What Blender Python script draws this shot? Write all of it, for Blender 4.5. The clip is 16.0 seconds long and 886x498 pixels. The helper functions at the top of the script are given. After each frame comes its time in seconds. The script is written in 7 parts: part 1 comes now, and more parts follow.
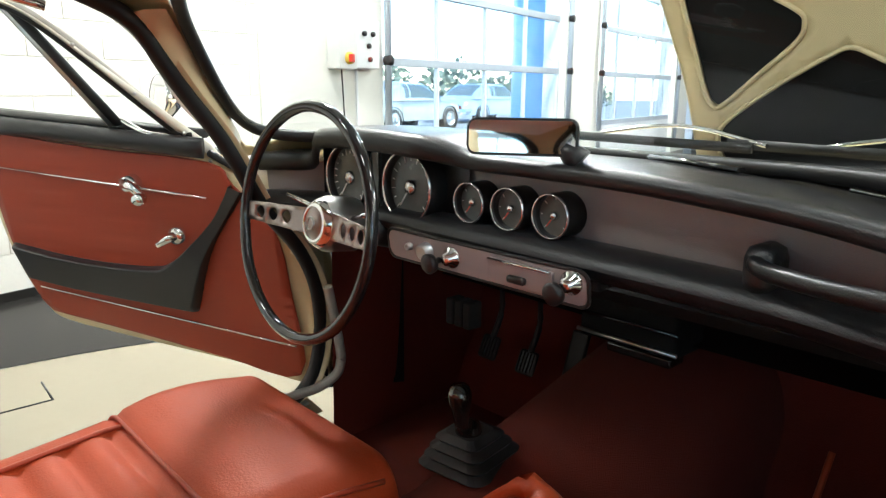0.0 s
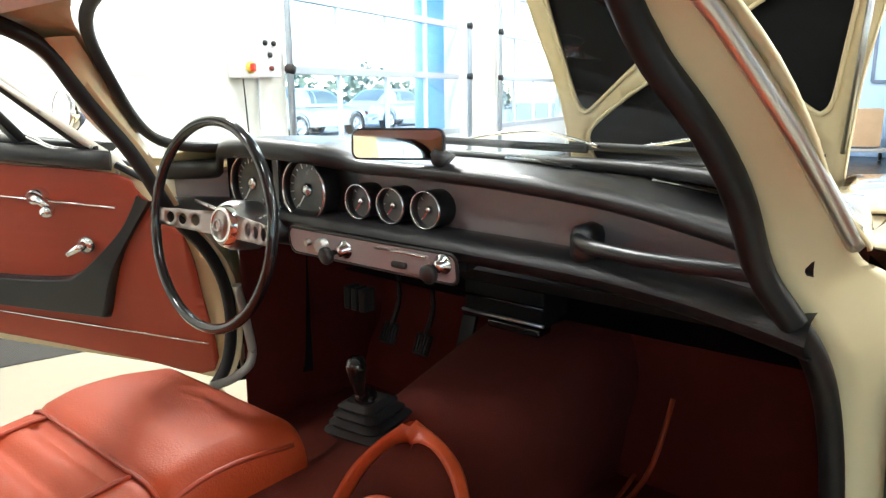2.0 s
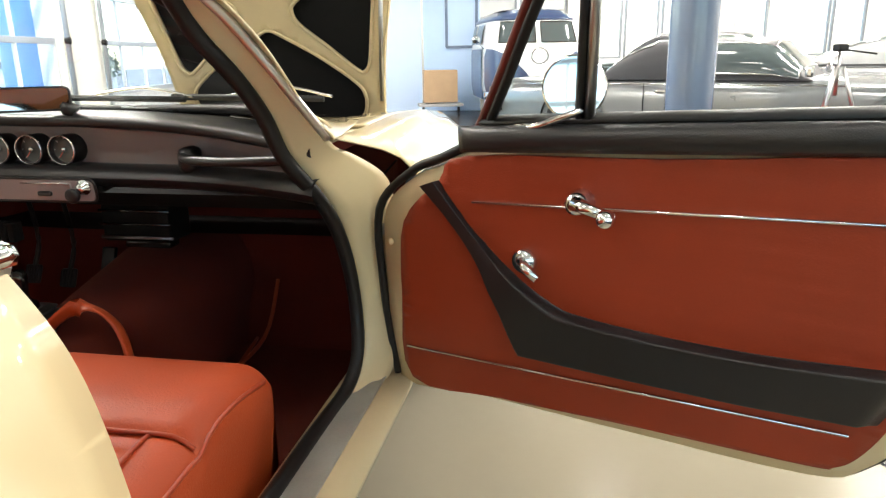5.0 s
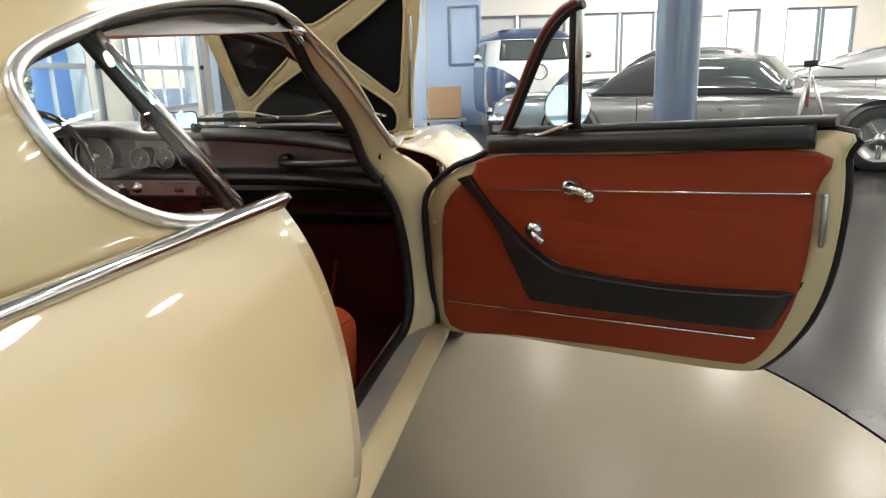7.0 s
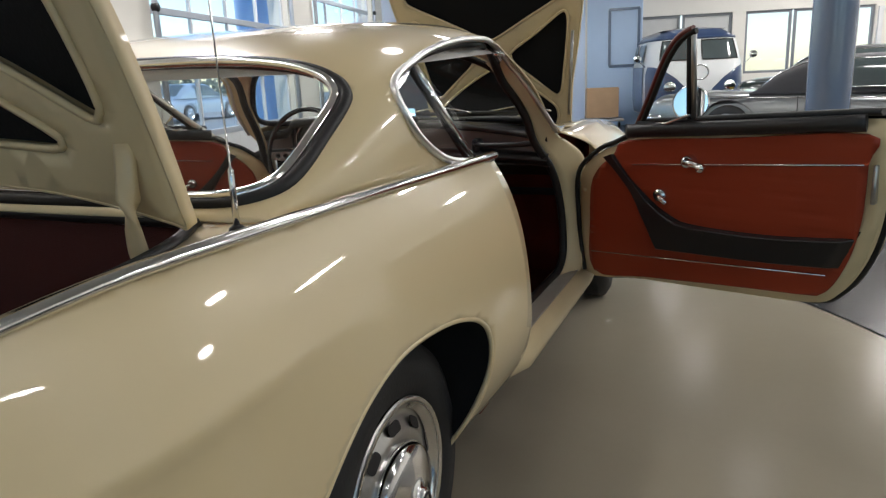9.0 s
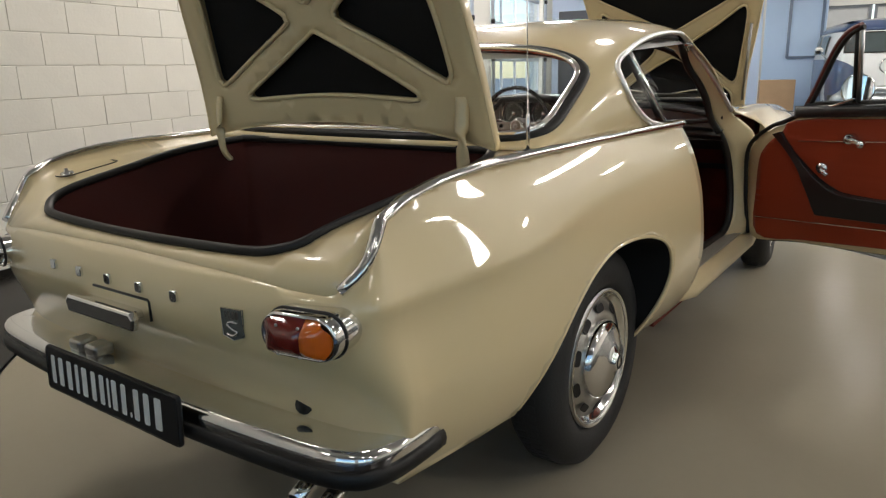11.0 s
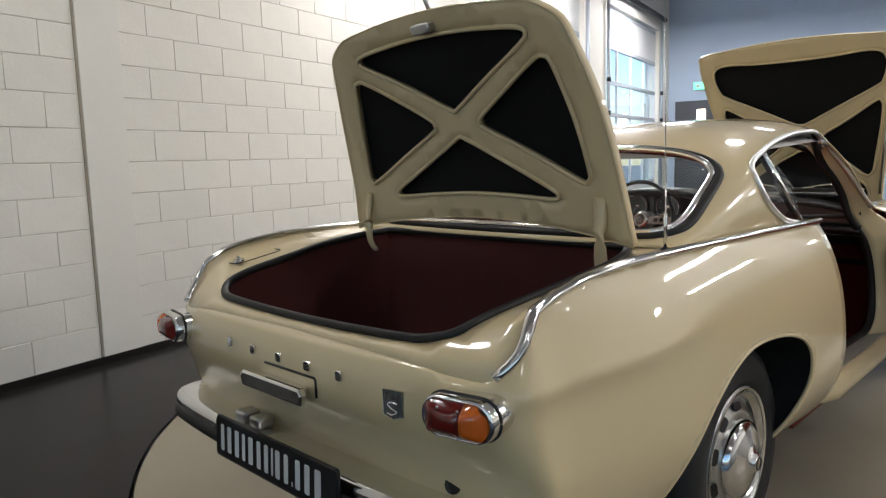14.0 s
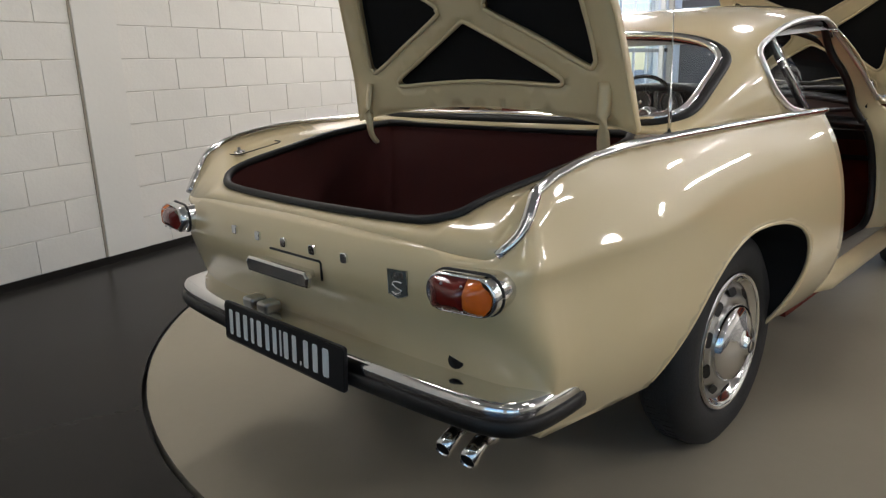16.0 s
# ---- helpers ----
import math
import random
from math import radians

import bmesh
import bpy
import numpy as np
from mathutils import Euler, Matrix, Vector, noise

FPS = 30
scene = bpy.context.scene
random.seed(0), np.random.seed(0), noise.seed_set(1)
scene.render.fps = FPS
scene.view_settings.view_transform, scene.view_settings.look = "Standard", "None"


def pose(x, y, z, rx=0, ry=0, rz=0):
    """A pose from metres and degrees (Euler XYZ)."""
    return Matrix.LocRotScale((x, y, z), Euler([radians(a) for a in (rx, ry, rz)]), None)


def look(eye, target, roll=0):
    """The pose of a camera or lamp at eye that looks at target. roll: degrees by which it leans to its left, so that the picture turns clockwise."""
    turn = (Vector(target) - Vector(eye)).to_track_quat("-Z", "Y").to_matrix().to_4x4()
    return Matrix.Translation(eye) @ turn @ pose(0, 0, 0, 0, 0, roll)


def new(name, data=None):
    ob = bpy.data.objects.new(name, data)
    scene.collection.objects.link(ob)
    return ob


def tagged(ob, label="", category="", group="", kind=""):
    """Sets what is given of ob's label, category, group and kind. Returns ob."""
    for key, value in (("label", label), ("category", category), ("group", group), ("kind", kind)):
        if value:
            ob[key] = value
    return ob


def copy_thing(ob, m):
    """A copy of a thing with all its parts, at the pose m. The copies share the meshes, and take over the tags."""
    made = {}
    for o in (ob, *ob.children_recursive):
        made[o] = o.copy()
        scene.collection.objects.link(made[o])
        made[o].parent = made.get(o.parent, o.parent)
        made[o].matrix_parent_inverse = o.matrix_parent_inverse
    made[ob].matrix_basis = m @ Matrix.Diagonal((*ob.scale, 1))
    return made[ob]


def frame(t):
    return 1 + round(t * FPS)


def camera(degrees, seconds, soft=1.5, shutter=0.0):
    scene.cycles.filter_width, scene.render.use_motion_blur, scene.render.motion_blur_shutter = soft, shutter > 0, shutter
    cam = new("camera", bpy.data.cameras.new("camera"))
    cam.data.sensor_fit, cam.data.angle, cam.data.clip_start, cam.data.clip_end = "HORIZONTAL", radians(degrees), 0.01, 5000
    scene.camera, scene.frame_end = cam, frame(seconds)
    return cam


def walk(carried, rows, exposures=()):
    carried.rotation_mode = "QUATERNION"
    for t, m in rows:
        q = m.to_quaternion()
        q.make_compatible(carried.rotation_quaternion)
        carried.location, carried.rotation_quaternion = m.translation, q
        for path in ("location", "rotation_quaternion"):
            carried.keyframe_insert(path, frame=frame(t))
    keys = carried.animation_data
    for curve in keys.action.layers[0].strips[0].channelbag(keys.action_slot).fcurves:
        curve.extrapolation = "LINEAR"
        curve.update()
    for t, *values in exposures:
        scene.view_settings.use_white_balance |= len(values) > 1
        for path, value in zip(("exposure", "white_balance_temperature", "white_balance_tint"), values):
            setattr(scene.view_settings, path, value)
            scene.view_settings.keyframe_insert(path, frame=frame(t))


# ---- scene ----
cam = camera(64.7, 16.0, 1.3)
PATH = [
    (0, (0.626, -0.523, 1.057), (-0.807, 0.8, 0.614), 0.3),
    (0.5, (0.645, -0.532, 1.062), (-0.724, 0.853, 0.607), -0.2),
    (1, (0.682, -0.553, 1.062), (-0.641, 0.879, 0.613), -0.7),
    (1.5, (0.728, -0.574, 1.077), (-0.571, 0.87, 0.6), -1.1),
    (2, (0.777, -0.618, 1.073), (-0.48, 0.877, 0.641), -0.6),
    (2.5, (0.836, -0.656, 1.077), (-0.376, 0.87, 0.629), -0.7),
    (3, (0.885, -0.724, 1.051), (-0.159, 0.914, 0.574), -1.7),
    (3.5, (0.916, -0.8, 1.063), (0.048, 0.914, 0.507), -2.0),
    (4, (0.957, -0.899, 1.069), (0.302, 0.903, 0.497), -1.9),
    (4.5, (1.022, -0.982, 1.069), (0.516, 0.869, 0.507), -2.0),
    (5, (1.096, -1.087, 1.073), (0.741, 0.807, 0.536), -0.9),
    (7.4, (1.121, -1.733, 1.128), (0.745, 0.168, 0.634), -2.2),
    (7.5, (1.126, -1.764, 1.132), (0.72, 0.13, 0.635), -2.7),
    (8, (1.146, -1.975, 1.141), (0.649, -0.096, 0.67), -3.2),
    (8.5, (1.198, -2.166, 1.146), (0.584, -0.317, 0.694), -3.9),
    (9, (1.269, -2.326, 1.134), (0.495, -0.543, 0.656), -2.5),
    (9.5, (1.301, -2.542, 1.116), (0.449, -0.778, 0.714), -1.7),
    (10, (1.347, -2.739, 1.128), (0.409, -1.028, 0.692), -1.2),
    (12.5, (1.411, -3.105, 1.113), (0.076, -1.692, 0.646), -2.8),
    (13, (1.411, -3.114, 1.131), (0.050, -1.706, 0.723), -2.4),
    (13.5, (1.405, -3.117, 1.149), (0.031, -1.701, 0.829), -1.7),
    (14, (1.402, -3.117, 1.163), (0.012, -1.700, 0.913), -1.6),
    (14.5, (1.396, -3.115, 1.162), (0.006, -1.694, 0.944), -1.7),
    (15, (1.404, -3.120, 1.147), (0.012, -1.715, 0.857), -1.7),
    (15.5, (1.401, -3.128, 1.126), (0.014, -1.742, 0.737), -1.8),
    (16, (1.407, -3.137, 1.111), (0.049, -1.759, 0.605), -1.8),
]
LIGHT = [(0, 2.2, 5450, 4), (1, 2.55, 5450, 4), (2.5, 2.6, 5550, 5), (3.5, 2.42, 5850, 7), (5, 2.27, 6000, 8), (7.4, 1.36, 5900, 10), (9, 0.80, 5700, 11), (10, 0.82, 5850, 10), (12.5, 1.22, 6000, 12), (14, 0.97, 5650, 12), (15.4, 0.95, 5700, 13), (16, 1.03, 5700, 13)]
walk(cam, [(t, look(eye, target, roll)) for t, eye, target, roll in PATH], LIGHT)

# ---- world and light ----
ROOM = pose(-2.95, -1.66, 0, 0, 0, 13)     # room axes: x across from the block wall, y along it

world = bpy.data.worlds.new("daylight")
scene.world = world
world.use_nodes = True
wn = world.node_tree.nodes
sky = wn.new("ShaderNodeTexSky")
sky.sky_type = "NISHITA"
sky.sun_disc = False
sky.sun_elevation, sky.sun_rotation = radians(40), radians(260)
sky.dust_density, sky.air_density, sky.ozone_density = 0.3, 1.2, 3.0
world.node_tree.links.new(sky.outputs[0], wn["Background"].inputs[0])
wn["Background"].inputs[1].default_value = 0.15

sun = new("sun", bpy.data.lights.new("sun", "SUN"))
sun.data.energy, sun.data.angle, sun.data.color = 3.6, radians(0.5), (1.0, 0.95, 0.88)
sun.matrix_world = look((0, 0, 0), (math.sin(radians(260)), -math.cos(radians(260)), -0.84))

LAMP_SPOTS = [(x, y) for x in (0.85, 3.7, 6.2, 9.4, 12.8) for y in (-4.5, -0.8, 2.9, 6.6, 10.6, 14.4)]
LAMP_Z = 4.0
# rows from 6.6 on carry extra power in place of far-window daylight
LAMP_SHARE = {-4.5: 0.3, -0.8: 0.85, 2.9: 1.15, 6.6: 1.4, 10.6: 1.7, 14.4: 1.7}
WALL_ROW = {-4.5: 0.75, -0.8: 0.36, 2.9: 1.1, 6.6: 1.0, 10.6: 1.0, 14.4: 1.0}   # the row beside the block wall
LAMP_POWER = {0.85: 40, 3.7: 7, 6.2: 12, 9.4: 42, 12.8: 48}
for lx, ly in LAMP_SPOTS:
    d = bpy.data.lights.new("hall_lamp", "AREA")
    d.shape, d.size, d.energy, d.color = "DISK", 0.6, LAMP_POWER[lx] * LAMP_SHARE[ly] * (WALL_ROW[ly] if lx < 2 else 1.0), (1.0, 0.895, 0.755)
    ob = new("hall_lamp", d)
    ob.matrix_world = ROOM @ pose(lx, ly, LAMP_Z - 0.02)

# ---- materials ----


def mat(name, col, rough=0.5, metal=0.0, var=0.08, scale=6.0, bump=0.0, bscale=80.0, coat=0.0, trans=0.0, rvar=0.06, piece=0.0, emit=0.0, spec=0.5):
    m = bpy.data.materials.new(name)
    m.use_nodes = True
    nt = m.node_tree
    n, ln = nt.nodes, nt.links
    b = n["Principled BSDF"]
    tc = n.new("ShaderNodeTexCoord")
    big, fine = n.new("ShaderNodeTexNoise"), n.new("ShaderNodeTexNoise")
    big.inputs["Scale"].default_value, big.inputs["Detail"].default_value = scale, 4
    fine.inputs["Scale"].default_value, fine.inputs["Detail"].default_value = bscale, 3
    for t in (big, fine):
        ln.new(tc.outputs["Object"], t.inputs["Vector"])
    add = n.new("ShaderNodeMath")
    add.operation = "ADD"
    half = n.new("ShaderNodeMath")
    half.operation = "MULTIPLY_ADD"
    half.inputs[1].default_value, half.inputs[2].default_value = 0.35, 0.33
    ln.new(fine.outputs[0], half.inputs[0])
    ln.new(big.outputs[0], add.inputs[0])
    ln.new(half.outputs[0], add.inputs[1])
    sub = n.new("ShaderNodeMath")
    sub.operation = "SUBTRACT"
    sub.inputs[1].default_value = 0.5
    ln.new(add.outputs[0], sub.inputs[0])
    src = sub
    if piece:
        oi = n.new("ShaderNodeObjectInfo")
        mad = n.new("ShaderNodeMath")
        mad.operation = "MULTIPLY_ADD"
        mad.inputs[1].default_value = piece
        ln.new(oi.outputs["Random"], mad.inputs[0])
        ln.new(sub.outputs[0], mad.inputs[2])
        src = mad
    mix = n.new("ShaderNodeMix")
    mix.data_type = "RGBA"
    ln.new(src.outputs[0], mix.inputs[0])
    mix.inputs[6].default_value = (*[c * (1 - var) for c in col], 1)
    mix.inputs[7].default_value = (*[min(1, c * (1 + var)) for c in col], 1)
    ln.new(mix.outputs[2], b.inputs["Base Color"])
    rr = n.new("ShaderNodeMapRange")
    rr.inputs["To Min"].default_value, rr.inputs["To Max"].default_value = max(0.02, rough - rvar), rough + rvar
    ln.new(big.outputs[0], rr.inputs["Value"])
    ln.new(rr.outputs[0], b.inputs["Roughness"])
    b.inputs["Metallic"].default_value = metal
    b.inputs["Specular IOR Level"].default_value = spec
    b.inputs["Coat Weight"].default_value = coat
    b.inputs["Coat Roughness"].default_value = 0.03
    b.inputs["Transmission Weight"].default_value = trans
    if emit:
        b.inputs["Emission Color"].default_value = (*col, 1)
        b.inputs["Emission Strength"].default_value = emit
    if bump:
        bp = n.new("ShaderNodeBump")
        bp.inputs["Strength"].default_value, bp.inputs["Distance"].default_value = bump, 0.002
        ln.new(fine.outputs[0], bp.inputs["Height"])
        ln.new(bp.outputs[0], b.inputs["Normal"])
    return m


def pane_mat(name, tint, gloss=1.0):
    m = bpy.data.materials.new(name)
    m.use_nodes = True
    n, ln = m.node_tree.nodes, m.node_tree.links
    n.remove(n["Principled BSDF"])
    tr, gl, mx, lw, pw, ma = (n.new(k) for k in ("ShaderNodeBsdfTransparent", "ShaderNodeBsdfGlossy", "ShaderNodeMixShader", "ShaderNodeLayerWeight", "ShaderNodeMath", "ShaderNodeMath"))
    tr.inputs[0].default_value = (*tint, 1)
    gl.inputs["Roughness"].default_value = 0.02
    gl.inputs[0].default_value = (1, 1, 1, 1)
    lw.inputs[0].default_value = 0.5
    pw.operation, ma.operation = "POWER", "MULTIPLY_ADD"
    pw.inputs[1].default_value, ma.inputs[1].default_value, ma.inputs[2].default_value = 5.0, 0.8 * gloss, 0.05 * gloss
    ln.new(lw.outputs["Facing"], pw.inputs[0])
    ln.new(pw.outputs[0], ma.inputs[0])
    ln.new(ma.outputs[0], mx.inputs[0])
    ln.new(tr.outputs[0], mx.inputs[1])
    ln.new(gl.outputs[0], mx.inputs[2])
    ln.new(mx.outputs[0], n["Material Output"].inputs[0])
    return m


CREAM = mat("cream_paint", (0.71, 0.580, 0.332), 0.32, var=0.03, scale=2, coat=1.0, bscale=30, rvar=0.03)
JAMB = mat("cream_jamb_paint", (0.68, 0.56, 0.33), 0.4, var=0.05, scale=9, bscale=60, coat=0.3)
CHROME = mat("chrome", (0.78, 0.78, 0.78), 0.1, 1.0, var=0.05, scale=12, rvar=0.04)
BRIGHT = mat("polished_bright_trim", (0.80, 0.80, 0.79), 0.2, 1.0, var=0.05, scale=12, rvar=0.04)
GUTTER = mat("satin_bright_gutter", (0.86, 0.86, 0.85), 0.34, 1.0, var=0.05, scale=12, rvar=0.04)
STEEL = mat("dull_steel", (0.5, 0.5, 0.49), 0.32, 1.0, var=0.15, scale=25, bump=0.1)
RUBBER = mat("black_rubber", (0.011, 0.011, 0.011), 0.45, spec=0.35, var=0.3, scale=20, bump=0.2)
TYRE = mat("tyre_rubber", (0.014, 0.014, 0.0145), 0.65, var=0.3, scale=15, bump=0.5, bscale=160)
VINYL = mat("black_vinyl", (0.013, 0.013, 0.014), 0.32, var=0.2, scale=10, bump=0.25, bscale=420)
LEATHER = mat("red_leather", (0.38, 0.055, 0.0115), 0.52, spec=0.35, var=0.14, scale=7, bump=0.35, bscale=260)
PIPING = mat("dark_red_piping", (0.33, 0.045, 0.013), 0.45, var=0.15)
DOORRED = mat("red_door_vinyl", (0.285, 0.034, 0.0075), 0.48, var=0.1, scale=5, bump=0.3, bscale=300)
CARPET = mat("red_carpet", (0.115, 0.0125, 0.0045), 0.95, var=0.3, scale=14, bump=1.0, bscale=500)
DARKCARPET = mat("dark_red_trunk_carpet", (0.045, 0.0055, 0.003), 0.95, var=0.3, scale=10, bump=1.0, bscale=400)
DASHGREY = mat("mauve_grey_dash_vinyl", (0.27, 0.228, 0.222), 0.45, var=0.08, scale=12, bump=0.35, bscale=600)
SILLPLATE = mat("ribbed_sill_plate", (0.40, 0.385, 0.34), 0.45, 0.3, var=0.12, scale=20, bump=0.4, bscale=200)
PANELGREY = mat("pale_mauve_switch_panel", (0.34, 0.285, 0.275), 0.45, var=0.06, scale=15)
LINER = mat("black_sound_liner", (0.006, 0.006, 0.006), 0.85, spec=0.25, var=0.3, scale=8, bump=0.5, bscale=150)
HEADLINER = mat("pale_grey_headliner", (0.86, 0.85, 0.82), 0.8, var=0.04, scale=10, bump=0.3, bscale=400)
DIAL = mat("dark_dial_face", (0.11, 0.118, 0.108), 0.25, var=0.2, scale=40)
WHITE = mat("white_marking", (0.75, 0.75, 0.72), 0.5, var=0.03)
REDLENS = mat("red_lens", (0.13, 0.010, 0.007), 0.12, var=0.15, scale=60, coat=0.8)
AMBER = mat("amber_lens", (0.6, 0.13, 0.010), 0.12, var=0.15, scale=60, coat=0.8)
PLATEBLACK = mat("black_plate_plastic", (0.012, 0.012, 0.013), 0.35, var=0.15)
GLASS = pane_mat("clear_glass", (0.93, 0.96, 0.95))
MIRROR = mat("mirror_glass", (0.86, 0.87, 0.88), 0.03, 1.0, var=0.01, rvar=0.01)
BLACKGLOSS = mat("black_gloss_rim", (0.012, 0.012, 0.012), 0.12, var=0.1, coat=0.5)
ALU = mat("brushed_spokes", (0.36, 0.31, 0.29), 0.3, 1.0, var=0.1, scale=30)

BLOCK = mat("white_painted_block", (0.80, 0.775, 0.71), 0.6, var=0.05, scale=4, bump=0.6, bscale=60, piece=0.35)
PLASTER = mat("white_painted_plaster", (0.80, 0.78, 0.72), 0.6, var=0.04, scale=1.5, bump=0.3, bscale=40)
JOINT = mat("painted_mortar", (0.78, 0.755, 0.69), 0.7, var=0.08, bump=0.4)
FLOORGREY = mat("dark_grey_epoxy_floor", (0.020, 0.0185, 0.0168), 0.24, spec=0.09, var=0.12, scale=1.2, rvar=0.05, bump=0.04, bscale=30)
TURN = mat("pale_beige_epoxy", (0.31, 0.277, 0.210), 0.20, spec=0.028, var=0.06, scale=1.5, rvar=0.04, bump=0.03, bscale=25)
CEIL = mat("white_ceiling", (0.72, 0.72, 0.7), 0.8, var=0.04)
BLUEWALL = mat("pale_blue_grey_wall", (0.54, 0.65, 0.84), 0.6, var=0.05, scale=1.5)
FRAMEGREY = mat("grey_aluminium_frame", (0.22, 0.235, 0.255), 0.4, 0.3, var=0.06)
FRAMEPALEBLUE = mat("pale_blue_grey_door_rail", (0.44, 0.48, 0.54), 0.4, 0.2, var=0.06)
FRAMEWHITE = mat("white_steel_frame", (0.72, 0.73, 0.74), 0.45, var=0.05)
BLUE = mat("blue_steel_column", (0.10, 0.145, 0.235), 0.25, var=0.02, coat=0.8)
ASPHALT = mat("pale_concrete_yard", (0.22, 0.225, 0.23), 0.9, var=0.2, scale=2, bump=0.5)
WOODBOX = mat("pale_plywood", (0.45, 0.3, 0.17), 0.6, var=0.15, scale=5)

# ---- mesh helpers ----


def crv(xs, ys):
    """A smooth monotone curve through a few knots."""
    xs, ys = np.array(xs, float), np.array(ys, float)
    if xs[0] > xs[-1]:
        xs, ys = xs[::-1], ys[::-1]
    h = np.diff(xs)
    d = np.diff(ys) / h
    m = np.zeros(len(xs))
    for i in range(1, len(xs) - 1):
        if d[i - 1] * d[i] > 0:
            w1, w2 = 2 * h[i] + h[i - 1], h[i] + 2 * h[i - 1]
            m[i] = (w1 + w2) / (w1 / d[i - 1] + w2 / d[i])
    m[0], m[-1] = d[0], d[-1]

    def f(x):
        x = min(max(x, xs[0]), xs[-1])
        i = min(int(np.searchsorted(xs, x, "right")) - 1, len(h) - 1)
        t = (x - xs[i]) / h[i]
        return float(ys[i] * (1 + 2 * t) * (1 - t) ** 2 + m[i] * h[i] * t * (1 - t) ** 2 + ys[i + 1] * t * t * (3 - 2 * t) + m[i + 1] * h[i] * t * t * (t - 1))
    return f


def smooth(pts, n=6, closed=True):
    """Catmull-Rom points through a short list."""
    p = [Vector(q) for q in pts]
    out, k = [], len(p)
    for i in range(k if closed else k - 1):
        a, b, c, d = (p[(i + j) % k] if closed else p[min(max(i + j, 0), k - 1)] for j in (-1, 0, 1, 2))
        for s in range(n):
            t = s / n
            out.append(0.5 * ((2 * b) + (c - a) * t + (2 * a - 5 * b + 4 * c - d) * t * t + (3 * b - a - 3 * c + d) * t ** 3))
    if not closed:
        out.append(p[-1])
    return out


def inside(poly, pts):
    poly, pts = np.array(poly), np.array(pts)
    x, y = pts[:, 0][:, None], pts[:, 1][:, None]
    x0, y0 = poly[:, 0][None], poly[:, 1][None]
    x1, y1 = np.roll(poly[:, 0], -1)[None], np.roll(poly[:, 1], -1)[None]
    cross = ((y0 > y) != (y1 > y)) & (x < (x1 - x0) * (y - y0) / np.where(y1 == y0, 1e-12, y1 - y0) + x0)
    return cross.sum(1) % 2 == 1


def trimmed(bm, fn, outer, holes=(), step=(0.05, 0.05), mi=0, flip=False):
    """A surface fn(u, v) over the area inside outer and outside the holes."""
    from mathutils.geometry import delaunay_2d_cdt
    outer = [(float(p[0]), float(p[1])) for p in outer]
    holes = [[(float(p[0]), float(p[1])) for p in h] for h in holes]
    su, sv = step
    o = np.array(outer)
    us = np.arange(o[:, 0].min() + su / 2, o[:, 0].max(), su)
    vs = np.arange(o[:, 1].min() + sv / 2, o[:, 1].max(), sv)
    g = np.array([(u, v) for u in us for v in vs])
    keep = inside(o, g)
    for h in holes:
        keep &= ~inside(h, g)
    edge = np.concatenate([o] + [np.array(h) for h in holes])
    dist = np.min(((g[:, None, 0] - edge[None, :, 0]) / su) ** 2 + ((g[:, None, 1] - edge[None, :, 1]) / sv) ** 2, axis=1)
    g = g[keep & (dist > 0.16)]
    verts, edges = [], []
    for loop in [outer] + holes:
        k = len(verts)
        verts += [Vector((p[0] / su, p[1] / sv)) for p in loop]
        edges += [(k + i, k + (i + 1) % len(loop)) for i in range(len(loop))]
    verts += [Vector((p[0] / su, p[1] / sv)) for p in g]
    v2, _, faces, *_ = delaunay_2d_cdt(verts, edges, [], 0, 1e-5)
    pts = np.array([(v[0] * su, v[1] * sv) for v in v2])
    cen = np.array([pts[list(f)].mean(0) for f in faces])
    ok = inside(o, cen)
    for h in holes:
        ok &= ~inside(h, cen)
    vv = {}
    for f, good in zip(faces, ok):
        if not good:
            continue
        q = []
        for i in f:
            if i not in vv:
                vv[i] = bm.verts.new(fn(*pts[i]))
            q.append(vv[i])
        if len({v.index if v.index >= 0 else id(v) for v in q}) < 3:
            continue
        try:
            face = bm.faces.new(q[::-1] if flip else q)
            face.material_index, face.smooth = mi, True
        except ValueError:
            pass
    return bm


def tube(bm, pts, r, segs=8, closed=False, ry=None, up=(0, 0, 1), mi=0, caps=True, sharp=False):
    """A round or oval section swept along points; r may be a list."""
    pts = [Vector(p) for p in pts]
    n = len(pts)
    rings = []
    for i, p in enumerate(pts):
        a = pts[(i - 1) % n] if closed or i else pts[0]
        b = pts[(i + 1) % n] if closed or i < n - 1 else pts[-1]
        t = (b - a).normalized()
        u = Vector(up)
        side = t.cross(u)
        if side.length < 1e-3:
            side = t.cross(Vector((1, 0, 0)))
        side.normalize()
        nn = side.cross(t)
        ra = r[i] if isinstance(r, (list, tuple)) else r
        rb = ra if ry is None else ry
        rings.append([bm.verts.new(p + side * ra * math.cos(2 * math.pi * k / segs) + nn * rb * math.sin(2 * math.pi * k / segs)) for k in range(segs)])
    for i in range(n if closed else n - 1):
        A, B = rings[i], rings[(i + 1) % n]
        for k in range(segs):
            f = bm.faces.new((A[k], A[(k + 1) % segs], B[(k + 1) % segs], B[k]))
            f.smooth, f.material_index = not sharp, mi
    if caps and not closed:
        for ring in (rings[0][::-1], rings[-1]):
            f = bm.faces.new(ring)
            f.material_index = mi
    return bm


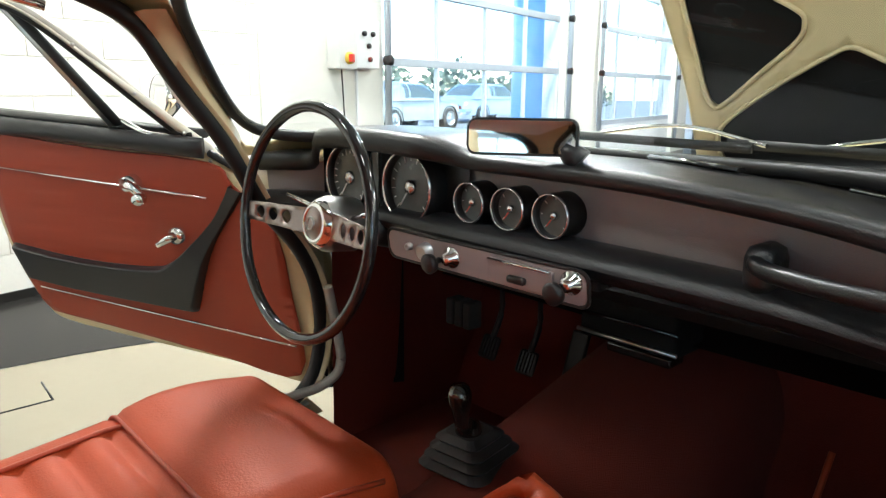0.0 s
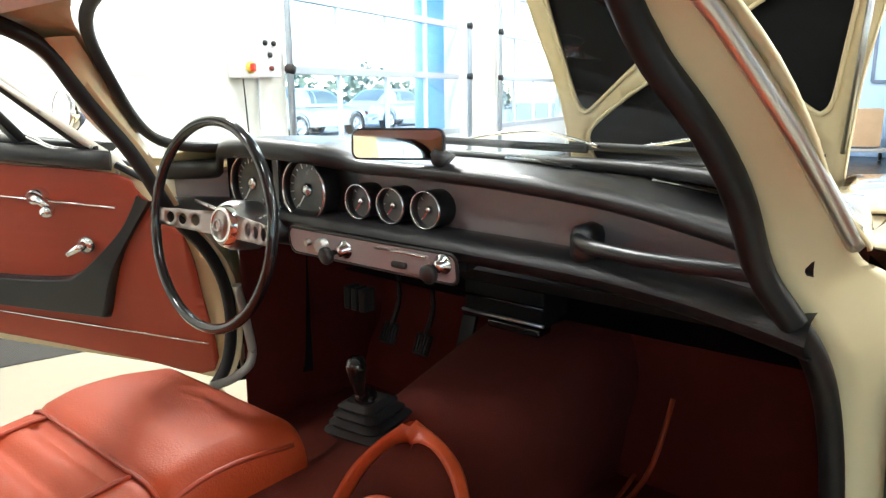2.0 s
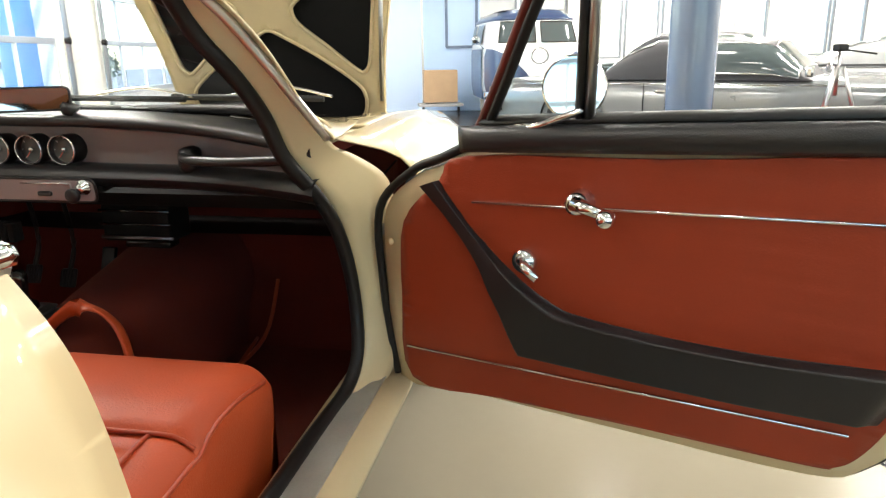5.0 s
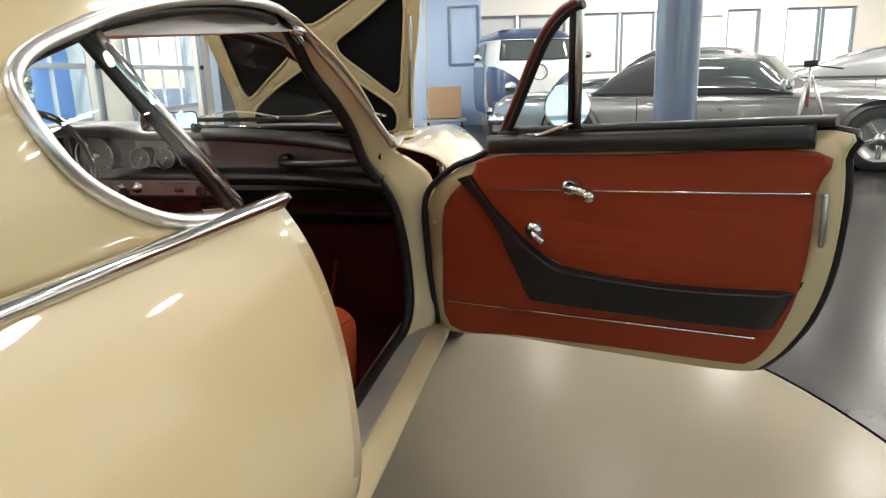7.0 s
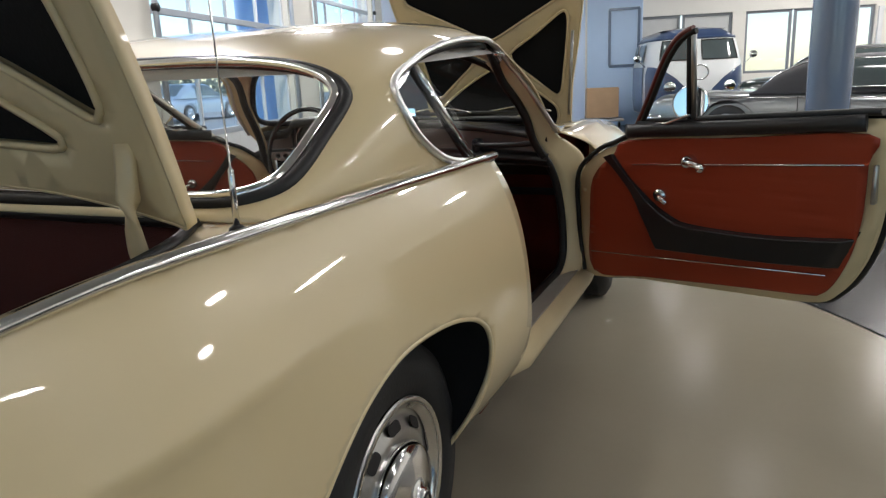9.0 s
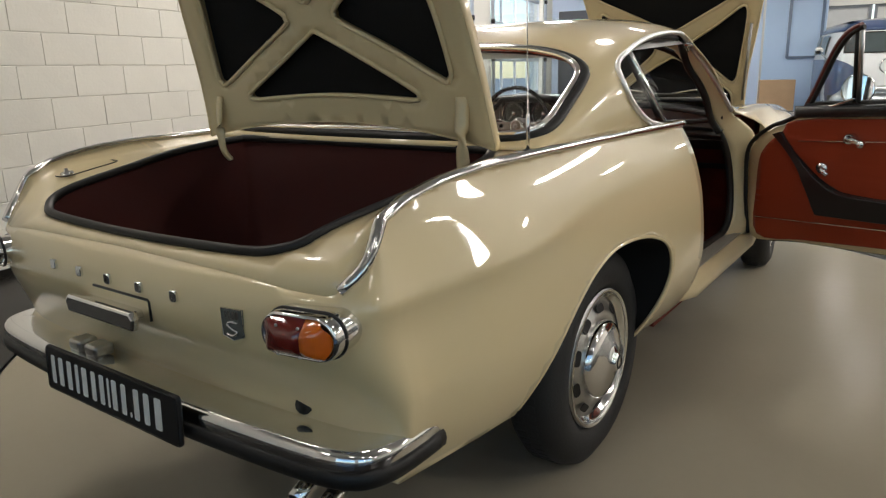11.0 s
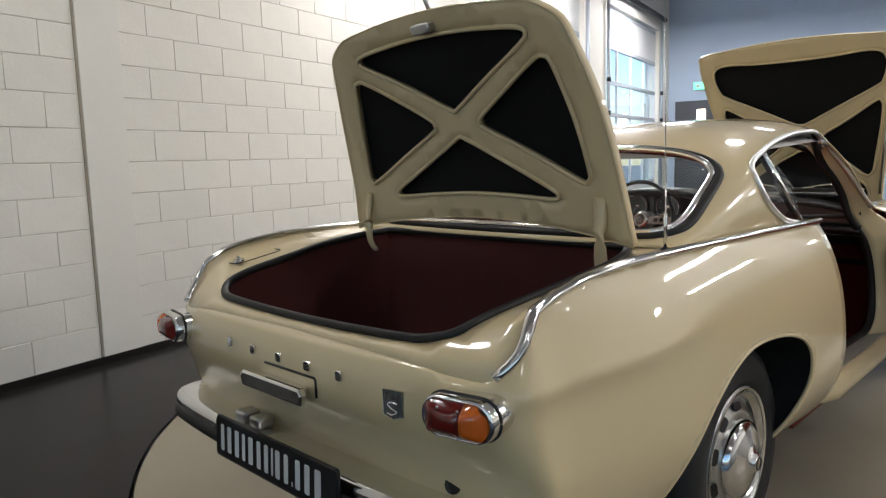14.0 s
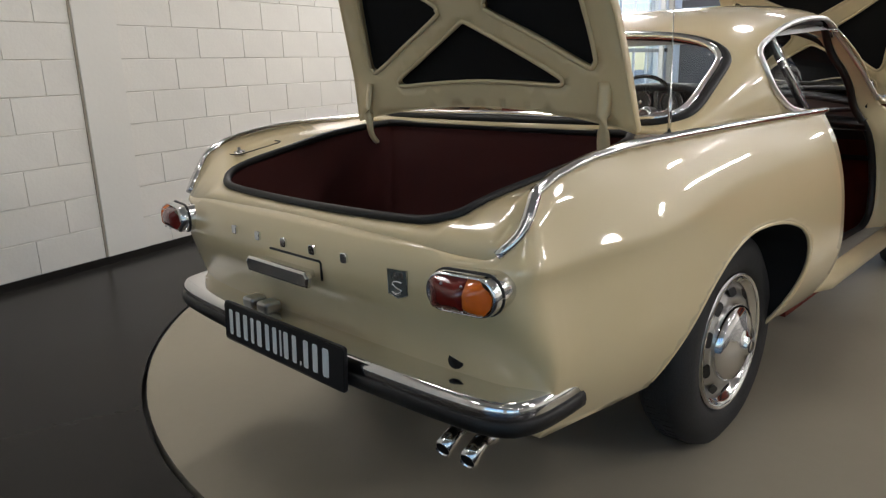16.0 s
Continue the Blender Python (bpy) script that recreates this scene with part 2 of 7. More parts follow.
def lathe(bm, prof, m, segs=32, mi=0, close=False):
    """A profile of (radius, height) turned round the local z of m."""
    rings = []
    for r, h in prof:
        if r < 1e-6:
            rings.append([bm.verts.new(m @ Vector((0, 0, h)))])
        else:
            rings.append([bm.verts.new(m @ Vector((r * math.cos(2 * math.pi * k / segs), r * math.sin(2 * math.pi * k / segs), h))) for k in range(segs)])
    pairs = list(zip(rings, rings[1:]))
    if close:
        pairs.append((rings[-1], rings[0]))
    for A, B in pairs:
        for k in range(segs):
            q = [A[k % len(A)], A[(k + 1) % len(A)], B[(k + 1) % len(B)], B[k % len(B)]]
            q = [v for i, v in enumerate(q) if v not in q[:i]]
            if len(q) > 2:
                f = bm.faces.new(q)
                f.smooth, f.material_index = True, mi
    return bm


def box(bm, c, s, m=None, bevel=0.0, mi=0, segs=2):
    """A box of size s round c, in the frame m."""
    m = m or Matrix()
    r = bmesh.ops.create_cube(bm, size=1, matrix=m @ Matrix.Translation(c) @ Matrix.Diagonal((*s, 1)))
    faces = {f for v in r["verts"] for f in v.link_faces}
    for f in faces:
        f.material_index = mi
    if bevel:
        out = bmesh.ops.bevel(bm, geom=list({e for f in faces for e in f.edges}), offset=bevel, segments=segs, affect="EDGES", profile=0.5)
        for f in out["faces"]:
            f.smooth, f.material_index = True, mi
    return bm


def slab(bm, loop, thick, m, mi=0, bevel=0.0):
    """A flat outline in the local xy of m, thick along its z."""
    lo = [bm.verts.new(m @ Vector((p[0], p[1], 0))) for p in loop]
    hi = [bm.verts.new(m @ Vector((p[0], p[1], thick))) for p in loop]
    fs = [bm.faces.new(lo[::-1]), bm.faces.new(hi)]
    k = len(loop)
    for i in range(k):
        fs.append(bm.faces.new((lo[i], lo[(i + 1) % k], hi[(i + 1) % k], hi[i])))
    for f in fs:
        f.material_index = mi
    if bevel:
        bmesh.ops.bevel(bm, geom=list({e for f in fs[:2] for e in f.edges}), offset=bevel, segments=2, affect="EDGES", profile=0.5)
    return bm


def sheet(bm, fn, nu, nv, mi=0, flip=False):
    vs = [[bm.verts.new(fn(i / nu, j / nv)) for j in range(nv + 1)] for i in range(nu + 1)]
    for i in range(nu):
        for j in range(nv):
            q = [vs[i][j], vs[i + 1][j], vs[i + 1][j + 1], vs[i][j + 1]]
            f = bm.faces.new(q[::-1] if flip else q)
            f.smooth, f.material_index = True, mi
    return bm


def rounded(w, h, r, n=5, cx=0.0, cy=0.0):
    out = []
    for sx, sy, a0 in ((1, 1, 0), (-1, 1, 90), (-1, -1, 180), (1, -1, 270)):
        for k in range(n + 1):
            a = radians(a0 + 90 * k / n)
            out.append((cx + sx * (w / 2 - r) + r * math.cos(a), cy + sy * (h / 2 - r) + r * math.sin(a)))
    return out


def mirrored(bm):
    for v in bm.verts:
        v.co.x = -v.co.x
    bmesh.ops.reverse_faces(bm, faces=bm.faces[:])
    return bm


def part(name, bm, material, parent=None, label="", solid=0.0, weld=0.0, recalc=True, shadow=True):
    """Links a bmesh as one mesh object under a thing or a part."""
    if weld:
        bmesh.ops.remove_doubles(bm, verts=bm.verts[:], dist=weld)
    if recalc:
        bmesh.ops.recalc_face_normals(bm, faces=bm.faces[:])
    me = bpy.data.meshes.new(name)
    bm.to_mesh(me)
    bm.free()
    for x in material if isinstance(material, (list, tuple)) else [material]:
        me.materials.append(x)
    ob = new(name, me)
    if parent is not None:
        ob.parent = parent
    if label:
        ob["label"] = label
    if solid:
        mod = ob.modifiers.new("thickness", "SOLIDIFY")
        mod.thickness, mod.offset = solid, 0.0
    if not shadow:
        ob.visible_shadow = False
    return ob


def thing(name, label, category, m=None, group="", kind=""):
    ob = new(name)
    if m is not None:
        ob.matrix_world = m
    return tagged(ob, label, category, group, kind)


B = bmesh.new

# ---- the hall ----
HALL_L, HALL_R, HALL_B, HALL_F, CEIL_Z = 0.0, 16.0, -7.0, 17.0, 4.9
CORNER = 13.8


def room_box(name, lo, hi, material, label="", category="", kind="structure", bevel=0.0, parent=None):
    bm = box(B(), [(a + b) / 2 for a, b in zip(lo, hi)], [b - a for a, b in zip(lo, hi)], ROOM, bevel)
    ob = part(name, bm, material, parent)
    return tagged(ob, label, category, "", kind) if parent is None else ob


room_box("ground", (-60, -60, -0.30), (80, 90, -0.12), ASPHALT, "pale concrete yard outside the hall", "ground")

TC, TR = Vector((-0.124, -0.175, 0)), 2.265
ring = [(TC.x + TR * math.cos(a), TC.y + TR * math.sin(a)) for a in np.linspace(0, 2 * math.pi, 128, endpoint=False)]
hall = [ROOM @ Vector(p) for p in ((HALL_L, HALL_B, 0), (HALL_R, HALL_B, 0), (HALL_R, HALL_F, 0), (HALL_L, HALL_F, 0))]
bm = B()
trimmed(bm, lambda u, v: Vector((u, v, 0)), [(p.x, p.y) for p in hall], [ring], (2.5, 2.5))
for f in bm.faces:
    f.smooth = False
tagged(part("floor", bm, FLOORGREY, recalc=False), "dark grey glossy epoxy showroom floor", "floor", kind="structure")
bm = B()
slab(bm, [((TR - 0.018) * math.cos(a), (TR - 0.018) * math.sin(a)) for a in np.linspace(0, 2 * math.pi, 128, endpoint=False)], 0.06, Matrix.Translation(TC + Vector((0, 0, -0.057))))
tagged(part("turntable", bm, TURN), "round pale beige turntable set flush in the floor", "turntable", kind="structure")
bm = B()
slab(bm, [((TR + 0.02) * math.cos(a), (TR + 0.02) * math.sin(a)) for a in np.linspace(0, 2 * math.pi, 96, endpoint=False)], 0.03, Matrix.Translation(TC + Vector((0, 0, -0.09))))
tagged(part("turntable_pit", bm, RUBBER), "black gap round the turntable", "gap", kind="structure")
hatch = thing("floor_hatch", "thin dark outline of a service hatch in the turntable", "hatch", kind="structure")
for a, b in (((-1.94, -0.15), (-1.94, 0.01)), ((-1.94, 0.01), (-2.13, 0.02)), ((1.75, -0.55), (1.55, -0.62)), ((1.75, -0.55), (1.80, -0.35))):
    bm = tube(B(), [(*a, 0.0035), (*b, 0.0035)], 0.004, 4)
    part("seam", bm, RUBBER, hatch)

# block wall with plaster strip, and the two sectional doors in the same wall
room_box("wall_west", (-0.30, HALL_B, 0), (-0.012, 4.9, CEIL_Z), JOINT, "white painted concrete block wall", "wall")
DOORS = [(4.95, 8.4), (9.5, 12.95)]
DOOR_TOP = 3.75
room_box("wall_pier", (-0.30, 8.42, 0), (0.0, 9.48, CEIL_Z), PLASTER, "white wall pier between the sectional doors", "wall")
room_box("wall_end", (-0.30, 12.97, 0), (0.0, CORNER, CEIL_Z), PLASTER, "white wall end beside the sectional door", "wall")
for a, b in DOORS:
    room_box("lintel", (-0.30, a - 0.03, DOOR_TOP), (0.0, b + 0.03, CEIL_Z), PLASTER, "white lintel over the sectional door", "wall")
room_box("plaster_patch", (-0.012, 0.045, 0), (0.004, 0.315, CEIL_Z), PLASTER, "smooth white plaster strip in the block wall", "wall")
room_box("wall_joint", (-0.014, 0.031, 0), (-0.004, 0.045, CEIL_Z), mat("beige_sealant", (0.42, 0.37, 0.30), 0.7), "beige sealed movement joint in the block wall", "joint")
room_box("plaster_skin", (-0.012, 3.6, 0), (0.003, 4.9, CEIL_Z), PLASTER, "smooth white wall beside the sectional door", "wall")
prev = -0.3
for a, b in [(1.55, 5.0), (5.95, 9.4), (10.35, 13.8)]:
    room_box("wall_back", (prev, HALL_B - 0.3, 0), (a, HALL_B, CEIL_Z), PLASTER, "white rear wall pier of the hall", "wall")
    room_box("lintel", (a, HALL_B - 0.3, DOOR_TOP), (b, HALL_B, CEIL_Z), PLASTER, "white lintel over the sectional door", "wall")
    prev = b
room_box("wall_back", (prev, HALL_B - 0.3, 0), (HALL_R + 0.3, HALL_B, CEIL_Z), PLASTER, "white rear wall pier of the hall", "wall")
room_box("wall_east", (HALL_R, HALL_B, 0), (HALL_R + 0.3, HALL_F + 0.3, CEIL_Z), PLASTER, "white east wall of the hall", "wall")
room_box("wall_corner", (-0.30, CORNER, 0), (4.3, CORNER + 0.2, CEIL_Z), BLUEWALL, "pale blue-grey partition wall with an exit sign", "wall")
room_box("ceiling", (-0.3, HALL_B - 0.3, CEIL_Z), (HALL_R + 0.3, HALL_F + 0.3, CEIL_Z + 0.2), CEIL, "white painted hall ceiling", "ceiling")
room_box("baseboard", (-0.002, HALL_B, 0), (0.010, 4.9, 0.045), FLOORGREY, "dark grey floor paint lapping up the block wall", "baseboard")


def sectional_door(k, a, b, m):
    """A glazed sectional door between a and b along the local y of m, the hall on its +x side."""
    d = tagged(new(f"door_{k}"), "white sectional overhead door with glazed panels", "sectional door", "sectional doors", "structure")
    d.matrix_world = m
    w = (b - a) / 4
    for i in range(5):
        bm = box(B(), (-0.10, a + i * w, DOOR_TOP / 2), (0.045, 0.05 if i in (0, 4) else 0.028, DOOR_TOP), None, 0.004)
        part("mullion", bm, FRAMEWHITE, d)
    rows = (0.0, 0.62, 1.29, 1.90, 2.46, 3.07, 3.75)
    for j, z in enumerate(rows):
        bm = box(B(), (-0.10, (a + b) / 2, z if z < 3.7 else 3.70), (0.05, b - a, 0.07), None, 0.005)
        part("rail", bm, FRAMEPALEBLUE, d)
    for j in range(1, 5):
        for i in range(4):
            bm = box(B(), (-0.10, a + (i + 0.5) * w, (rows[j] + rows[j + 1]) / 2), (0.006, w - 0.03, rows[j + 1] - rows[j] - 0.07))
            part("pane", bm, GLASS, d, shadow=False)
    for j in (0, 5):
        bm = box(B(), (-0.10, (a + b) / 2, (rows[j] + rows[j + 1]) / 2), (0.04, b - a - 0.06, rows[j + 1] - rows[j] - 0.06))
        part("panel", bm, FRAMEWHITE, d)
    for y in (a - 0.04, b + 0.04):
        part("guide_rail", tube(B(), [(0.05, y, 0.1), (0.05, y, DOOR_TOP + 0.3)], 0.03, 6), FRAMEPALEBLUE, d)
        for z in (1.29, 1.90, 2.46):
            part("roller", lathe(B(), [(0, 0), (0.045, 0), (0.045, 0.05), (0, 0.05)], pose(0.03, y, z, 0, 90, 0), 10), RUBBER, d)
    part("spring_shaft", tube(B(), [(0.12, a, DOOR_TOP + 0.2), (0.12, b, DOOR_TOP + 0.2)], 0.05, 10), RUBBER, d)


for k, (a, b) in enumerate(DOORS):
    sectional_door(k + 1, a, b, ROOM)
BACK = ROOM @ pose(HALL_R, HALL_B, 0, 0, 0, 90)
BACK_DOORS = [(2.2, 5.65), (6.6, 10.05), (11.0, 14.45)]
for k, (a, b) in enumerate(BACK_DOORS):
    sectional_door(k + 5, a, b, BACK)

sw = thing("switch_box", "pale grey wall switch box with a red knob and cable", "switch box", ROOM @ pose(0.0, 4.34, 1.375))
part("case", box(B(), (0.07, 0, 0), (0.13, 0.2, 0.34), None, 0.01), mat("grey_box_paint", (0.62, 0.62, 0.6), 0.5), sw)
part("side_case", box(B(), (0.05, 0.27, 0.02), (0.09, 0.28, 0.36), None, 0.01), FRAMEWHITE, sw)
knob = part("plate", lathe(B(), [(0, 0), (0.045, 0), (0.045, 0.012), (0, 0.012)], pose(0.137, 0, -0.09, 0, 90, 0), 20), mat("yellow_plate", (0.75, 0.5, 0.05), 0.5), sw)
part("knob", box(B(), (0.165, 0, -0.09), (0.04, 0.03, 0.06), None, 0.006), mat("red_plastic", (0.55, 0.03, 0.02), 0.4), sw)
for y, z, c in ((0.22, 0.1, RUBBER), (0.32, 0.1, RUBBER), (0.27, 0.01, RUBBER), (0.28, -0.09, REDLENS)):
    part("button", lathe(B(), [(0, 0), (0.02, 0), (0.02, 0.02), (0, 0.02)], pose(0.095, y, z, 0, 90, 0), 12), c, sw)
part("cable", tube(B(), smooth([(0.06, 0.0, -0.17), (0.07, 0.01, -0.6), (0.05, 0.03, -1.0), (0.06, 0.02, -1.365)], 5, False), 0.006, 6), RUBBER, sw)
part("conduit", tube(B(), [(0.03, 0.2, -0.16), (0.03, 0.2, -1.365)], 0.012, 6), FRAMEWHITE, sw)

# exit sign, picture and frame on the corner wall
ex = thing("exit_sign", "green lit exit sign on a bracket", "exit sign", ROOM @ pose(0.72, CORNER - 0.03, 2.62))
part("sign_box", box(B(), (0, 0, 0), (0.36, 0.05, 0.17), None, 0.01), FRAMEWHITE, ex)
part("face", box(B(), (0, -0.027, 0), (0.34, 0.004, 0.15)), mat("green_sign_light", (0.12, 0.6, 0.25), 0.4, emit=2.0), ex)
for x in (-0.08, 0.08):
    part("bar", box(B(), (x, -0.031, 0), (0.08, 0.003, 0.09)), WHITE, ex)
cab = thing("wall_cabinet", "dark framed wall cabinet with a lit lamp", "cabinet", ROOM @ pose(0.75, CORNER - 0.12, 0))
part("carcass", box(B(), (0, 0, 1.15), (1.1, 0.2, 2.3), None, 0.01), mat("dark_cabinet", (0.07, 0.075, 0.09), 0.5), cab)
part("lamp_glass", box(B(), (0, -0.11, 1.97), (0.18, 0.03, 0.28), None, 0.01), mat("lit_shade", (1.0, 0.8, 0.5), 0.5, emit=3.0), cab)

# tall blue door leaf standing open, and the far glazed wall
leaf = thing("door_3", "tall pale blue door leaf standing open with a window", "door", ROOM @ pose(4.35, CORNER - 0.02, 0, 0, 0, -14), kind="structure")
LEAFBLUE = mat("pale_blue_door_paint", (0.42, 0.55, 0.75), 0.45, var=0.05, scale=2)
part("leaf", box(B(), (0.55, 0, 1.55), (1.1, 0.06, 3.1), None, 0.005), LEAFBLUE, leaf)
for s in ((0.75, -0.04, 1.2, 0.6, 0.03, 0.05), (0.75, -0.04, 2.3, 0.6, 0.03, 0.05), (0.46, -0.04, 1.75, 0.05, 0.03, 1.1), (1.04, -0.04, 1.75, 0.05, 0.03, 1.1)):
    part("bead", box(B(), s[:3], s[3:]), BLUE, leaf)
room_box("wall_side", (4.1, CORNER + 0.2, 0), (4.3, HALL_F, CEIL_Z), BLUEWALL, "pale blue-grey side wall of the partition", "wall")

WINS = [(5.5, 6.65, 0), (6.7, 7.85, 0), (8.15, 9.2, 1), (9.25, 10.1, 1), (10.15, 11.0, 1), (11.9, 12.75, 1), (13.4, 14.3, 1), (14.35, 15.2, 1)]
room_box("wall_north", (4.3, HALL_F, 0), (HALL_R + 0.3, HALL_F + 0.25, 0.9), PLASTER, "cream far wall below the windows", "wall")
room_box("wall_north_top", (4.3, HALL_F, 2.35), (HALL_R + 0.3, HALL_F + 0.25, CEIL_Z), PLASTER, "cream far wall above the windows", "wall")
prev = 4.3
for a, b, clear in WINS:
    if a - prev > 0.2:
        room_box("wall_north_pier", (prev, HALL_F, 0.9), (a, HALL_F + 0.25, 2.35), PLASTER, "cream pier between windows", "wall")
    prev = b
    w = tagged(new("window_far"), "grey framed window in the far wall", "window", "far windows", "structure")
    w.matrix_world = ROOM
    for c, s in (((a + 0.03, HALL_F + 0.1, 1.625), (0.06, 0.08, 1.45)), ((b - 0.03, HALL_F + 0.1, 1.625), (0.06, 0.08, 1.45)), (((a + b) / 2, HALL_F + 0.1, 0.93), (b - a - 0.12, 0.08, 0.06)), (((a + b) / 2, HALL_F + 0.1, 2.32), (b - a - 0.12, 0.08, 0.06))):
        part("frame_bar", box(B(), c, s, None, 0.004), FRAMEGREY, w)
    part("pane", box(B(), ((a + b) / 2, HALL_F + 0.1, 1.625), (b - a - 0.12, 0.006, 1.33)), GLASS if clear else mat("frosted_pane", (0.6, 0.61, 0.6), 0.4), w, shadow=False)
room_box("wall_north_pier", (prev, HALL_F, 0.9), (HALL_R + 0.3, HALL_F + 0.25, 2.35), PLASTER, "cream pier between windows", "wall")
pd = tagged(new("door_4"), "white framed glazed door in the far wall", "door", kind="structure")
pd.matrix_world = ROOM
for c, s in (((11.1, HALL_F - 0.01, 1.15), (0.1, 0.1, 2.3)), ((11.8, HALL_F - 0.01, 1.15), (0.1, 0.1, 2.3)), ((11.45, HALL_F - 0.01, 2.25), (0.6, 0.1, 0.1)), ((11.45, HALL_F - 0.01, 0.45), (0.6, 0.08, 0.9))):
    part("stile", box(B(), c, s, None, 0.006), FRAMEWHITE, pd)

# steel column of the porch outside the sectional door
pc = ROOM @ Vector((-0.95, 9.45, -0.12))
tagged(part("porch_column", lathe(B(), [(0.32, 0), (0.32, CEIL_Z)], Matrix.Translation(pc), 40), mat("bright_blue_steel", (0.16, 0.36, 0.72), 0.35, var=0.04, coat=0.4)), "round blue steel column outside the glazed door", "column", kind="structure")

# round steel column
cp = ROOM @ Vector((5.95, 4.4, 0))
tagged(part("column", lathe(B(), [(0.158, 0), (0.158, CEIL_Z)], Matrix.Translation(cp), 40), BLUE), "round blue-grey steel column", "column", kind="structure")

# hanging hall lamps
lampbm = B()
lathe(lampbm, [(0.03, 0.62), (0.06, 0.60), (0.12, 0.44), (0.15, 0.36), (0.33, 0.14), (0.415, 0.0), (0.405, 0.0), (0.32, 0.13), (0.14, 0.34), (0.0, 0.35)], Matrix(), 28)
first = None
for lx, ly in LAMP_SPOTS:
    m = ROOM @ pose(lx, ly, LAMP_Z)
    if first is None:
        first = thing("pendant_lamp", "grey metal dome pendant lamp hanging from the ceiling", "pendant lamp", m, "hall lamps")
        part("shade", lampbm, STEEL, first)
        part("rod", tube(B(), [(0, 0, 0.6), (0, 0, CEIL_Z - LAMP_Z)], 0.012, 8), STEEL, first)
    else:
        copy_thing(first, m)

# ply box on a trolley by the partition
bx = thing("packing_box", "pale plywood box panel on a low trolley", "box", ROOM @ pose(4.62, 13.0, 0, 0, 0, 4))
part("panel", box(B(), (0, 0, 0.50), (0.62, 0.32, 0.58), None, 0.008), WOODBOX, bx)
part("base", box(B(), (0, 0, 0.16), (0.82, 0.42, 0.05), None, 0.006), mat("chequered_board", (0.35, 0.34, 0.33), 0.6), bx)
for x in (-0.33, 0.33):
    part("castor", lathe(B(), [(0, -0.02), (0.055, -0.02), (0.06, 0), (0.055, 0.02), (0, 0.02)], pose(x, -0.1, 0.065, 0, 90, 0), 14), RUBBER, bx)

# ---- the cream coupe ----
coupe = thing("coupe", "cream nineteen-sixties two-door coupe with doors, bonnet and boot open", "car")

crest_z = crv((-2.22, -2.18, -2.13, -2.07, -1.99, -1.90, -1.75, -1.55, -1.15, -0.66, 0.0, 0.5), (0.745, 0.785, 0.838, 0.884, 0.907, 0.921, 0.931, 0.932, 0.935, 0.934, 0.92, 0.89))
crest_x = crv((-2.20, -2.10, -1.9, -1.7, -1.55, -1.15, -0.66, 0.0, 0.5), (0.602, 0.618, 0.632, 0.643, 0.648, 0.672, 0.694, 0.705, 0.70))
wide_x = crv((-2.05, -1.8, -1.5, -1.225, -0.6, 0.0, 0.5, 1.225, 1.8, 2.0), (0.690, 0.728, 0.748, 0.760, 0.792, 0.80, 0.795, 0.79, 0.70, 0.62))
tail_d = crv((0.34, 0.45, 0.50, 0.55, 0.60, 0.65, 0.68, 0.72, 0.76, 0.80, 0.90), (0.02, 0.052, 0.072, 0.098, 0.129, 0.153, 0.158, 0.153, 0.137, 0.105, 0.04))


def crease(y, z):
    """The soft ridge that runs from the tail lamp up towards the door."""
    k = min(max((-1.35 - y) / 0.5, 0), 1)
    d = z - (0.728 + 0.055 * (y + 2.2))
    return 0.019 * k * k * (3 - 2 * k) * math.exp(-d / 0.085 if d > 0 else d / 0.026) * min(max((crest_z(y) - z) / 0.05, 0), 1)


def side_x(y, z):
    zt, xt, xw = crest_z(y), crest_x(y), wide_x(y)
    if z >= 0.56:
        t = min(max((zt - z) / max(zt - 0.56, 0.02), 0), 1)
        return crease(y, z) + xt + (xw - xt) * (1 - (1 - t) ** (2.3 if y > -1.7 else max(1.15, 2.3 - 3.3 * (-1.7 - y))))
    return xw - 0.13 * min((0.56 - z) / 0.30, 1.2) ** 2


U0, U1, UE, YC = -0.50, 1.59, 2.45, -2.09


def rear_surface(u, z):
    if u <= U1:
        return Vector((side_x(U0 - u, z), U0 - u, z))
    a = radians(90) * (u - U1) / (UE - U1)
    return Vector((side_x(YC, z) * max(math.cos(a), 0) ** (2 / 3), YC - tail_d(z) * math.sin(a) ** (2 / 3), z))


def tail_top(u):
    """Height of the body's upper edge along the plan line."""
    if u <= U1:
        return crest_z(U0 - u)
    k = (u - U1) / (UE - U1)
    return crv((0, 0.06, 0.13, 0.22, 0.30, 0.38, 0.50, 0.70, 1.0), (crest_z(YC), 0.856, 0.834, 0.799, 0.775, 0.757, 0.760, 0.771, 0.778))(k)


EDGE_U = [U1 + (UE - U1) * k / 26 for k in range(27)]
SIDE_U = [0.18 + (U1 - 0.18) * k / 30 for k in range(30)]
door_edge = [(-0.675, 0.934), (-0.665, 0.86), (-0.672, 0.76), (-0.678, 0.65), (-0.665, 0.52), (-0.635, 0.42), (-0.60, 0.34), (-0.585, 0.30)]
arch = smooth([(-0.965, 0.29), (-0.952, 0.40), (-0.934, 0.50), (-0.947, 0.575), (-0.992, 0.620), (-1.06, 0.648), (-1.145, 0.666), (-1.25, 0.674), (-1.343, 0.669), (-1.43, 0.645), (-1.50, 0.610), (-1.575, 0.555), (-1.637, 0.490), (-1.68, 0.435), (-1.72, 0.375)], 6, False)
outer = [(U0 - y, z) for y, z in [(p[0], p[1]) for p in smooth([(*p, 0) for p in door_edge], 9, False)][::-1]]
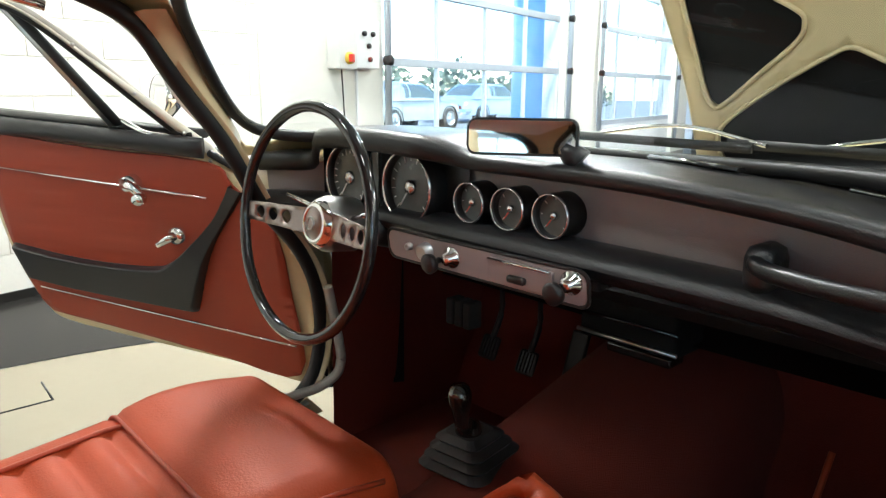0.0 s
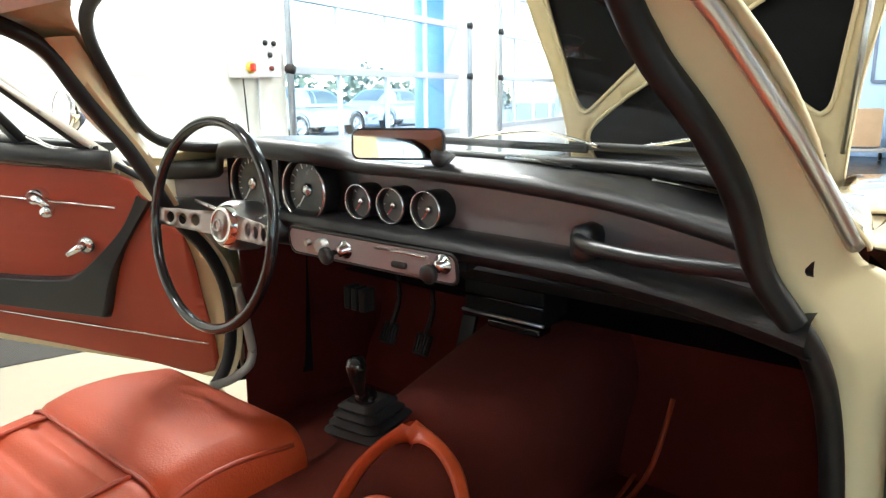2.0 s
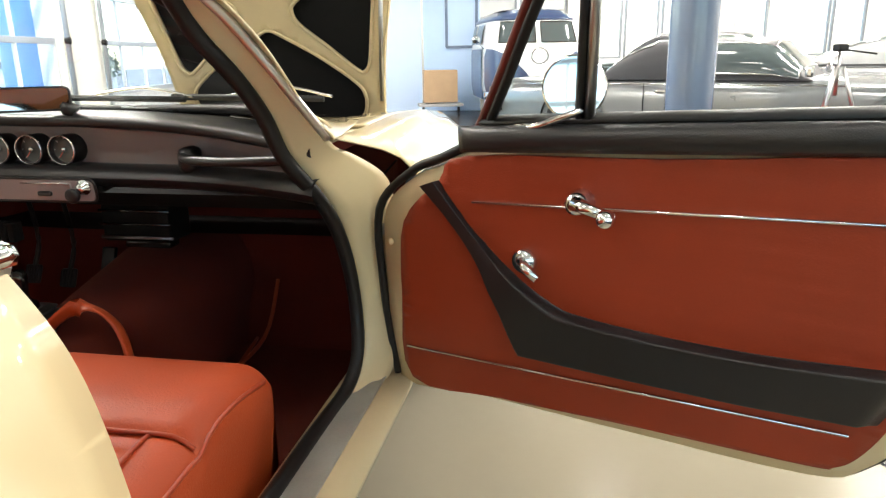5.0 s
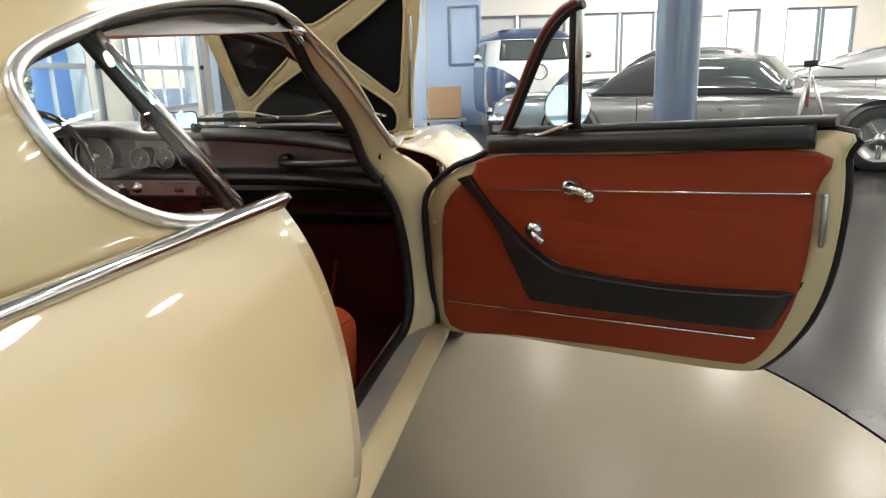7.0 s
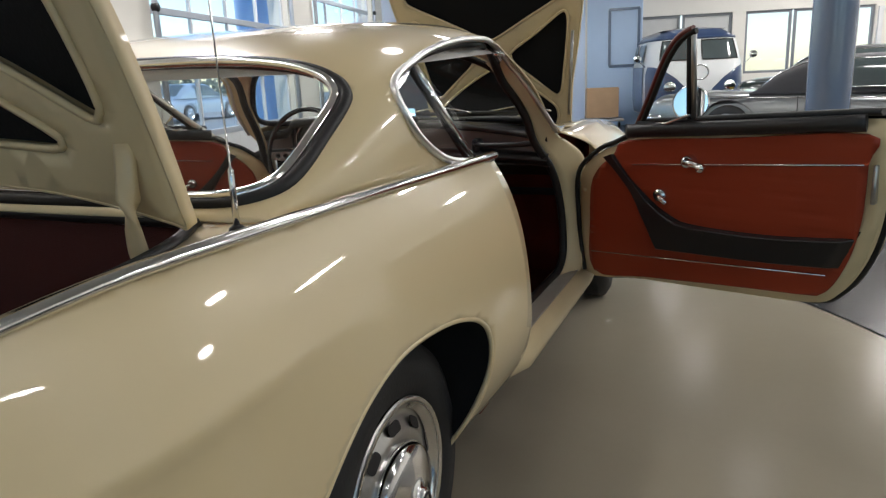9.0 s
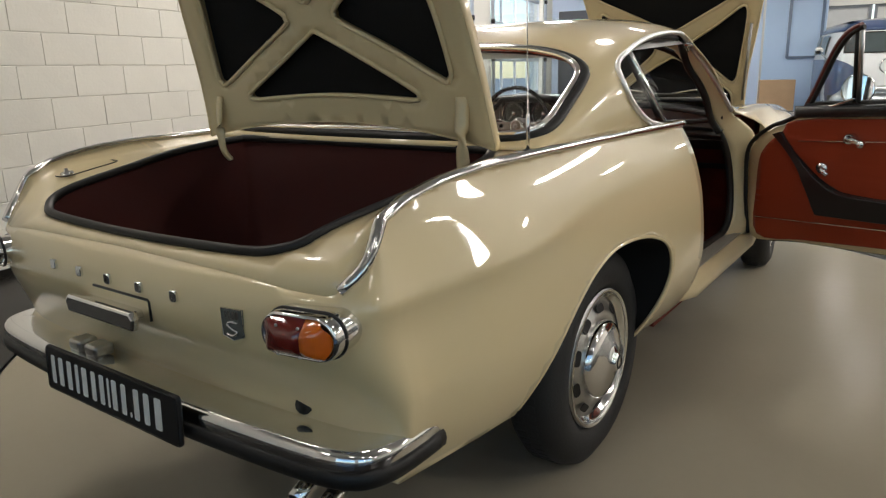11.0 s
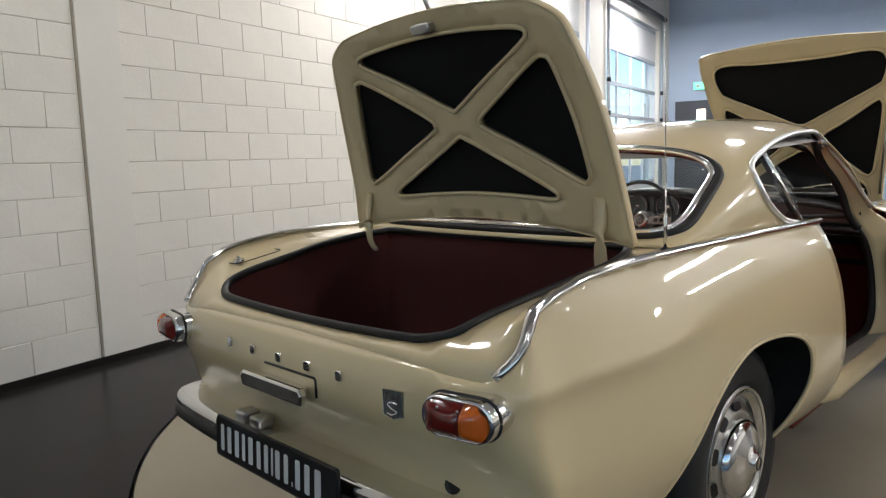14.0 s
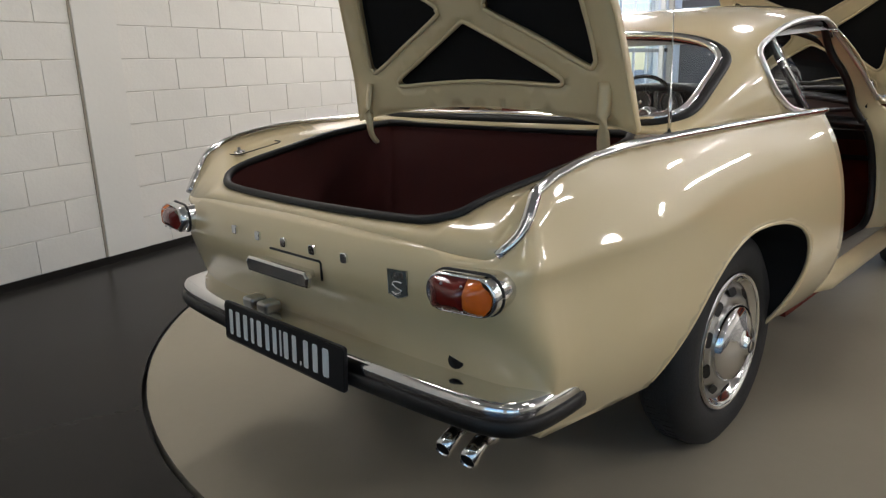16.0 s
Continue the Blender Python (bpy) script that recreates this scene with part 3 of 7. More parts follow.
outer += [(u, tail_top(u)) for u in SIDE_U if u > 0.15] + [(u, tail_top(u)) for u in EDGE_U]
outer += [(UE, 0.795 - 0.395 * k / 11) for k in range(1, 12)] + [(2.2, 0.39), (1.9, 0.38), (1.6, 0.37), (1.35, 0.365), (1.22, 0.36)]
outer += [(U0 - p[0], p[1]) for p in arch[::-1]] + [(0.40, 0.295), (0.2, 0.295)]
bm = B()
trimmed(bm, rear_surface, outer, [], (0.035, 0.014))
half = B()
trimmed(half, rear_surface, outer, [], (0.035, 0.014))
mirrored(half)
tmp = bpy.data.meshes.new("tmp")
half.to_mesh(tmp)
half.free()
bm.from_mesh(tmp)
for f in bm.faces:
    f.smooth = True
part("rear_body", bm, CREAM, coupe, solid=0.004, weld=0.0006)

# rolled arch lips and closed wheel wells


def wheel_well(loop, side, inner, sx):
    """A black liner from the arch's edge to an inner wall."""
    bm = B()
    A = [bm.verts.new((sx * (side(y, z) - 0.006), y, z)) for y, z in loop]
    C = [bm.verts.new((sx * inner, y, z + 0.01)) for y, z in loop]
    for i in range(len(loop) - 1):
        bm.faces.new((A[i], A[i + 1], C[i + 1], C[i])).smooth = True
    bm.faces.new(C)
    part("wheel_well", bm, LINER, coupe)


for sx in (1, -1):
    edge = [(p[0], p[1]) for p in arch]
    bm = tube(B(), [(sx * (side_x(y, z) - 0.002), y, z) for y, z in edge], 0.006, 8)
    part("arch_lip", bm, CREAM, coupe)
    wheel_well(edge, side_x, 0.44, sx)

# boot deck
deck_poly = [(p.x, p.y) for p in [rear_surface(u, tail_top(u)) for u in [0.86 + (U1 - 0.86) * k / 16 for k in range(16)] + EDGE_U]]
edge_y = np.array([p[1] for p in deck_poly])
edge_x = np.array([p[0] for p in deck_poly])
edge_z = np.array([tail_top(u) for u in [0.86 + (U1 - 0.86) * k / 16 for k in range(16)] + EDGE_U])
order = np.argsort(edge_y)
mid_z = crv((-2.26, -2.214, -2.17, -2.1, -1.9, -1.6, -1.46, -1.36), (0.762, 0.778, 0.800, 0.822, 0.852, 0.900, 0.920, 0.926))


def deck_z(x, y):
    ex, ez = np.interp(y, edge_y[order], edge_x[order]), np.interp(y, edge_y[order], edge_z[order])
    t = min(abs(x) / max(ex, 0.05), 1.0)
    return mid_z(y) + (ez - mid_z(y)) * t ** 7


deck_outer = deck_poly + [(-x, y) for x, y in deck_poly[::-1][1:]]
BOOT = [(0.42, -1.470), (0.485, -1.505), (0.518, -1.60), (0.525, -1.72), (0.505, -1.88), (0.488, -2.02), (0.468, -2.11), (0.425, -2.148), (0.36, -2.168), (0.19, -2.178), (0, -2.181)]
boot_loop = [(p.x, p.y) for p in smooth([(*p, 0) for p in BOOT + [(-x, y) for x, y in BOOT[::-1][1:]] + [(0, -1.465)]], 5)]
bm = trimmed(B(), lambda x, y: Vector((x, y, deck_z(x, y))), deck_outer, [boot_loop], (0.05, 0.045))
part("boot_deck", bm, CREAM, coupe, solid=0.004)
seal = tube(B(), [(x, y, deck_z(x, y) + 0.004) for x, y in boot_loop], 0.011, 8, True)
part("boot_seal", seal, RUBBER, coupe)
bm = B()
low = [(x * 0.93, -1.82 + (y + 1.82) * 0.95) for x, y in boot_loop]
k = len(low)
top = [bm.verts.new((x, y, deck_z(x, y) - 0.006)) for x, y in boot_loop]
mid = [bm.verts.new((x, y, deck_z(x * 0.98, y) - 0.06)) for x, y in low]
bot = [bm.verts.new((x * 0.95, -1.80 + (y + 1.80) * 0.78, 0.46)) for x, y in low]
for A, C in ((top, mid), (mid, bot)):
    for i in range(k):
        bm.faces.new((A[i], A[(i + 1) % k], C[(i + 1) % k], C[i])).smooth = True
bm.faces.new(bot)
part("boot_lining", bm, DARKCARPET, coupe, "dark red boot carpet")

# chrome belt strip, both sides
for sx in (1, -1):
    us = [0.172] + [0.18 + (U1 - 0.18) * i / 26 for i in range(27)] + EDGE_U[1:10]
    pts = []
    for u in us:
        p = rear_surface(u, tail_top(u))
        pts.append((sx * (p.x + 0.006), p.y, p.z + 0.006))
    bm = tube(B(), pts, 0.013, 8, False, 0.010)
    part("chrome_strip", bm, CHROME, coupe)



def even(pts, n):
    """n points at even steps along a line of points."""
    pts = [Vector(p) for p in pts]
    d = np.concatenate(([0], np.cumsum([(b - a).length for a, b in zip(pts, pts[1:])])))
    return [Vector([float(np.interp(s, d, [p[k] for p in pts])) for k in range(3)]) for s in np.linspace(0, d[-1], n)]


def relaxed(pts, rounds=6):
    """Evens out kinks in an open line of points."""
    pts = [Vector(p) for p in pts]
    for _ in range(rounds):
        pts = [p if i in (0, len(pts) - 1) else (pts[i - 1] + p * 2 + pts[i + 1]) / 4 for i, p in enumerate(pts)]
    return pts


PILLAR_SEAL = [(0.585, 0.098, 0.896), (0.577, 0.052, 0.973), (0.5575, -0.017, 1.051), (0.53, -0.065, 1.105), (0.520, -0.115, 1.170), (0.545, -0.25, 1.222)]
POST_SEAL = [(0.622, 0.158, 0.817), (0.632, 0.241, 0.724), (0.640, 0.287, 0.600), (0.648, 0.282, 0.472), (0.645, 0.245, 0.410), (0.636, 0.18, 0.383)]
POST_RIM = [(0.661, 0.125, 0.922), (0.672, 0.190, 0.899), (0.690, 0.265, 0.867), (0.712, 0.322, 0.828), (0.722, 0.345, 0.740), (0.725, 0.352, 0.600), (0.722, 0.348, 0.480), (0.715, 0.33, 0.410), (0.70, 0.29, 0.376)]
gutter_x = crv((0.115, 0.06, 0.0, -0.06, -0.11, -0.18, -0.30, -0.40, -0.50), (0.658, 0.644, 0.626, 0.588, 0.565, 0.557, 0.567, 0.585, 0.60))

# roof and pillars
roof_z = crv((0.52, 0.42, 0.30, 0.2, 0.1, 0.0, -0.1, -0.2, -0.3, -0.45, -0.70, -0.9, -1.05, -1.15, -1.25, -1.35, -1.475), (0.935, 0.96, 1.015, 1.07, 1.125, 1.178, 1.225, 1.258, 1.277, 1.29, 1.28, 1.252, 1.205, 1.155, 1.09, 1.018, 0.931))
roof_x = crv((0.52, 0.3, 0.1, -0.3, -0.66, -1.0, -1.2, -1.46), (0.60, 0.645, 0.675, 0.692, 0.690, 0.673, 0.650, 0.604))
PW = crv((0.52, 0.12, 0.06, 0.0, -0.06, -0.16, -0.35, -1.475), (1.35, 1.6, 1.9, 2.45, 3.1, 3.7, 4.2, 4.2))   # squareness of the section


def cab(y, th, d=0.0):
    s, c = math.sin(th), math.cos(th)
    h = roof_z(y) - 0.928
    return Vector(((roof_x(y) - d) * math.copysign(abs(s) ** (2 / PW(y)), s), y, 0.928 + (h - d) * max(c, 0) ** (2 / PW(y))))


def th_of_z(y, z):
    return math.acos(min(max((z - 0.928) / (roof_z(y) - 0.928), 0), 1) ** (PW(y) / 2))


def th_of_x(y, x):
    return math.copysign(math.asin(min(abs(x) / roof_x(y), 1) ** (PW(y) / 2)), x)


SIDEWIN = [(0.115, 0.932), (0.06, 0.981), (0.0, 1.037), (-0.06, 1.115), (-0.11, 1.160), (-0.18, 1.198), (-0.30, 1.226), (-0.40, 1.230), (-0.50, 1.228), (-0.60, 1.224), (-0.75, 1.209), (-0.87, 1.188), (-0.95, 1.167), (-1.03, 1.140), (-1.072, 1.11), (-1.075, 1.065), (-1.04, 1.017), (-0.95, 0.968), (-0.85, 0.946), (-0.74, 0.936), (-0.67, 0.93)]
side_loop = [(p.x, p.y) for p in smooth([(*p, 0) for p in SIDEWIN], 4, False)]
HP = math.pi / 2
roof_outer = [(0.5 - 1.975 * k / 40, HP) for k in range(41)] + [(0.5 - 1.975 * k / 40, -HP) for k in range(40, -1, -1)]
hole_r = [(y, th_of_z(y, z)) for y, z in side_loop] + [(-0.67, HP + 0.2), (0.115, HP + 0.2)]
hole_l = [(y, -t) for y, t in hole_r][::-1]
SCREEN = [(0.43, 0), (0.41, 0.22), (0.34, 0.40), (0.24, 0.52)]
PILLAR = [(0.15, 0.946), (0.105, 0.975), (0.05, 1.045), (0.0, 1.105), (-0.03, 1.145)]
HEADER = [(-0.08, 0.465), (-0.118, 0.38), (-0.15, 0.2), (-0.155, 0)]
half_screen = [(y, th_of_x(y, x)) for y, x in SCREEN] + [(y, th_of_z(y, z)) for y, z in PILLAR] + [(y, th_of_x(y, x)) for y, x in HEADER]
screen_hole = half_screen + [(y, -t) for y, t in half_screen[::-1][1:-1]]
screen_hole = [(p.x, p.y) for p in smooth([(*p, 0) for p in screen_hole], 3)]
BACKWIN = [(-1.080, 0), (-1.086, 0.17), (-1.098, 0.343), (-1.108, 0.44), (-1.118, 0.50), (-1.129, 0.543), (-1.149, 0.574), (-1.176, 0.586), (-1.217, 0.590), (-1.277, 0.591), (-1.332, 0.593), (-1.377, 0.590), (-1.407, 0.578), (-1.431, 0.548), (-1.445, 0.50), (-1.451, 0.35), (-1.454, 0.17), (-1.455, 0)]
back_hole = [(y, th_of_x(y, x)) for y, x in BACKWIN] + [(y, -th_of_x(y, x)) for y, x in BACKWIN[::-1][1:-1]]
back_hole = [(p.x, p.y) for p in smooth([(*p, 0) for p in back_hole], 3)]
bm = trimmed(B(), lambda y, t: cab(y, t), roof_outer, [hole_r, hole_l, screen_hole, back_hole], (0.024, 0.032))
part("roof", bm, CREAM, coupe, solid=0.004)
bm = trimmed(B(), lambda y, t: cab(y, t, 0.014), [(-0.20, HP * 0.47), (-1.06, HP * 0.47), (-1.06, -HP * 0.47), (-0.20, -HP * 0.47)], [], (0.06, 0.08))
part("headliner", bm, HEADLINER, coupe, "grey cloth headliner")
for nm, hole in (("windscreen", screen_hole), ("rear_window", back_hole)):
    bm = trimmed(B(), lambda y, t: cab(y, t, 0.004), hole, [], (0.06, 0.08))
    g = part(nm, bm, GLASS, coupe, shadow=False)
    loop = [cab(y, t) for y, t in hole]
    for _ in range(22 if nm == "windscreen" else 3):
        loop = [(loop[i - 1] + loop[i] * 2 + loop[(i + 1) % len(loop)]) / 4 for i in range(len(loop))]
    cen = sum(loop, Vector()) / len(loop)
    part("seal", tube(B(), [p + (cen - p).normalized() * 0.002 for p in loop], 0.011 if nm == "windscreen" else 0.014, 8, True), RUBBER, g)
    if nm == "rear_window":
        part("chrome_frame", tube(B(), [p + (cen - p).normalized() * 0.020 + Vector((0, -0.006, 0.008)) for p in loop], 0.010, 8, True), CHROME, g)
for sx in (1, -1):
    loop = [Vector((gutter_x(y) if y > -0.5 and z > 0.931 else cab(y, th_of_z(y, z)).x, y, z)) for y, z in side_loop]
    bm = tube(B(), [(sx * (p.x + 0.004), p.y, p.z) for p in loop], 0.0085, 8)
    part("window_frame", bm, GUTTER, coupe)
    bm = tube(B(), [(sx * (p.x - 0.018), p.y, p.z - 0.012) for p in loop[24:-8]], 0.009, 8)
    part("window_seal", bm, RUBBER, coupe)
    # painted jamb of the screen pillar, between the chrome gutter, the door seal and the screen
    n = 18
    gut = even([p for p in loop if p.y > -0.20 and p.z > 0.931], n)
    edge = even(smooth(PILLAR_SEAL[:-1], 6, False), n)
    foot, head = cab(0.105, th_of_z(0.105, 0.975), 0.008), cab(-0.08, th_of_x(-0.08, 0.48), 0.012)
    scr = even(smooth([foot, foot.lerp(head, 0.5) + Vector((0.012, 0.0, 0.008)), head], 8, False), n)
    lining = B()
    rows = [[lining.verts.new((sx * q.x, q.y, q.z)) for q in (b, b.lerp(c, 0.5) + Vector((-0.008, -0.01, 0)), c)] for b, c in zip(edge, scr)]
    for a, b in zip(rows, rows[1:]):
        for i in range(2):
            lining.faces.new((a[i], a[i + 1], b[i + 1], b[i])).smooth = True
    part("pillar_lining", lining, JAMB, coupe, "cream painted inside of the screen pillar")
    n = 56
    inner = even(relaxed(smooth(PILLAR_SEAL[::-1][1:] + POST_SEAL, 6, False)), n)
    outer_edge = even(relaxed(smooth([p for p in loop if -0.16 < p.y < 0.10 and p.z > 0.931][::-6] + POST_RIM, 6, False)), n)
    bm = B()
    rows = []
    for p, q in zip(inner, outer_edge):
        rows.append([bm.verts.new((sx * v.x, v.y, v.z)) for v in (p + Vector((-0.006, 0.02, -0.004)), p, p.lerp(q, 0.30) + Vector((0.005, -0.003, 0.002)), p.lerp(q, 0.60) + Vector((0.001, 0.003, -0.003)), p.lerp(q, 0.85) + Vector((0.004, -0.003, 0.003)), q, q + Vector((0.002, 0.018, -0.008)))])
    for P, Q in zip(rows, rows[1:]):
        for i in range(6):
            bm.faces.new((P[i], P[i + 1], Q[i + 1], Q[i])).smooth = True
    part("door_post", bm, JAMB, coupe, "cream painted pillar and door post")
    q = [p for p in side_loop if p[0] < -0.745 or p[1] < 0.96 and p[0] < -0.60]
    bar = [(-0.918, 1.172), (-0.838, 1.060), (-0.755, 0.945)]
    poly = bar + [p for p in side_loop if p[0] < -0.76 and p[1] < 1.0][::-1] + [p for p in side_loop if p[0] < -0.93 and p[1] >= 1.0][::-1]
    bm = trimmed(B(), lambda y, z: Vector((sx * (cab(y, th_of_z(y, z)).x - 0.012), y, z)), poly, [], (0.05, 0.05))
    g = part("quarter_window", bm, GLASS, coupe, shadow=False)
    bm = tube(B(), [(sx * 0.602, *bar[0]), (sx * 0.672, *bar[2])], 0.006, 8, False, 0.009)
    part("divider_bar", bm, CHROME, g)
    bm = tube(B(), [(sx * 0.594, bar[0][0] - 0.014, bar[0][1]), (sx * 0.664, bar[2][0] - 0.014, bar[2][1])], 0.007, 8)
    part("rubber", bm, RUBBER, g)

# front of the body: wings, cowl, engine bay
wing_z = crv((0.12, 0.3, 0.6, 0.9, 1.2, 1.6, 1.85, 2.02), (0.928, 0.926, 0.930, 0.918, 0.895, 0.84, 0.76, 0.62))
wing_x = crv((0.12, 0.35, 0.6, 1.0, 1.4, 1.8, 2.02), (0.655, 0.66, 0.655, 0.65, 0.63, 0.58, 0.50))


def wing_side(y, z):
    zt, xt, xw = wing_z(y), wing_x(y), wide_x(y)
    if z >= 0.56:
        t = min(max((zt - z) / max(zt - 0.56, 0.02), 0), 1)
        return crease(y, z) + xt + (xw - xt) * (1 - (1 - t) ** 3.2)
    return xw - 0.12 * min((0.56 - z) / 0.30, 1.2) ** 2


hood_half = crv((0.50, 0.9, 1.3, 1.64), (0.58, 0.53, 0.45, 0.37))
for sx in (1, -1):
    ys = [0.15 + 1.83 * k / 40 for k in range(41)]
    farch = [(1.60 - 0.01 * k / 10, 0.30) for k in range(1)] + [(1.225 + 0.37 * math.cos(a), 0.30 + 0.36 * math.sin(a)) for a in np.linspace(0, math.pi, 24)]
    o = [(y, wing_z(y)) for y in ys] + [(1.98, 0.35), (1.7, 0.30)] + farch + [(0.7, 0.25), (0.42, 0.26), (0.455, 0.5), (0.468, 0.70), (0.468, 0.77), (0.44, 0.815), (0.398, 0.856), (0.33, 0.882), (0.267, 0.898), (0.20, 0.915)]
    bm = trimmed(B(), lambda y, z: Vector((sx * wing_side(y, z), y, z)), o, [], (0.05, 0.045))
    part("front_wing", bm, CREAM, coupe, solid=0.004)
    wheel_well([(y, z) for y, z in farch], wing_side, 0.42, sx)


def nose_z(x, y):
    t = min(abs(x) / wing_x(y), 1)
    base = crv((0.12, 0.6, 1.0, 1.4, 1.75, 2.0), (0.92, 0.865, 0.84, 0.81, 0.75, 0.60))(y)
    return base + (wing_z(y) - base) * t * t * (3 - 2 * t)


nose = [(wing_x(y), y) for y in [0.38 + 1.60 * k / 30 for k in range(31)]]
nose += [(-x, y) for x, y in nose[::-1]]
bay = [(hood_half(y), y) for y in (0.60, 0.8, 1.0, 1.2, 1.4, 1.58)]
bay = bay + [(0.32, 1.66), (0, 1.68), (-0.32, 1.66)] + [(-x, y) for x, y in bay[::-1]] + [(0, 0.585)]
bm = trimmed(B(), lambda x, y: Vector((x, y, nose_z(x, y))), nose, [bay], (0.06, 0.06))
part("nose_panel", bm, CREAM, coupe, solid=0.004)
bm = B()
trimmed(bm, lambda x, y: Vector((x, y, 0.62)), [(x * 1.05, y) for x, y in bay], [], (0.3, 0.3))
part("engine_bay", bm, LINER, coupe, "dark engine bay")
bm = trimmed(B(), lambda x, y: Vector((x, y, 0.918 + 0.02 * (1 - (x / 0.66) ** 2))), [(0.655, 0.15), (0.65, 0.44), (0.4, 0.54), (0, 0.58), (-0.4, 0.54), (-0.65, 0.44), (-0.655, 0.15), (-0.4, 0.36), (0, 0.42), (0.4, 0.38)], [], (0.08, 0.05))
part("cowl", bm, CREAM, coupe, solid=0.004)
part("grille", box(B(), (0, 1.97, 0.55), (0.9, 0.06, 0.2), None, 0.02), CHROME, coupe)

# sills, posts and floor pan
for sx in (1, -1):
    bm = B()
    prof = [(0.60, 0.285), (0.69, 0.29), (0.735, 0.308), (0.745, 0.34), (0.72, 0.368), (0.655, 0.375), (0.60, 0.365)]
    rows = []
    for y in (0.40 if sx > 0 else 0.25, 0.2, -0.2, -0.5, -0.585, -0.62, -0.86):
        rows.append([bm.verts.new((sx * (x - 0.10 * min(max((-y - 0.52) / 0.2, 0), 1)), y, z)) for x, z in prof])
    for a, b in zip(rows, rows[1:]):
        for i in range(len(prof) - 1):
            bm.faces.new((a[i], a[i + 1], b[i + 1], b[i])).smooth = True
    part("sill", bm, JAMB, coupe, solid=0.003)
    bm = box(B(), (sx * 0.665, -0.12 if sx > 0 else -0.18, 0.379), (0.075, 0.95 if sx > 0 else 0.83, 0.006), None, 0.002)
    part("sill_plate", bm, SILLPLATE, coupe, "ribbed metal sill plate")
    # bright bead round the foot of the driver's door opening
    if sx < 0:
        bead = smooth([(-0.618, 0.285, 0.64), (-0.619, 0.299, 0.574), (-0.620, 0.315, 0.482), (-0.620, 0.314, 0.455), (-0.620, 0.300, 0.430), (-0.620, 0.251, 0.413), (-0.620, 0.18, 0.413), (-0.620, -0.10, 0.416), (-0.620, -0.30, 0.418)], 6, False)
        part("opening_bead", tube(B(), bead, 0.011, 8), SILLPLATE, coupe, "pale metal bead round the door opening")
    # dark gap between the door post and the front wing
    pts = even(smooth(POST_RIM[2:], 6, False), 24)
    bm = B()
    for p, q in zip(pts, pts[1:]):
        bm.faces.new([bm.verts.new(v) for v in ((sx * (p.x - 0.004), p.y + 0.02, p.z - 0.006), (sx * (q.x - 0.004), q.y + 0.02, q.z - 0.006), (sx * 0.62, 0.50, q.z - 0.02), (sx * 0.62, 0.50, p.z - 0.02))])
    part("wing_gap", bm, LINER, coupe, "dark gap behind the front wing", weld=0.0005)
    # rear door post
    bm = B()
    pts = smooth([(-0.68, 0.93, 0), (-0.67, 0.84, 0), (-0.68, 0.7, 0), (-0.665, 0.52, 0), (-0.61, 0.37, 0)], 4, False)
    a = [bm.verts.new((sx * (side_x(p[0], p[1]) - 0.005), p[0], p[1])) for p in pts]
    b = [bm.verts.new((v.co.x - sx * 0.10, v.co.y - 0.03, v.co.z)) for v in a]
    for i in range(len(a) - 1):
        bm.faces.new((a[i], a[i + 1], b[i + 1], b[i])).smooth = True
    part("rear_post", bm, JAMB, coupe, solid=0.003)
    seal = relaxed(smooth(PILLAR_SEAL[::-1] + POST_SEAL + [(0.632, 0.06, 0.385), (0.63, -0.5, 0.385), (0.64, -0.60, 0.40)], 6, False))
    part("door_seal", tube(B(), [(sx * (p.x + 0.002), p.y - 0.008, p.z) for p in seal], 0.0145, 10), RUBBER, coupe)
    for z in (0.742, 0.722, 0.705):
        part("hinge_screw", lathe(B(), [(0.007, 0), (0.006, 0.004), (0, 0.005)], Matrix.Translation((sx * 0.70, 0.328, z)) @ pose(0, 0, 0, 90, 0, 0), 10), STEEL, coupe)
    bm = box(B(), (sx * 0.715, 0.322, 0.72), (0.04, 0.02, 0.012), None, 0.003)
    part("check_strap", bm, STEEL, coupe)

pan = B()
box(pan, (0, 0.02, 0.245), (1.29, 1.40, 0.03))
part("floor_pan", pan, CARPET, coupe, "red carpet floor")
under = B()
box(under, (0, -1.75, 0.40), (1.1, 0.75, 0.04), None, 0.01)
part("rear_pan", under, RUBBER, coupe)

# bonnet and boot lid: pressed frames with an X of ribs and black liners


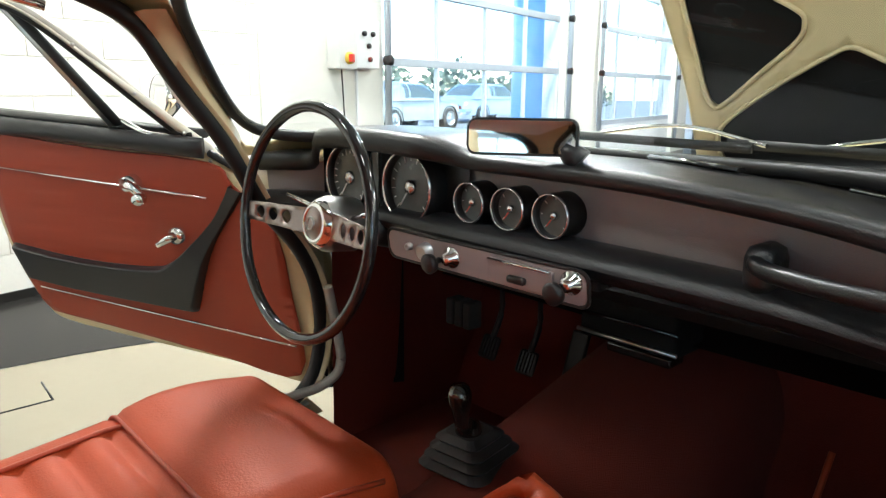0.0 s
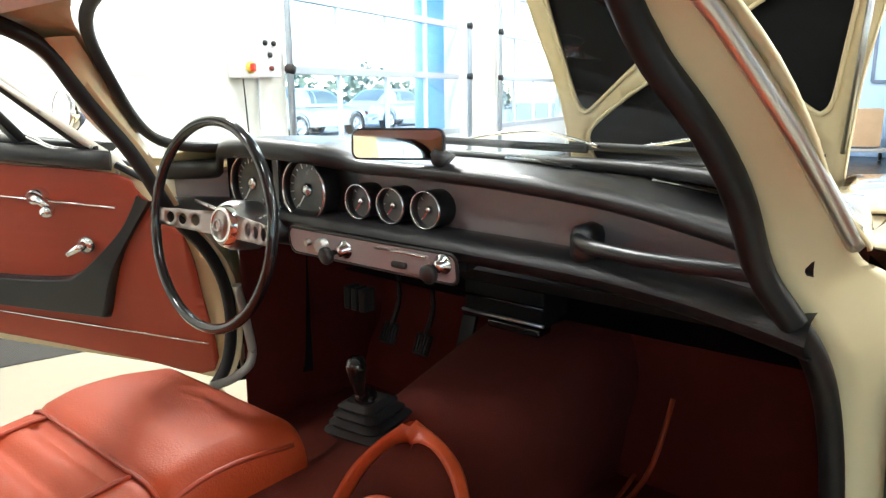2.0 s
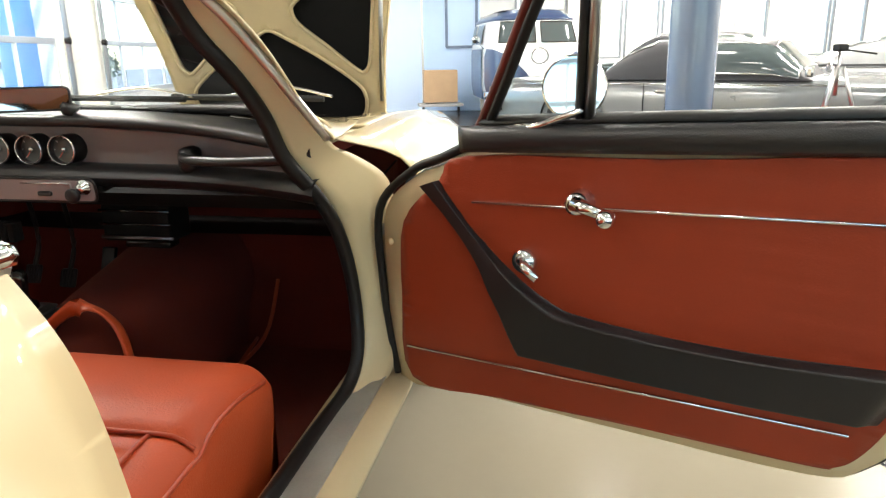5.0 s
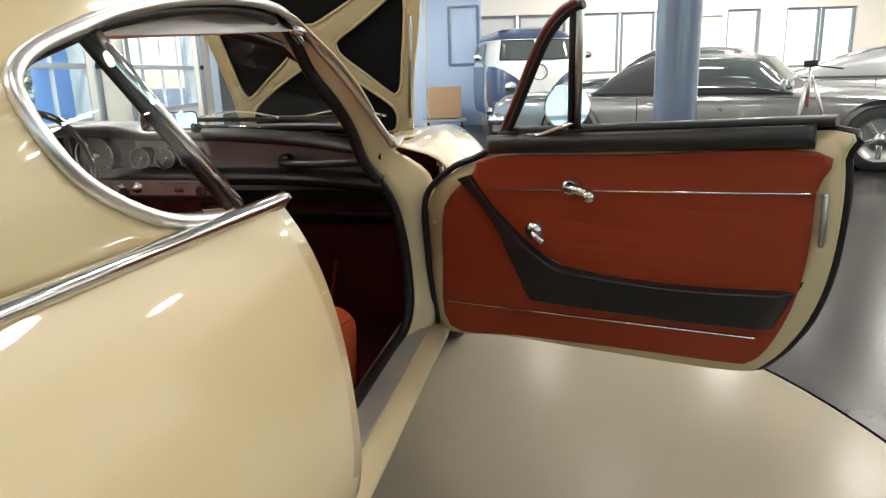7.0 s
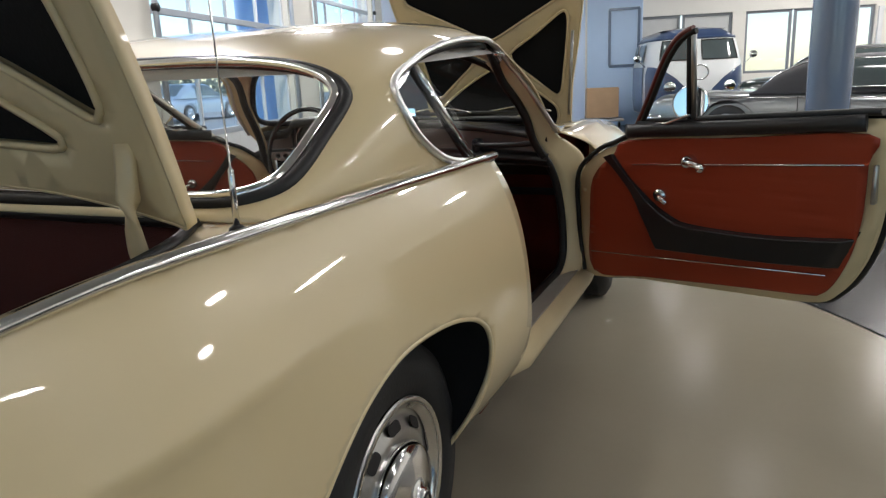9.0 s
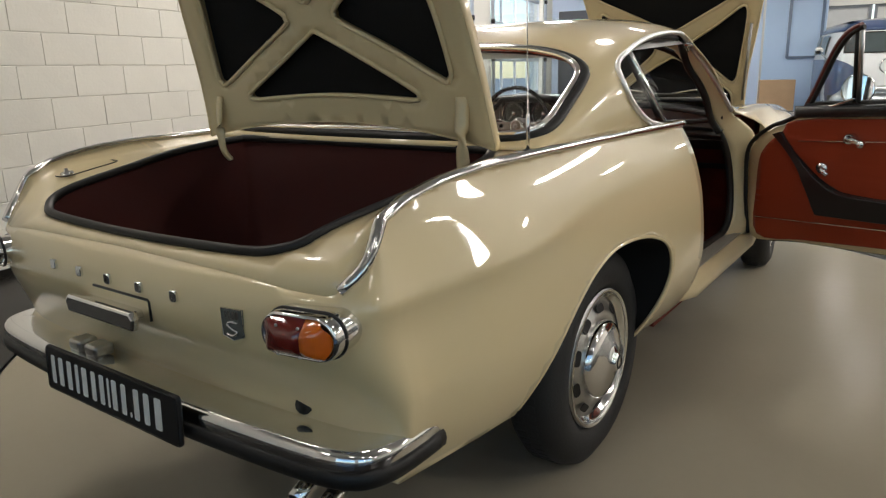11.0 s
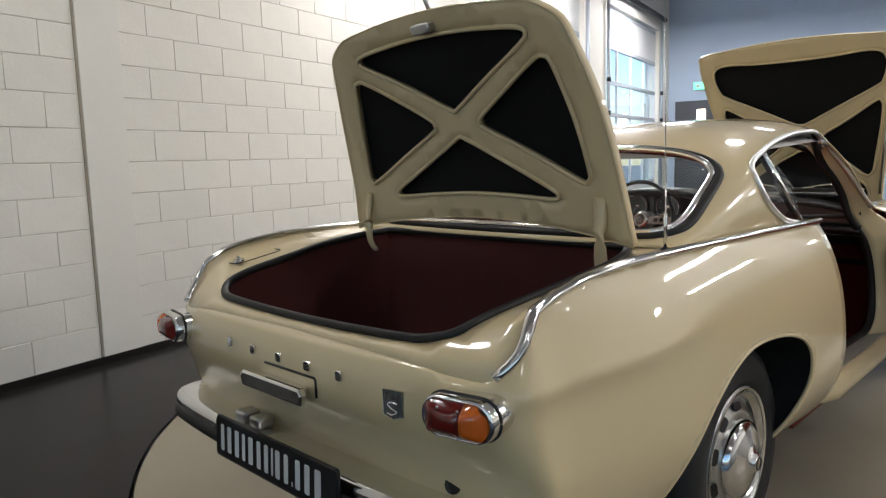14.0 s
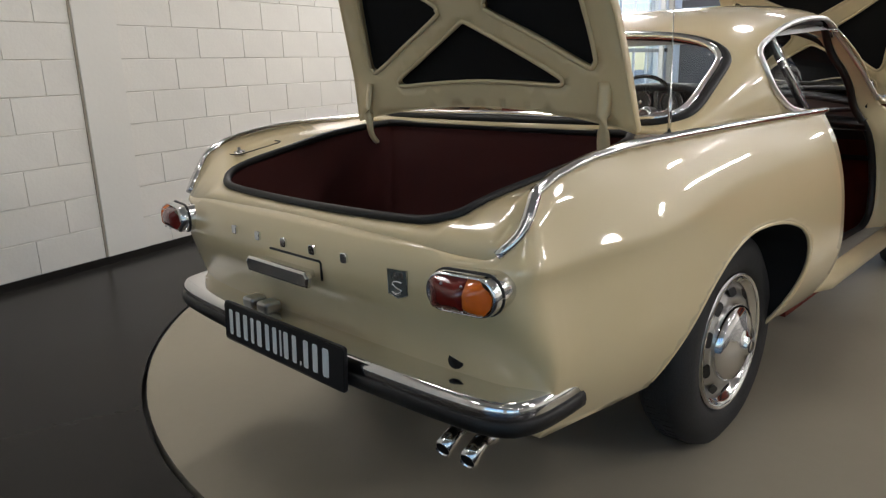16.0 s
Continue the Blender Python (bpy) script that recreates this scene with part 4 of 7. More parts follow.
def pressed(name, half, length, m, panels, label, arched):
    """A lid hinged along its local x axis, rising along local y, inner face to local +z."""
    f = crv([k * length for k in (0, 0.25, 0.5, 0.8, 0.93, 1.0)], half)
    vs = [length * k / 24 for k in range(25)]
    out = [(f(v), v) for v in vs] + [(f(length) * s, length + 0.03 * (1 - s * s)) for s in (0.75, 0.4, 0, -0.4, -0.75)] + [(-f(v), v) for v in vs[::-1]] + [(f(0) * s, arched * (1 - s * s)) for s in (-0.96, -0.8, -0.6, -0.35, 0, 0.35, 0.6, 0.8, 0.96)]
    out = [(p.x, p.y) for p in smooth([(*p, 0) for p in out], 2)]
    holes = []
    for poly in panels:
        if abs(poly[0][0]) < 1e-6:
            holes.append([(p.x, p.y) for p in smooth([(*p, 0) for p in poly + [(-x, v) for x, v in poly[::-1] if x > 1e-6]], 5)])
        else:
            right = [(p.x, p.y) for p in smooth([(*p, 0) for p in poly], 5)]
            holes += [right, [(-x, v) for x, v in right[::-1]]]

    def bow(x, v):
        return -0.05 * (x / 0.6) ** 2 - 0.03 * ((v / length - 0.5) * 2) ** 2
    lid = part(name, trimmed(B(), lambda x, v: m @ Vector((x, v, -0.03 - bow(x, v))), out, [], (0.06, 0.06)), CREAM, coupe, label, solid=0.004)
    part("inner_frame", trimmed(B(), lambda x, v: m @ Vector((x, v, -bow(x, v) * 0.8)), out, holes, (0.03, 0.03)), JAMB, lid, solid=0.006)
    bm = B()
    n = len(out)
    A = [bm.verts.new(m @ Vector((x, v, -0.032 - bow(x, v)))) for x, v in out]
    C = [bm.verts.new(m @ Vector((x, v, 0.004 - bow(x, v) * 0.8))) for x, v in out]
    for i in range(n):
        bm.faces.new((A[i], A[(i + 1) % n], C[(i + 1) % n], C[i])).smooth = True
    part("flange", bm, JAMB, lid, solid=0.004)
    for h in holes:
        bm = trimmed(B(), lambda x, v: m @ Vector((x, v, -0.015 - bow(x, v) * 0.8)), h, [], (0.06, 0.06))
        part("liner", bm, LINER, lid, "black sound liner")
        loop = [m @ Vector((x, v, 0.004 - bow(x, v) * 0.8)) for x, v in h]
        part("rolled_edge", tube(B(), loop, 0.007, 6, True), JAMB, lid)
    return lid


# lean of the raised lids
boot_m = pose(0, -1.505, 0.955, 108.6, 0, 0)
BOOT_PANELS = [
    [(0, 0.369), (0.022, 0.377), (0.16, 0.455), (0.295, 0.526), (0.322, 0.548), (0.308, 0.566), (0.23, 0.578), (0.10, 0.588), (0, 0.590)],
    [(0.090, 0.331), (0.103, 0.351), (0.21, 0.418), (0.325, 0.485), (0.358, 0.490), (0.378, 0.472), (0.400, 0.39), (0.418, 0.30), (0.432, 0.190), (0.425, 0.166), (0.398, 0.162), (0.25, 0.238), (0.103, 0.311)],
    [(0, 0.292), (0.022, 0.284), (0.16, 0.212), (0.298, 0.140), (0.318, 0.122), (0.300, 0.110), (0.20, 0.114), (0.10, 0.118), (0, 0.120)],
]
boot_lid = pressed("boot_lid", (0.535, 0.515, 0.497, 0.455, 0.425, 0.35), 0.625, boot_m, BOOT_PANELS, "open cream boot lid", 0.045)
bonnet_m = pose(0, 1.52, 0.83, 109.5, 0, 0)
BONNET_PANELS = [
    [(0, 0.355), (0.05, 0.335), (0.18, 0.26), (0.305, 0.170), (0.340, 0.120), (0.335, 0.060), (0.30, 0.030), (0.15, 0.020), (0, 0.018)],
    [(0.105, 0.42), (0.125, 0.375), (0.22, 0.295), (0.320, 0.212), (0.350, 0.208), (0.372, 0.245), (0.395, 0.37), (0.418, 0.50), (0.430, 0.600), (0.420, 0.640), (0.385, 0.632), (0.25, 0.535), (0.125, 0.455)],
    [(0, 0.515), (0.045, 0.525), (0.22, 0.618), (0.40, 0.715), (0.440, 0.755), (0.462, 0.850), (0.435, 0.905), (0.36, 0.918), (0.20, 0.905), (0, 0.900)],
]
bonnet = pressed("bonnet", (0.40, 0.425, 0.475, 0.525, 0.535, 0.52), 0.99, bonnet_m, BONNET_PANELS, "open cream bonnet", -0.01)
for sx in (1, -1):
    bm = tube(B(), smooth([(sx * 0.452, -1.575, 1.06), (sx * 0.455, -1.585, 0.98), (sx * 0.455, -1.58, 0.90), (sx * 0.45, -1.56, 0.865)], 4, False), 0.018, 6, False, 0.008)
    part("hinge", bm, JAMB, boot_lid)
part("latch", box(B(), (0, 0.612, 0.045), (0.07, 0.03, 0.03), boot_m, 0.006), STEEL, boot_lid)
part("striker", tube(B(), [boot_m @ Vector((0.0, 0.645, 0.0)), boot_m @ Vector((0.0, 0.69, 0.01))], 0.007, 6), STEEL, boot_lid)
part("stay", tube(B(), [bonnet_m @ Vector((0.40, 0.10, 0.035)), bonnet_m @ Vector((0.455, 0.55, 0.05))], 0.008, 6), STEEL, bonnet)

# ---- doors of the coupe: local u runs back from the hinge, v points to the cabin ----
HINGE, OPEN = Vector((0.745, 0.30, 0)), 65.3


def hung(sx):
    a = radians(OPEN)
    U, V = Vector((sx * math.sin(a), -math.cos(a), 0)), Vector((-sx * math.cos(a), -math.sin(a), 0))
    H = Vector((sx * HINGE.x, HINGE.y, 0))

    def D(u, v, z):
        return H + U * u + V * v + Vector((0, 0, z))
    return D


def lean(z):
    return 0.13 * (z - 0.47)


PANEL = [(0.02, 0.385), (0.018, 0.59), (0.045, 0.752), (0.142, 0.845), (0.205, 0.895), (0.56, 0.915), (0.945, 0.938), (0.948, 0.854), (0.942, 0.72), (0.925, 0.62), (0.898, 0.54), (0.868, 0.482), (0.84, 0.455), (0.80, 0.444), (0.542, 0.424), (0.25, 0.398)]
RIM = [(-0.03, 0.37), (-0.032, 0.59), (-0.012, 0.765), (0.08, 0.845), (0.15, 0.873), (0.22, 0.915), (0.56, 0.945), (0.965, 0.975), (0.985, 0.92), (0.988, 0.80), (0.972, 0.66), (0.935, 0.545), (0.875, 0.455), (0.80, 0.418), (0.5, 0.398), (0.2, 0.382)]


ARM_TOP = [(0.15, 0.848), (0.175, 0.81), (0.224, 0.752), (0.324, 0.680), (0.454, 0.644), (0.692, 0.639), (0.940, 0.664)]
ARM_LOW = [(0.105, 0.832), (0.165, 0.765), (0.222, 0.69), (0.262, 0.61), (0.285, 0.55), (0.30, 0.515), (0.5, 0.522), (0.7, 0.53), (0.889, 0.545)]


def dense(poly, n=4, rnd=True):
    if rnd:
        return [(p.x, p.y) for p in smooth([(*p, 0) for p in poly], n)]
    out = []
    for i, p in enumerate(poly):
        q = poly[(i + 1) % len(poly)]
        out += [(p[0] + (q[0] - p[0]) * k / n, p[1] + (q[1] - p[1]) * k / n) for k in range(n)]
    return out


FLANGE = mat("pale_bare_metal_flange", (0.66, 0.63, 0.55), 0.4, 0.2, var=0.15, scale=30)
FRAMEPALE = mat("pale_grey_frame_paint", (0.40, 0.38, 0.33), 0.4, var=0.08)
FRAMERED = mat("dark_red_frame", (0.10, 0.012, 0.008), 0.4)


def make_door(sx):
    D = hung(sx)
    panel, rim = dense(PANEL, 4), dense(RIM, 4)
    door = part("door", trimmed(B(), lambda u, z: D(u, lean(z) - 0.085 - 0.02 * math.sin(math.pi * min(max((z - 0.37) / 0.6, 0), 1)), z), [(u * 1.008 if u > 0.3 else u, z) for u, z in rim], [], (0.06, 0.06)), CREAM, coupe, "open cream door with red inner panel", solid=0.004)
    bm = B()
    n = len(rim)
    A = [bm.verts.new(D(u * 1.008 if u > 0.3 else u, lean(z) - 0.085, z)) for u, z in rim]
    C = [bm.verts.new(D(u, lean(z) - 0.012, z)) for u, z in rim]
    for i in range(n):
        bm.faces.new((A[i], A[(i + 1) % n], C[(i + 1) % n], C[i])).smooth = True
    part("shell_edge", bm, JAMB, door, solid=0.004)
    part("inner_shell", trimmed(B(), lambda u, z: D(u, lean(z) - 0.012, z), rim, [], (0.08, 0.08)), JAMB, door, solid=0.003)
    bm = B()
    trimmed(bm, lambda u, z: D(u, lean(z) + 0.004 - 0.0018 * max(0, math.cos(2 * math.pi * (z - 0.03 * u) / 0.052) - 0.9) * 10 * (0.55 < z), z), panel, [], (0.03, 0.0085))
    part("trim_panel", bm, DOORRED, door, "red vinyl trim panel", solid=0.006)
    # padded armrest pocket: a recessed shelf over a proud, rounded face
    n = 64
    hi = even(smooth([(*p, 0) for p in ARM_TOP], 6, False), n + 1)
    lo = even(smooth([(*p, 0) for p in ARM_LOW[:6]], 6, False)[:-1] + [Vector((*p, 0)) for p in ARM_LOW[5:]], n + 1)

    def pad(fu, fv):
        i = min(int(round(fu * n)), n)
        p = hi[i].lerp(lo[i], fv)
        w = min(1.0, (hi[i] - lo[i]).length / 0.07) * min(1.0, (n - i) / 2)
        k = min(max((fv - 0.17) / 0.07, 0), 1)
        out = 0.004 + 0.030 * w * k * k * (3 - 2 * k) * min(1.0, (1 - fv) / 0.04) ** 0.5
        return D(p.x, lean(p.y) + out, p.y)
    part("armrest", sheet(B(), pad, n, 40), VINYL, door, "black vinyl armrest pocket")
    # padded top roll, chrome mouldings
    bm = tube(B(), [D(u, lean(0.93) + 0.012, 0.928 + 0.055 * (u - 0.22)) for u in (0.20, 0.215, 0.24, 0.5, 0.75, 0.92, 0.94)], [0.004, 0.012, 0.019, 0.021, 0.021, 0.019, 0.010], 10, False, 0.024)
    part("top_roll", bm, VINYL, door, "black padded door top")
    bm = tube(B(), [D(u, lean(0.95) - 0.03, 0.955 + 0.055 * (u - 0.22)) for u in (0.24, 0.5, 0.97)], 0.04, 6, False, 0.012)
    part("window_slot", bm, RUBBER, door)
    for u0, u1, z0, z1 in ((0.215, 0.94, 0.811, 0.854), (0.017, 0.853, 0.463, 0.518)):
        bm = tube(B(), [D(u0, lean(z0) + 0.010, z0), D((u0 + u1) / 2, lean((z0 + z1) / 2) + 0.010, (z0 + z1) / 2), D(u1, lean(z1) + 0.010, z1)], 0.0035, 6, False, 0.003)
        part("moulding", bm, CHROME, door, "thin chrome moulding")
    # winder
    q = D(0.432, lean(0.835) + 0.02, 0.835)
    ax = (D(0, 1, 0) - D(0, 0, 0)).to_track_quat("Z", "Y").to_matrix().to_4x4()
    bm = lathe(B(), [(0.024, -0.018), (0.022, 0.0), (0.017, 0.02), (0, 0.024)], Matrix.Translation(q) @ ax, 18)
    tube(bm, [D(0.432, lean(0.83) + 0.038, 0.837), D(0.432 + 0.026 * sx, lean(0.83) + 0.045, 0.832), D(0.432 + 0.063 * sx, lean(0.82) + 0.045, 0.822 if sx > 0 else 0.805)], [0.014, 0.011, 0.009], 8, False, None)
    w = part("window_winder", bm, CHROME, door, "chrome window winder")
    bm = lathe(B(), [(0.008, 0), (0.014, 0.008), (0.016, 0.02), (0.010, 0.03), (0, 0.031)], Matrix.Translation(D(0.432 + 0.063 * sx, lean(0.82) + 0.045, 0.822 if sx > 0 else 0.805)) @ ax, 14)
    part("knob", bm, CHROME, w)
    # release lever
    bm = lathe(B(), [(0.022, -0.01), (0.021, 0.008), (0.0, 0.012)], Matrix.Translation(D(0.321, lean(0.713) + 0.015, 0.713)) @ ax, 16)
    tube(bm, [D(0.321, lean(0.713) + 0.02, 0.713), D(0.335, lean(0.71) + 0.035, 0.705), D(0.36, lean(0.7) + 0.04, 0.69)], [0.012, 0.010, 0.008], 8)
    part("release_lever", bm, CHROME, door, "chrome release lever")
    # quarter light frame and glass, leaning in with the cabin

    def W(u, v, z):
        k = 0.45 * max(0.0, z - 0.93)
        if sx < 0:
            return D(u + 0.03 + 0.46 * k + 0.08 * max(0.0, z - 0.93), lean(z) + v + 1.25 * k, z)
        return D(u + 0.46 * k, lean(z) + v + k, z)
    FR = [(0.165, 0.862), (0.205, 0.918), (0.265, 1.015), (0.342, 1.150), (0.385, 1.205), (0.42, 1.230), (0.446, 1.238)]
    fr = [(p.x, p.y) for p in smooth([(*p, 0) for p in FR], 4, False)]
    bm = tube(B(), [W(u, -0.03, z) for u, z in fr], 0.013, 8, False, 0.011)
    part("vent_frame", bm, FRAMERED if sx > 0 else FRAMEPALE, door, "painted quarter window frame")
    if sx < 0:
        # bare metal flange beside the frame, held by screws
        flange, rows = B(), []
        for u, z in fr:
            w = 0.012 + 0.042 * min(max((1.13 - z) / 0.24, 0), 1)
            rows.append([flange.verts.new(p) for p in (W(u - 0.004, -0.012, z), W(u - w * 0.5, -0.014, z - 0.004), W(u - w, -0.024, z - 0.008))])
        for a, b in zip(rows, rows[1:]):
            for i in range(2):
                flange.faces.new((a[i], a[i + 1], b[i + 1], b[i])).smooth = True
        fl = part("frame_flange", flange, FLANGE, door, "pale bare metal flange with screws", solid=0.003)
        for k in (3, 6, 9, 12):
            u, z = fr[k]
            part("flange_screw", lathe(B(), [(0.005, 0), (0.0045, 0.003), (0, 0.004)], Matrix.Translation(W(u - 0.020, -0.008, z - 0.003)) @ ax, 10), STEEL, fl)
    bm = tube(B(), [W(u + 0.012, -0.022, z - 0.006) for u, z in fr], 0.009, 8)
    part("vent_seal", bm, RUBBER, door)
    bm = tube(B(), [W(0.446, -0.03, 1.238), W(0.428, -0.03, 0.945)], 0.009, 8, False, 0.014)
    part("vent_post", bm, STEEL, door, "metal vent window post")
    bm = tube(B(), [W(0.432, -0.028, 1.225), W(0.412, -0.028, 0.948)], 0.008, 8, False, 0.011)
    part("vent_post_seal", bm, RUBBER, door)
    vent = [(0.225, 0.945)] + [p for p in fr if p[1] > 0.95] + [(0.428, 0.95)]
    part("vent_glass", trimmed(B(), lambda u, z: W(u, -0.03, z), vent, [], (0.05, 0.05)), GLASS, door, shadow=False)
    bm = tube(B(), smooth([D(0.30, lean(0.96) - 0.01, 0.958), D(0.35, lean(0.96) + 0.012, 0.955), D(0.40, lean(0.97) + 0.012, 0.972), D(0.435, lean(0.98) + 0.005, 0.985)], 4, False), 0.008, 8, False, 0.006)
    part("vent_catch", bm, CHROME, door)
    # outside mirror
    mp = D(0.333, -0.115, 1.010) if sx > 0 else D(0.455, -0.07, 1.036)
    face = Vector((0, -1, 0.09)).to_track_quat("Z", "Y").to_matrix().to_4x4()
    bm = lathe(B(), [(0.012, -0.060), (0.028, -0.050), (0.050, -0.028), (0.060, 0.0), (0.057, 0.004)], Matrix.Translation(mp) @ face, 28)
    tube(bm, [mp + Vector((0, 0, -0.05)), D(0.34 if sx > 0 else 0.44, -0.10 if sx > 0 else -0.06, 0.95)], 0.008, 8)
    part("mirror_shell", bm, CHROME, door, "round chrome door mirror")
    part("mirror_glass", lathe(B(), [(0.056, 0.003), (0.0, 0.003)], Matrix.Translation(mp) @ face, 28), MIRROR, door)
    # rear edge: lock plate and seal
    bm = box(B(), (0, 0, 0), (0.02, 0.035, 0.09), Matrix.Translation(D(0.972, lean(0.8) - 0.035, 0.80)) @ pose(0, 0, 0, 0, 0, -sx * (90 - OPEN)), 0.004)
    part("lock_plate", bm, STEEL, door)
    bm = tube(B(), [D(u * 1.006, lean(z) - 0.045, z) for u, z in rim], 0.012, 6, True)
    part("door_rubber", bm, RUBBER, door)
    bm = tube(B(), [D(u, lean(z) - 0.010, z) for u, z in ((p.x, p.y) for p in smooth([(-0.036, 0.375, 0), (-0.044, 0.48, 0), (-0.046, 0.60, 0), (-0.030, 0.765, 0), (0.065, 0.853, 0), (0.14, 0.885, 0), (0.205, 0.915, 0)], 5, False))], 0.009, 8)
    part("front_rubber", bm, RUBBER, door)
    part("latch_plate", box(B(), (0, 0, 0), (0.012, 0.03, 0.11), Matrix.Translation(D(0.965, lean(0.80) - 0.006, 0.80)) @ pose(0, 0, 0, 0, 0, -sx * (90 - OPEN)), 0.005), STEEL, door)
    bm = lathe(B(), [(0.007, 0), (0.007, 0.004), (0, 0.005)], Matrix.Translation(D(0.0, lean(0.7), 0.70)) @ ax, 10)
    part("bolt", bm, JAMB, door)
    return door


make_door(1)
make_door(-1)

# ---- cabin ----
# carpeted tunnel, footwell and firewall
bm = B()


def tunnel(u, v):
    y = -0.75 + 1.55 * u
    a = math.pi * (v - 0.5)
    w, h = 0.135 + 0.07 * max(0, u - 0.55) / 0.45, 0.475 + 0.13 * max(0, u - 0.55) / 0.45
    return Vector((w * math.copysign(abs(math.sin(a)) ** 0.6, a) - 0.02, y, 0.25 + (h - 0.25) * max(math.cos(a), 0) ** 0.5))


sheet(bm, tunnel, 20, 16)
part("tunnel", bm, CARPET, coupe, "red carpeted transmission tunnel")
bm = B()
sheet(bm, lambda u, v: Vector((-0.64 + 1.28 * u, 0.80 - 0.12 * (1 - v) ** 2 * (1 if v < 0.3 else 0.6), 0.25 + 0.62 * v)), 10, 10)
part("firewall", bm, CARPET, coupe, "dark red firewall carpet")
for sx in (1, -1):
    bm = B()
    sheet(bm, lambda u, v: Vector((sx * (0.635 - 0.02 * v), 0.30 + 0.55 * u, 0.26 + 0.62 * v)), 4, 4)
    part("kick_panel", bm, CARPET, coupe)
bm = tube(B(), smooth([(0.11, 0.30, 0.29), (0.24, 0.38, 0.30), (0.27, 0.60, 0.32), (0.28, 0.70, 0.46)], 5, False), 0.006, 6)
part("carpet_binding", bm, LEATHER, coupe, "red carpet binding")
bm = tube(B(), smooth([(0.62, 0.0, 0.268), (0.40, 0.2, 0.268), (0.26, 0.42, 0.275), (0.24, 0.62, 0.31)], 5, False), 0.005, 6)
part("carpet_binding", bm, LEATHER, coupe)

# dashboard: padded top with cowl over the large dials, grey face, lower padded roll
DY = 0.262
top_z = crv((-0.66, -0.56, -0.53, -0.49, -0.35, -0.20, -0.15, -0.10, 0.1, 0.35, 0.62), (0.935, 0.938, 0.95, 0.985, 0.993, 0.988, 0.975, 0.965, 0.962, 0.948, 0.918))
front_y = crv((-0.66, -0.54, -0.48, -0.35, -0.20, -0.13, 0.0, 0.3, 0.5, 0.62), (0.13, 0.20, 0.175, 0.165, 0.17, 0.20, 0.205, 0.20, 0.16, 0.11))


def dash_top(u, v):
    x = -0.645 + 1.275 * u
    yf, zt = front_y(x), top_z(x)
    yb = 0.36 + 0.09 * (1 - (x / 0.65) ** 2)
    if v < 0.30:
        a = v / 0.30 * math.pi * 0.9
        r = 0.012 + 0.006 * min(max((-0.1 - x) / 0.1, 0), 1)
        return Vector((x, yf + r - r * math.sin(a) * 0.9 + 0.0, zt - r - r * math.cos(a)))
    k = (v - 0.30) / 0.70
    return Vector((x, yf + 0.016 + (yb - yf) * k, zt + 0.001 + 0.006 * math.sin(k * math.pi) - 0.012 * k))


bm = B()
sheet(bm, dash_top, 64, 20)
dash = part("dashboard", bm, VINYL, coupe, "black padded dashboard")
bm = B()
sheet(bm, lambda u, v: Vector((-0.645 + 1.27 * u, DY - 0.004 * v - 0.10 * max(0, (u - 0.78) / 0.22) ** 2 - 0.09 * max(0, (0.12 - u) / 0.12) ** 1.5, 0.835 + (top_z(-0.645 + 1.27 * u) - 0.022 - 0.835) * v)), 40, 6)
part("face", bm, DASHGREY, dash, "mauve-grey dash face")
bm = B()


def roll(u, v):
    x = -0.645 + 1.275 * u
    a = 2 * math.pi * v
    yc = DY - 0.02 - 0.09 * max(0, (u - 0.72) / 0.28) ** 2 - 0.09 * max(0, (0.12 - u) / 0.12) ** 1.5
    return Vector((x, yc - 0.045 * math.cos(a), 0.842 - 0.004 * min(1, u * 2) + (0.020 + 0.005 * min(1, u * 2)) * math.sin(a) - 0.012 * u ** 3))


sheet(bm, roll, 40, 14)
part("knee_roll", bm, VINYL, dash, "black padded knee roll")
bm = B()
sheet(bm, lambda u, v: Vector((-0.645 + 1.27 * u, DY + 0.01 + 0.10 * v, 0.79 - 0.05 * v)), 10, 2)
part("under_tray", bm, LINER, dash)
# black sheet added beneath the dash to stand in for the footwell shade
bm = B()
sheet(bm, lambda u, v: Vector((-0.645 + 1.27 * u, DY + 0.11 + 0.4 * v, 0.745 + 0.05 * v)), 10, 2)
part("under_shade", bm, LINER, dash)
# cluster hood cheeks
for x in (-0.525,):
    bm = B()
    sheet(bm, lambda u, v: Vector((x + (0.012 if x > -0.3 else -0.012) * u, 0.225 + 0.04 * u, 0.825 + 0.15 * v)), 4, 4)
    part("cheek", bm, VINYL, dash)

toface = pose(0, 0, 0, 90, 0, 0)   # local z to -y, towards the seats


